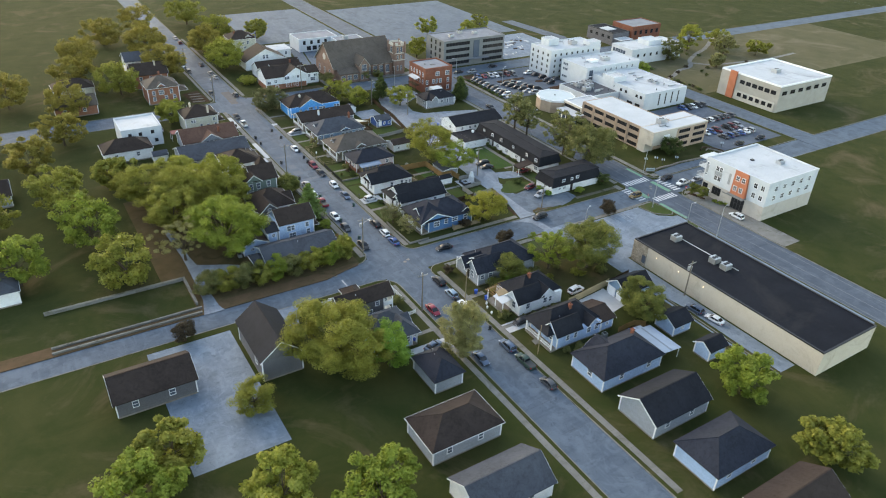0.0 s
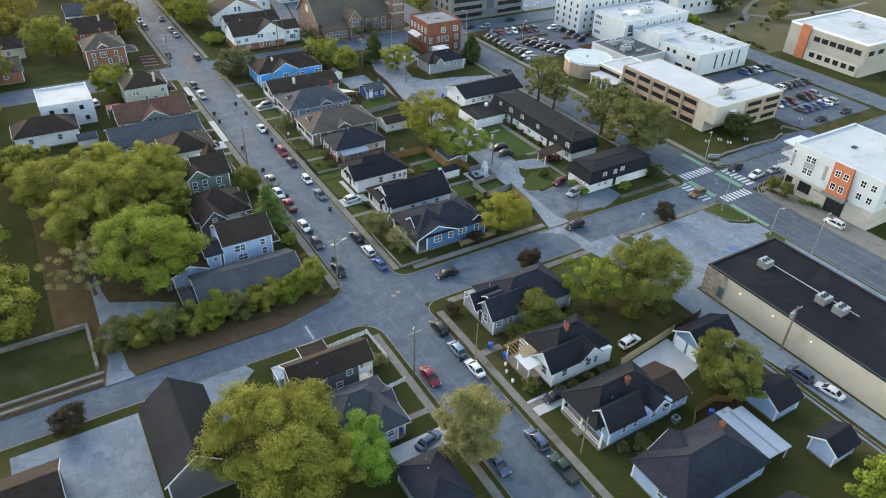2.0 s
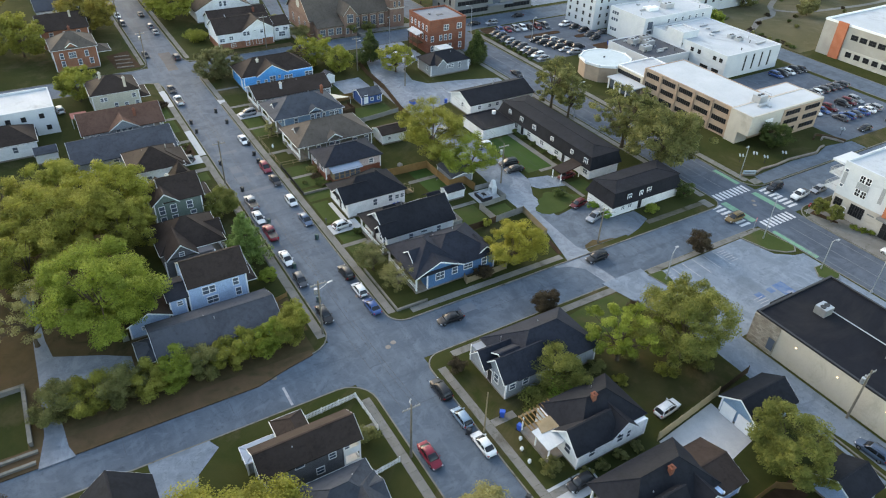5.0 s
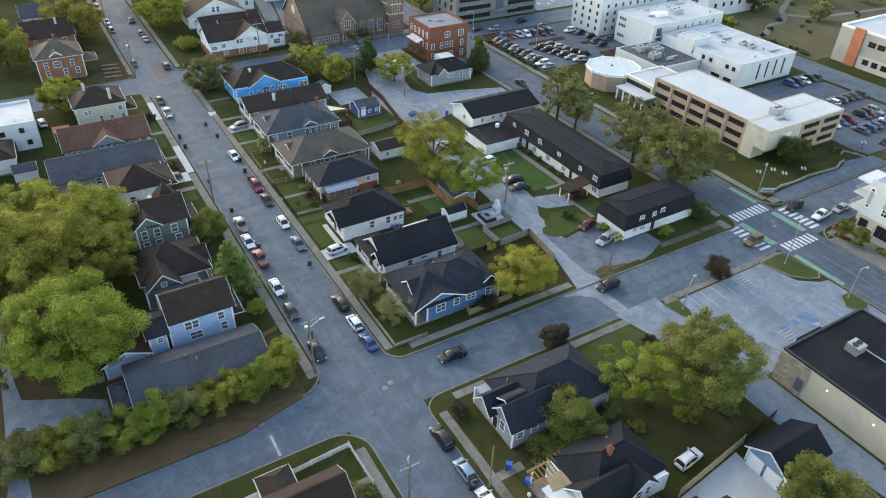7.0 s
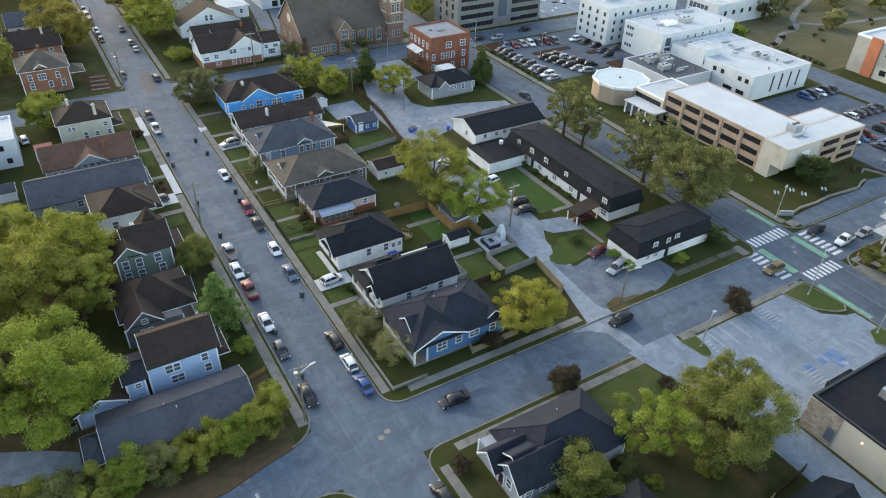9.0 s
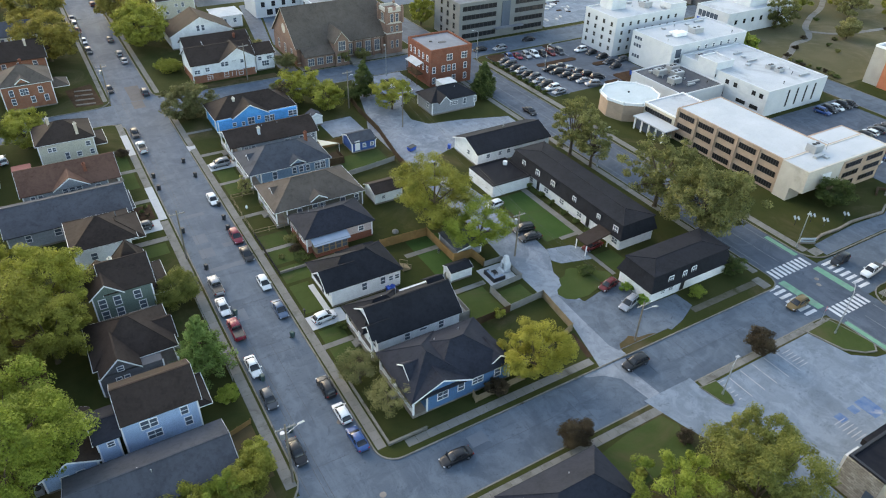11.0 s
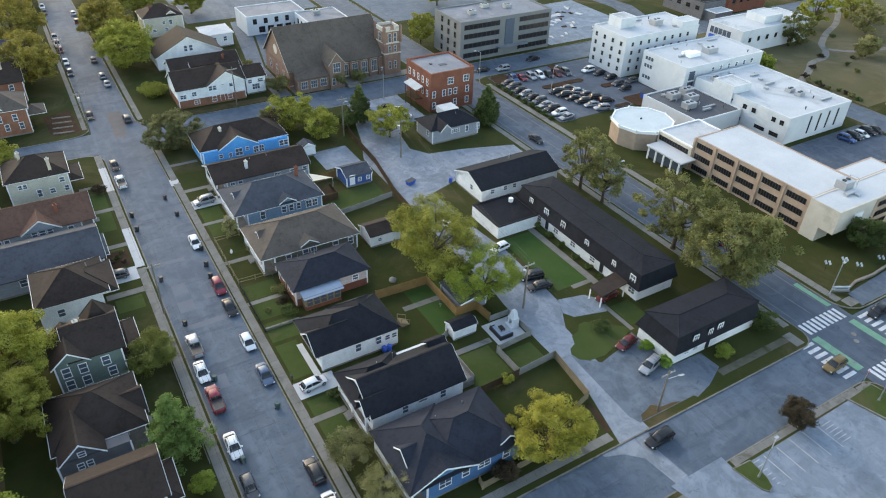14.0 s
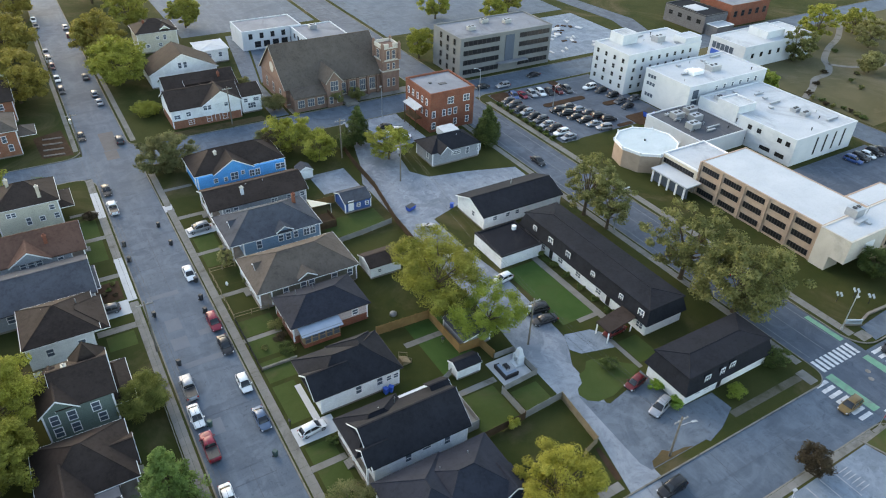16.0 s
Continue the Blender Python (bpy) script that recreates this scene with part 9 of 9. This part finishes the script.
for q in ((47.5, -8.6, 5.6, 1.4, 0.6), (72.6, -8.4, 8.0, 1.9, 1.2), (78.0 - 2.3, -27.8, 8.0, 1.6, 0.4), (92.2 - 4.6, 9.6, 7.5, -1.6, -0.8), (73.8, -19.6, 6.0, 0.6, -0.5), (75.2, 49.4, 8.5, 1.6, 0), (99.0, 98.6, 7.0, 0.9, 0), (87.6, 117.4 - 2, 7.5, -1.4, 0.6), (58.6, 115.0, 7.5, 0.3, 1.2)):
    street_lamp(*q)


def lawn_lamp(x, y):
    ob = thing("globe_lamp", "four-armed lamp post with white globes", "lamp", x, y, LAWN)
    part("mast", Shape().tube((0, 0, 0), (0, 0, 1.75), 0.07, 0.05, 8), DARK_METAL, ob)
    for k in range(4):
        a = math.pi / 2 * k
        g = Shape().tube((0.45 * math.cos(a), 0.45 * math.sin(a), 1.45), (0.45 * math.cos(a), 0.45 * math.sin(a), 1.65), 0.12, 0.22, 10)
        part("globe", g.tube((0.45 * math.cos(a), 0.45 * math.sin(a), 1.65), (0.45 * math.cos(a), 0.45 * math.sin(a), 1.88), 0.22, 0.1, 10), GLASS_PALE, ob)


for q in ((93.4, 14.4), (97.0, 13.6), (97.8, 11.4), (103.2, 10.8), (126.5, 12.2)):
    lawn_lamp(*q)
for pts, hh in (([(92.6, 9.2), (95, 9.7), (99.3, 9.4), (104, 9.8), (107.6, 9.5), (112.7, 9.0), (115.7, 10.2), (117.4, 10.4)], 0.4), ([(118.0, 13.6), (120.7, 15.0), (123.0, 12.4), (124.2, 9.4)], 0.55), ([(119.6, 12.6), (121.4, 13.4), (122.8, 11.0), (123.2, 9.2)], 0.4)):
    w = thing("retaining_wall", "low winding brown timber-and-stone retaining wall on the office lawn", "wall", 0, 0, LAWN, 0, "lawn walls")
    for (ax, ay), (bx, by) in zip(pts, pts[1:]):
        dx, dy = bx - ax, by - ay
        ln = math.hypot(dx, dy)
        ox, oy = -dy / ln * 0.2, dx / ln * 0.2
        part("wall", Shape().slab([(ax - ox, ay - oy), (bx - ox, by - oy), (bx + ox, by + oy), (ax + ox, ay + oy)], -0.1, hh), FOUNDATION if hh < 0.5 else WOOD_BROWN, w)
w = thing("name_sign", "pale grey name board on a low base before the lawn", "sign", 90.3, 9.4, LAWN, -28)
part("base", Shape().box(-1.5, -0.2, -0.05, 1.5, 0.2, 0.3), FOUNDATION, w)
part("name_board", Shape().box(-1.4, -0.1, 0.3, 1.4, 0.1, 1.1), GLASS_PALE, w)
part("lettering_bar", Shape().box(-1.0, -0.13, 0.6, 1.0, -0.1, 0.8), PANEL_GREY, w)


def wheelie_bin(x, y, colour, label, z=0.0, turn=0, k=1.0):
    ob = thing("wheelie_bin", label, "bin", x, y, z, turn + (x * 37 + y * 53) % 50)
    part("tub", Shape().hexa([(-0.24 * k, -0.26 * k, 0.06), (0.24 * k, -0.26 * k, 0.06), (0.24 * k, 0.26 * k, 0.06), (-0.24 * k, 0.26 * k, 0.06), (-0.3 * k, -0.34 * k, 1.0), (0.3 * k, -0.34 * k, 1.0), (0.3 * k, 0.34 * k, 1.0), (-0.3 * k, 0.34 * k, 1.0)]), colour, ob)
    part("lid", Shape().hexa([(-0.32 * k, -0.38 * k, 1.0), (0.32 * k, -0.38 * k, 1.0), (0.32 * k, 0.38 * k, 1.0), (-0.32 * k, 0.38 * k, 1.0), (-0.26 * k, -0.3 * k, 1.1), (0.26 * k, -0.3 * k, 1.1), (0.26 * k, 0.32 * k, 1.1), (-0.26 * k, 0.32 * k, 1.1)]), colour, ob)
    for sx in (-1, 1):
        part("wheel", Shape().tube((sx * 0.27 * k, 0.3 * k, 0.12), (sx * 0.33 * k, 0.3 * k, 0.12), 0.12, 0.12, 10), RUBBER, ob)


for x, y, c in [(1.4, 71.0, 0), (-6.6, 65.2, 0), (0.6, 62.4, 0), (-5.9, 52.6, 0), (-5.2, 39.2, 1), (0.6, 30.4, 1), (-6.0, 24.2, 1), (-6.9, 87.4, 0), (-7.0, 82.2, 0), (-5.8, 14.0, 1), (0.8, -19.9, 0), (1.6, -31.6, 0), (0.9, 66.0, 0), (-0.2, 91.0, 0), (0.4, 84, 0)]:
    wheelie_bin(x, y, (BIN_BLACK, BIN_GREEN)[c], ("black plastic wheelie bin in the street", "green plastic wheelie bin in the street")[c], k=0.85)
for x, y in ((6.2, -19.6), (6.9, -22.6), (17.6, 33.0), (18.4, 33.0), (24.6, 18.9), (25.9, -46.6), (12.0, 57.6), (51.8, 71.0), (-13.9, -27.8)):
    wheelie_bin(x, y, BLUE_PLASTIC, "bright blue plastic bin beside a house", LAWN, 10)
for x, y, c, lbl in ((44.2, 74.2, BLUE_PLASTIC, "blue steel skip beside the alley"), (119.6, 85.2, BLUE_PLASTIC, "blue steel skip in the car park corner")):
    ob = thing("skip", lbl, "skip", x, y, LAWN + 0.16 if x > 100 else LAWN + 0.012, 20)
    k = 1.0 if x > 100 else 0.62
    ob.matrix_basis = ob.matrix_basis @ Matrix.Diagonal((k, k, k, 1))
    part("tub", Shape().hexa([(-1.3, -0.7, 0.1), (1.3, -0.7, 0.1), (1.3, 0.7, 0.1), (-1.3, 0.7, 0.1), (-1.6, -0.9, 1.3), (1.6, -0.9, 1.3), (1.6, 0.9, 1.5), (-1.6, 0.9, 1.5)]), c, ob)
    part("lid", Shape().hexa([(-1.6, -0.9, 1.32), (1.6, -0.9, 1.32), (1.6, 0.9, 1.52), (-1.6, 0.9, 1.52), (-1.6, -0.9, 1.38), (1.6, -0.9, 1.38), (1.6, 0.9, 1.58), (-1.6, 0.9, 1.58)]), BIN_BLACK, ob)
    for sx in (-1.1, 1.1):
        part("skid", Shape().box(sx - 0.1, -0.7, 0, sx + 0.1, 0.7, 0.1), DARK_METAL, ob)

# patio with fireplace and corner sofa
structure("patio", Shape().slab(rect(33.0, 25.8, 38.1, 31.0), 0, LAWN + 0.03), CONCRETE_NEW, "pale paved patio behind the house")
ob = thing("outdoor_fireplace", "white masonry outdoor fireplace on the patio", "fireplace", 37.3, 28.8, LAWN + 0.03)
part("hearth", Shape().box(-0.9, -0.8, 0, 0.6, 0.8, 0.4), STUCCO_WHITE, ob)
part("firebox", Shape().box(-0.5, -0.7, 0.4, 0.6, -0.35, 1.5).box(-0.5, 0.35, 0.4, 0.6, 0.7, 1.5).box(-0.5, -0.7, 1.5, 0.6, 0.7, 1.8).box(0.3, -0.35, 0.4, 0.6, 0.35, 1.5), STUCCO_WHITE, ob)
part("stack", Shape().hexa([(-0.4, -0.55, 1.8), (0.55, -0.55, 1.8), (0.55, 0.55, 1.8), (-0.4, 0.55, 1.8), (-0.2, -0.3, 3.0), (0.35, -0.3, 3.0), (0.35, 0.3, 3.0), (-0.2, 0.3, 3.0)]), STUCCO_WHITE, ob)
ob = thing("corner_sofa", "dark outdoor corner sofa with pale blue cushions", "sofa", 34.8, 28.4, LAWN + 0.03)
part("frame", Shape().box(-1.1, -1.6, 0, -0.9, 1.4, 0.7).box(-0.9, -1.6, 0, 1.2, -1.4, 0.7).box(-0.9, -1.4, 0.05, -0.2, 1.4, 0.3).box(-0.2, -1.4, 0.05, 1.2, -0.7, 0.3).box(-0.9, 1.3, 0.3, -0.2, 1.4, 0.6), DARK_METAL, ob)
for r in ((-0.88, -1.38, -0.2, -0.4), (-0.88, -0.36, -0.2, 0.45), (-0.88, 0.48, -0.2, 1.28), (-0.16, -1.38, 0.5, -0.72), (0.53, -1.38, 1.18, -0.72)):
    part("cushion", Shape().box(r[0], r[1], 0.3, r[2], r[3], 0.48), ROOF_METAL, ob)
ob = thing("coffee_table", "low dark patio table before the sofa", "table", 35.3, 28.9, LAWN + 0.03)
part("tabletop", Shape().box(-0.35, -0.5, 0.35, 0.35, 0.5, 0.42), DARK_METAL, ob)
for sx in (-0.3, 0.3):
    for sy in (-0.45, 0.45):
        part("leg", Shape().box(sx - 0.03, sy - 0.03, 0, sx + 0.03, sy + 0.03, 0.35), DARK_METAL, ob)
ob = thing("deck", "grey timber deck with a board rail behind the white house", "deck", 22.4, 21.4, LAWN)
part("floor", Shape().box(0.4, 0, 0.7, 3.2, 7.6, 0.85), WOOD_GREY, ob)
for r in ((3.1, 0, 3.2, 7.6), (0.4, 0, 3.2, 0.1), (0.4, 7.5, 3.2, 7.6)):
    part("rail", Shape().box(r[0], r[1], 0.0, r[2], r[3], 1.7), WOOD_GREY, ob)
for x, y in ((1.6, 2.0), (2.4, 3.0), (1.8, 4.8)):
    part("planter", Shape().box(x - 0.25, y - 0.4, 0.85, x + 0.25, y + 0.4, 1.3), DARK_METAL, ob)
ob = thing("deck", "brown timber deck with steps behind the steel blue house", "deck", 25.4, 75.6, LAWN)
part("floor", Shape().box(0, 0, 0.6, 3.6, 4.2, 0.75), WOOD_BROWN, ob)
for r in ((3.5, 0, 3.6, 4.2), (0, 0, 3.6, 0.1)):
    part("rail", Shape().box(r[0], r[1], 0.0, r[2], r[3], 1.6), WOOD_BROWN, ob)
ob = thing("sun_sail", "pale triangular canvas sun sail over a deck", "awning", 25.6, 79.4, LAWN)
part("canvas", Shape().add([(0, 0, 3.0), (4.2, 0.6, 2.4), (0.4, 3.6, 2.8), (0, 0, 3.03), (4.2, 0.6, 2.43), (0.4, 3.6, 2.83)], [(2, 1, 0), (3, 4, 5), (0, 1, 4, 3), (1, 2, 5, 4), (2, 0, 3, 5)]), TARP, ob)
for x, y, z in ((4.2, 0.6, 2.4), (0.4, 3.6, 2.8)):
    part("pole", Shape().tube((x, y, 0), (x, y, z), 0.05, 0.05, 6), WHITE, ob)
ob = thing("timber_steps", "pale new timber steps behind the white house", "steps", 22.2, 36.6, LAWN)
for k in range(4):
    part("step", Shape().box(0.35 * k, 0, 0, 0.35 * k + 0.35, 1.4, 0.8 - 0.2 * k), WOOD_PALE, ob)
for y in (0.0, 1.35):
    part("rail", Shape().tube((0, y, 1.7), (1.5, y, 0.9), 0.05, 0.05, 5).tube((1.45, y, 0), (1.45, y, 0.95), 0.05, 0.05, 5).tube((0.05, y, 0.5), (0.05, y, 1.72), 0.05, 0.05, 5), WOOD_PALE, ob)

# stone edging across the dug corner bed
ob = thing("bed_edging", "grey curved stone edging across the dug corner bed", "edging", 0, 0, LAWN + 0.02)
for k in range(4):
    y = 130.4 + 2.9 * k
    part("edging_stone", Shape().hexa([(-15.4 + 0.2 * k, y, -0.02), (-11.2 + 0.1 * k, y - 0.6, -0.02), (-11.2 + 0.1 * k, y - 0.35, -0.02), (-15.4 + 0.2 * k, y + 0.25, -0.02), (-15.4 + 0.2 * k, y, 0.25), (-11.2 + 0.1 * k, y - 0.6, 0.25), (-11.2 + 0.1 * k, y - 0.35, 0.25), (-15.4 + 0.2 * k, y + 0.25, 0.25)]), FOUNDATION, ob)

ob = thing("red_awning", "faded red flat awning on posts behind a house", "awning", -30.6, 96.6, LAWN)
part("canopy", Shape().hexa([(0, 0, 2.3), (3.4, 0, 2.3), (3.4, 2.6, 2.6), (0, 2.6, 2.6), (0, 0, 2.38), (3.4, 0, 2.38), (3.4, 2.6, 2.68), (0, 2.6, 2.68)]), surf("faded_red", (0.3, 0.11, 0.1), (0.35, 0.14, 0.12), 0.6, 6, 0.8, 0.2, 0.004), ob)
for x in (0.1, 3.3):
    for y in (0.1, 2.5):
        part("post", Shape().box(x - 0.05, y - 0.05, 0, x + 0.05, y + 0.05, 2.32), WHITE, ob)

# metal awning and sun porch on the brick bungalow
ob = thing("sun_porch", "glazed sun porch under a pale blue metal awning", "porch", 10.8, 47.1, LAWN)
part("awning", Shape().hexa([(0, -0.6, 2.5), (6.6, -0.6, 2.5), (6.6, 1.6, 3.0), (0, 1.6, 3.0), (0, -0.6, 2.6), (6.6, -0.6, 2.6), (6.6, 1.6, 3.1), (0, 1.6, 3.1)]), ROOF_METAL, ob)
part("base_wall", Shape().box(0.3, -0.1, -0.05, 6.2, 1.6, 0.8), BRICK_RED, ob)
for k in range(5):
    window(ob, "S", 1.0 + 1.15 * k, -0.1, 1.6, 0.9, 1.5, WOOD_PALE, 1)
part("porch_wall", Shape().box(0.3, -0.05, 0.8, 6.2, 1.6, 2.5), WOOD_PALE, ob)

# torn porch roof on the white southern house
ob = thing("open_porch", "white porch whose torn roof shows bare rafters", "porch", 6.6, -31.0, LAWN)
part("floor", Shape().box(0.2, 2.4, 0, 2.9, 8.2, 0.45), FOUNDATION, ob)
for y in (2.6, 5.2, 8.0):
    part("post", Shape().box(0.25, y - 0.08, 0.45, 0.41, y + 0.08, 2.8), WHITE, ob)
part("porch_roof", Shape().hexa([(-0.2, 2.2, 2.8), (3.4, 2.2, 3.3), (3.4, 5.6, 3.3), (-0.2, 5.6, 2.8), (-0.2, 2.2, 2.92), (3.4, 2.2, 3.42), (3.4, 5.6, 3.42), (-0.2, 5.6, 2.92)]), STUCCO_WHITE, ob)
part("bare_sheathing", Shape().hexa([(0.6, 4.6, 3.06), (3.2, 4.2, 3.45), (3.4, 6.2, 3.48), (1.0, 6.4, 3.1), (0.6, 4.6, 3.12), (3.2, 4.2, 3.51), (3.4, 6.2, 3.54), (1.0, 6.4, 3.16)]), WOOD_PALE, ob)
for k in range(9):
    part("rafter", Shape().hexa([(-0.2 + 0.55 * k, 5.7, 2.9 + 0.06 * k), (-0.1 + 0.55 * k, 5.7, 2.9 + 0.06 * k), (-0.1 + 0.55 * k, 8.4, 2.9 + 0.1 * k), (-0.2 + 0.55 * k, 8.4, 2.9 + 0.1 * k), (-0.2 + 0.55 * k, 5.7, 3.05 + 0.06 * k), (-0.1 + 0.55 * k, 5.7, 3.05 + 0.06 * k), (-0.1 + 0.55 * k, 8.4, 3.05 + 0.1 * k), (-0.2 + 0.55 * k, 8.4, 3.05 + 0.1 * k)]), WOOD_NEW, ob)
part("beam", Shape().box(-0.25, 8.2, 2.75, 4.4, 8.45, 2.9), WOOD_PALE, ob)

# broad pale metal roof over the southern terrace
ob = thing("terrace_cover", "broad pale metal terrace roof on posts", "canopy", 23.8, -57.0, LAWN)
part("canopy", Shape().hexa([(0, 0, 2.85), (5.2, 0, 2.35), (5.2, 8.2, 2.35), (0, 8.2, 2.85), (0, 0, 2.93), (5.2, 0, 2.43), (5.2, 8.2, 2.43), (0, 8.2, 2.93)]), ROOF_METAL, ob)
part("canopy", Shape().hexa([(0.2, 8.2, 2.72), (3.2, 8.2, 2.5), (3.2, 9.0, 2.5), (0.2, 9.0, 2.72), (0.2, 8.2, 2.8), (3.2, 8.2, 2.58), (3.2, 9.0, 2.58), (0.2, 9.0, 2.8)]), ROOF_METAL, ob)
for y in (0.3, 4.3, 7.9):
    part("post", Shape().box(4.9, y - 0.06, 0, 5.02, y + 0.06, 2.38), WHITE, ob)

# garage doors, stop signs, hydrant-size things
ob = thing("garage_door", "pair of white panelled garage doors", "door", 32.3, -35.7, LAWN)
for y in (-2.3, 0.2):
    part("door_leaf", Shape().box(0.0, y, 0.02, 0.12, y + 2.1, 2.2), WHITE, ob)
for x, y, turn in ((73.6, -5.4, 20), (87.4, -6.8, 0)):
    ob = thing("stop_sign", "red octagonal stop sign on a steel post", "sign", x, y, LAWN, turn)
    part("post", Shape().tube((0, 0.04, 0), (0, 0.04, 2.6), 0.035, 0.035, 6), STEEL, ob)
    plate = part("plate", Shape().tube((0, -0.02, 2.3), (0, 0.02, 2.3), 0.42, 0.42, 8), SIGN_RED, ob)
    part("white_bar", Shape().box(-0.26, -0.03, 2.2, 0.26, -0.021, 2.38), WHITE, plate)
ob = thing("mailbox", "dark mailbox on a post beside the drive", "mailbox", 3.9, 34.0, LAWN)
part("post", Shape().box(-0.05, -0.05, 0, 0.05, 0.05, 1.0), DARK_METAL, ob)
part("box", Shape().box(-0.12, -0.25, 1.0, 0.12, 0.25, 1.25), DARK_METAL, ob)
# white yard figures, kept as plain shapes
for x, y in ((5.2, -25.4), (4.9, -27.4), (6.0, -24.0), (5.6, 67.6)):
    s = Shape()
    for k, (r0, r1, z0, z1) in enumerate(((0.12, 0.26, 0, 0.35), (0.26, 0.2, 0.35, 0.6), (0.2, 0.06, 0.6, 0.8))):
        s.tube((0, 0, z0), (0, 0, z1), r0, r1, 9)
    ob = tagged(part("lawn_ornament", s, WHITE), "small plain white garden ornament on the lawn", "ornament", "lawn ornaments")
    ob.location = (x, y, LAWN)
ob = thing("condenser", "grey air conditioning unit beside a wall", "appliance", -33.8, 19.4, LAWN)
part("cabinet", Shape().box(-0.45, -0.45, 0, 0.45, 0.45, 0.85), STEEL, ob)
part("fan_guard", Shape().tube((0, 0, 0.85), (0, 0, 0.92), 0.36, 0.36, 12), DARK_METAL, ob)
ob = thing("condenser", "pale air conditioning unit beside the blue bungalow", "appliance", 20.6, -44.9, LAWN)
part("cabinet", Shape().box(-0.5, -0.45, 0, 0.5, 0.45, 0.9), STEEL, ob)
part("fan_guard", Shape().tube((0, 0, 0.9), (0, 0, 0.97), 0.36, 0.36, 12), DARK_METAL, ob)
ob = thing("broken_slabs", "scattered broken concrete slabs on the building site", "rubble")
for k in range(40):
    a = random.Random(k)
    x, y = 124 + 30 * a.random(), 131 + 28 * a.random()
    w, d = 0.6 + 2.4 * a.random(), 0.5 + 1.6 * a.random()
    q = part("fragment", Shape().box(-w / 2, -d / 2, 0, w / 2, d / 2, 0.2 + 0.2 * a.random()), CONCRETE_NEW if k % 3 else MULCH, ob)
    q.matrix_basis = pose(x, y, LAWN + 0.012, 0, 0, 180 * a.random())
# winding paths in the park
def ribbon(name, pts, w, material, label):
    """A path of even width along a smooth line through the points."""
    line = []
    for k in range(len(pts) - 1):
        p0, p1, p2, p3 = (Vector(pts[min(max(q, 0), len(pts) - 1)]) for q in (k - 1, k, k + 1, k + 2))
        for t in (0, 0.25, 0.5, 0.75):
            line.append(0.5 * (2 * p1 + (p2 - p0) * t + (2 * p0 - 5 * p1 + 4 * p2 - p3) * t * t + (3 * p1 - p0 - 3 * p2 + p3) * t ** 3))
    line.append(Vector(pts[-1]))
    left, right = [], []
    for k, p in enumerate(line):
        d = (line[min(k + 1, len(line) - 1)] - line[max(k - 1, 0)]).normalized()
        left.append((p.x - d.y * w / 2, p.y + d.x * w / 2))
        right.append((p.x + d.y * w / 2, p.y - d.x * w / 2))
    n = len(line)
    s = Shape().add([(*p, LAWN + 0.03) for p in left] + [(*p, LAWN + 0.03) for p in right] + [(*p, 0.0) for p in left] + [(*p, 0.0) for p in right],
                    [(i, n + i, n + i + 1, i + 1) for i in range(n - 1)] + [(i, i + 1, 2 * n + i + 1, 2 * n + i) for i in range(n - 1)] + [(n + i + 1, n + i, 3 * n + i, 3 * n + i + 1) for i in range(n - 1)])
    structure(name, s, material, label)


ribbon("park_path", [(168, 74), (177, 78), (184, 82), (191, 83), (197, 86.5), (202, 91.5), (214, 98), (228, 104), (250, 118)], 2.0, CONCRETE, "pale winding footpath in the park")
ribbon("park_path_branch", [(199, 88), (203.4, 83.4), (210, 81), (217.4, 79.5), (240, 77), (262, 78)], 1.8, CONCRETE, "pale side path in the park")
rnd = random.Random(88)
for k in range(26):
    x, y = (168.8 + rnd.uniform(0, 2), 58 + 2.1 * k) if k < 9 else (rnd.uniform(172, 226), rnd.uniform(58, 112))
    bush("small rounded shrub in the dry park", x, y, rnd.uniform(0.8, 1.6), rnd.uniform(0.6, 1.2), (LEAF_DARK, LEAF_OAK, LEAF_PLUM)[k % 3], 500 + k, 14, 30, 0.3)

# kettle grill and a round white cover in the back yards
ob = thing("kettle_grill", "black kettle grill on the back lawn", "grill", 30.0, 38.2, LAWN)
part("bowl", Shape().tube((0, 0, 0.6), (0, 0, 0.78), 0.16, 0.3, 12), BIN_BLACK, ob)
part("lid", Shape().tube((0, 0, 0.78), (0, 0, 1.0), 0.3, 0.12, 12), BIN_BLACK, ob)
for k in range(3):
    part("leg", Shape().tube((0.2 * math.cos(2.1 * k), 0.2 * math.sin(2.1 * k), 0), (0.1 * math.cos(2.1 * k), 0.1 * math.sin(2.1 * k), 0.64), 0.02, 0.02, 5), STEEL, ob)
ob = thing("domed_cover", "round pale weathered domed cover in the yard", "cover", 26.4, 47.6, LAWN)
part("dome", Shape().tube((0, 0, 0), (0, 0, 0.3), 0.62, 0.58, 14).tube((0, 0, 0.3), (0, 0, 0.62), 0.58, 0.2, 14), WOOD_GREY, ob)
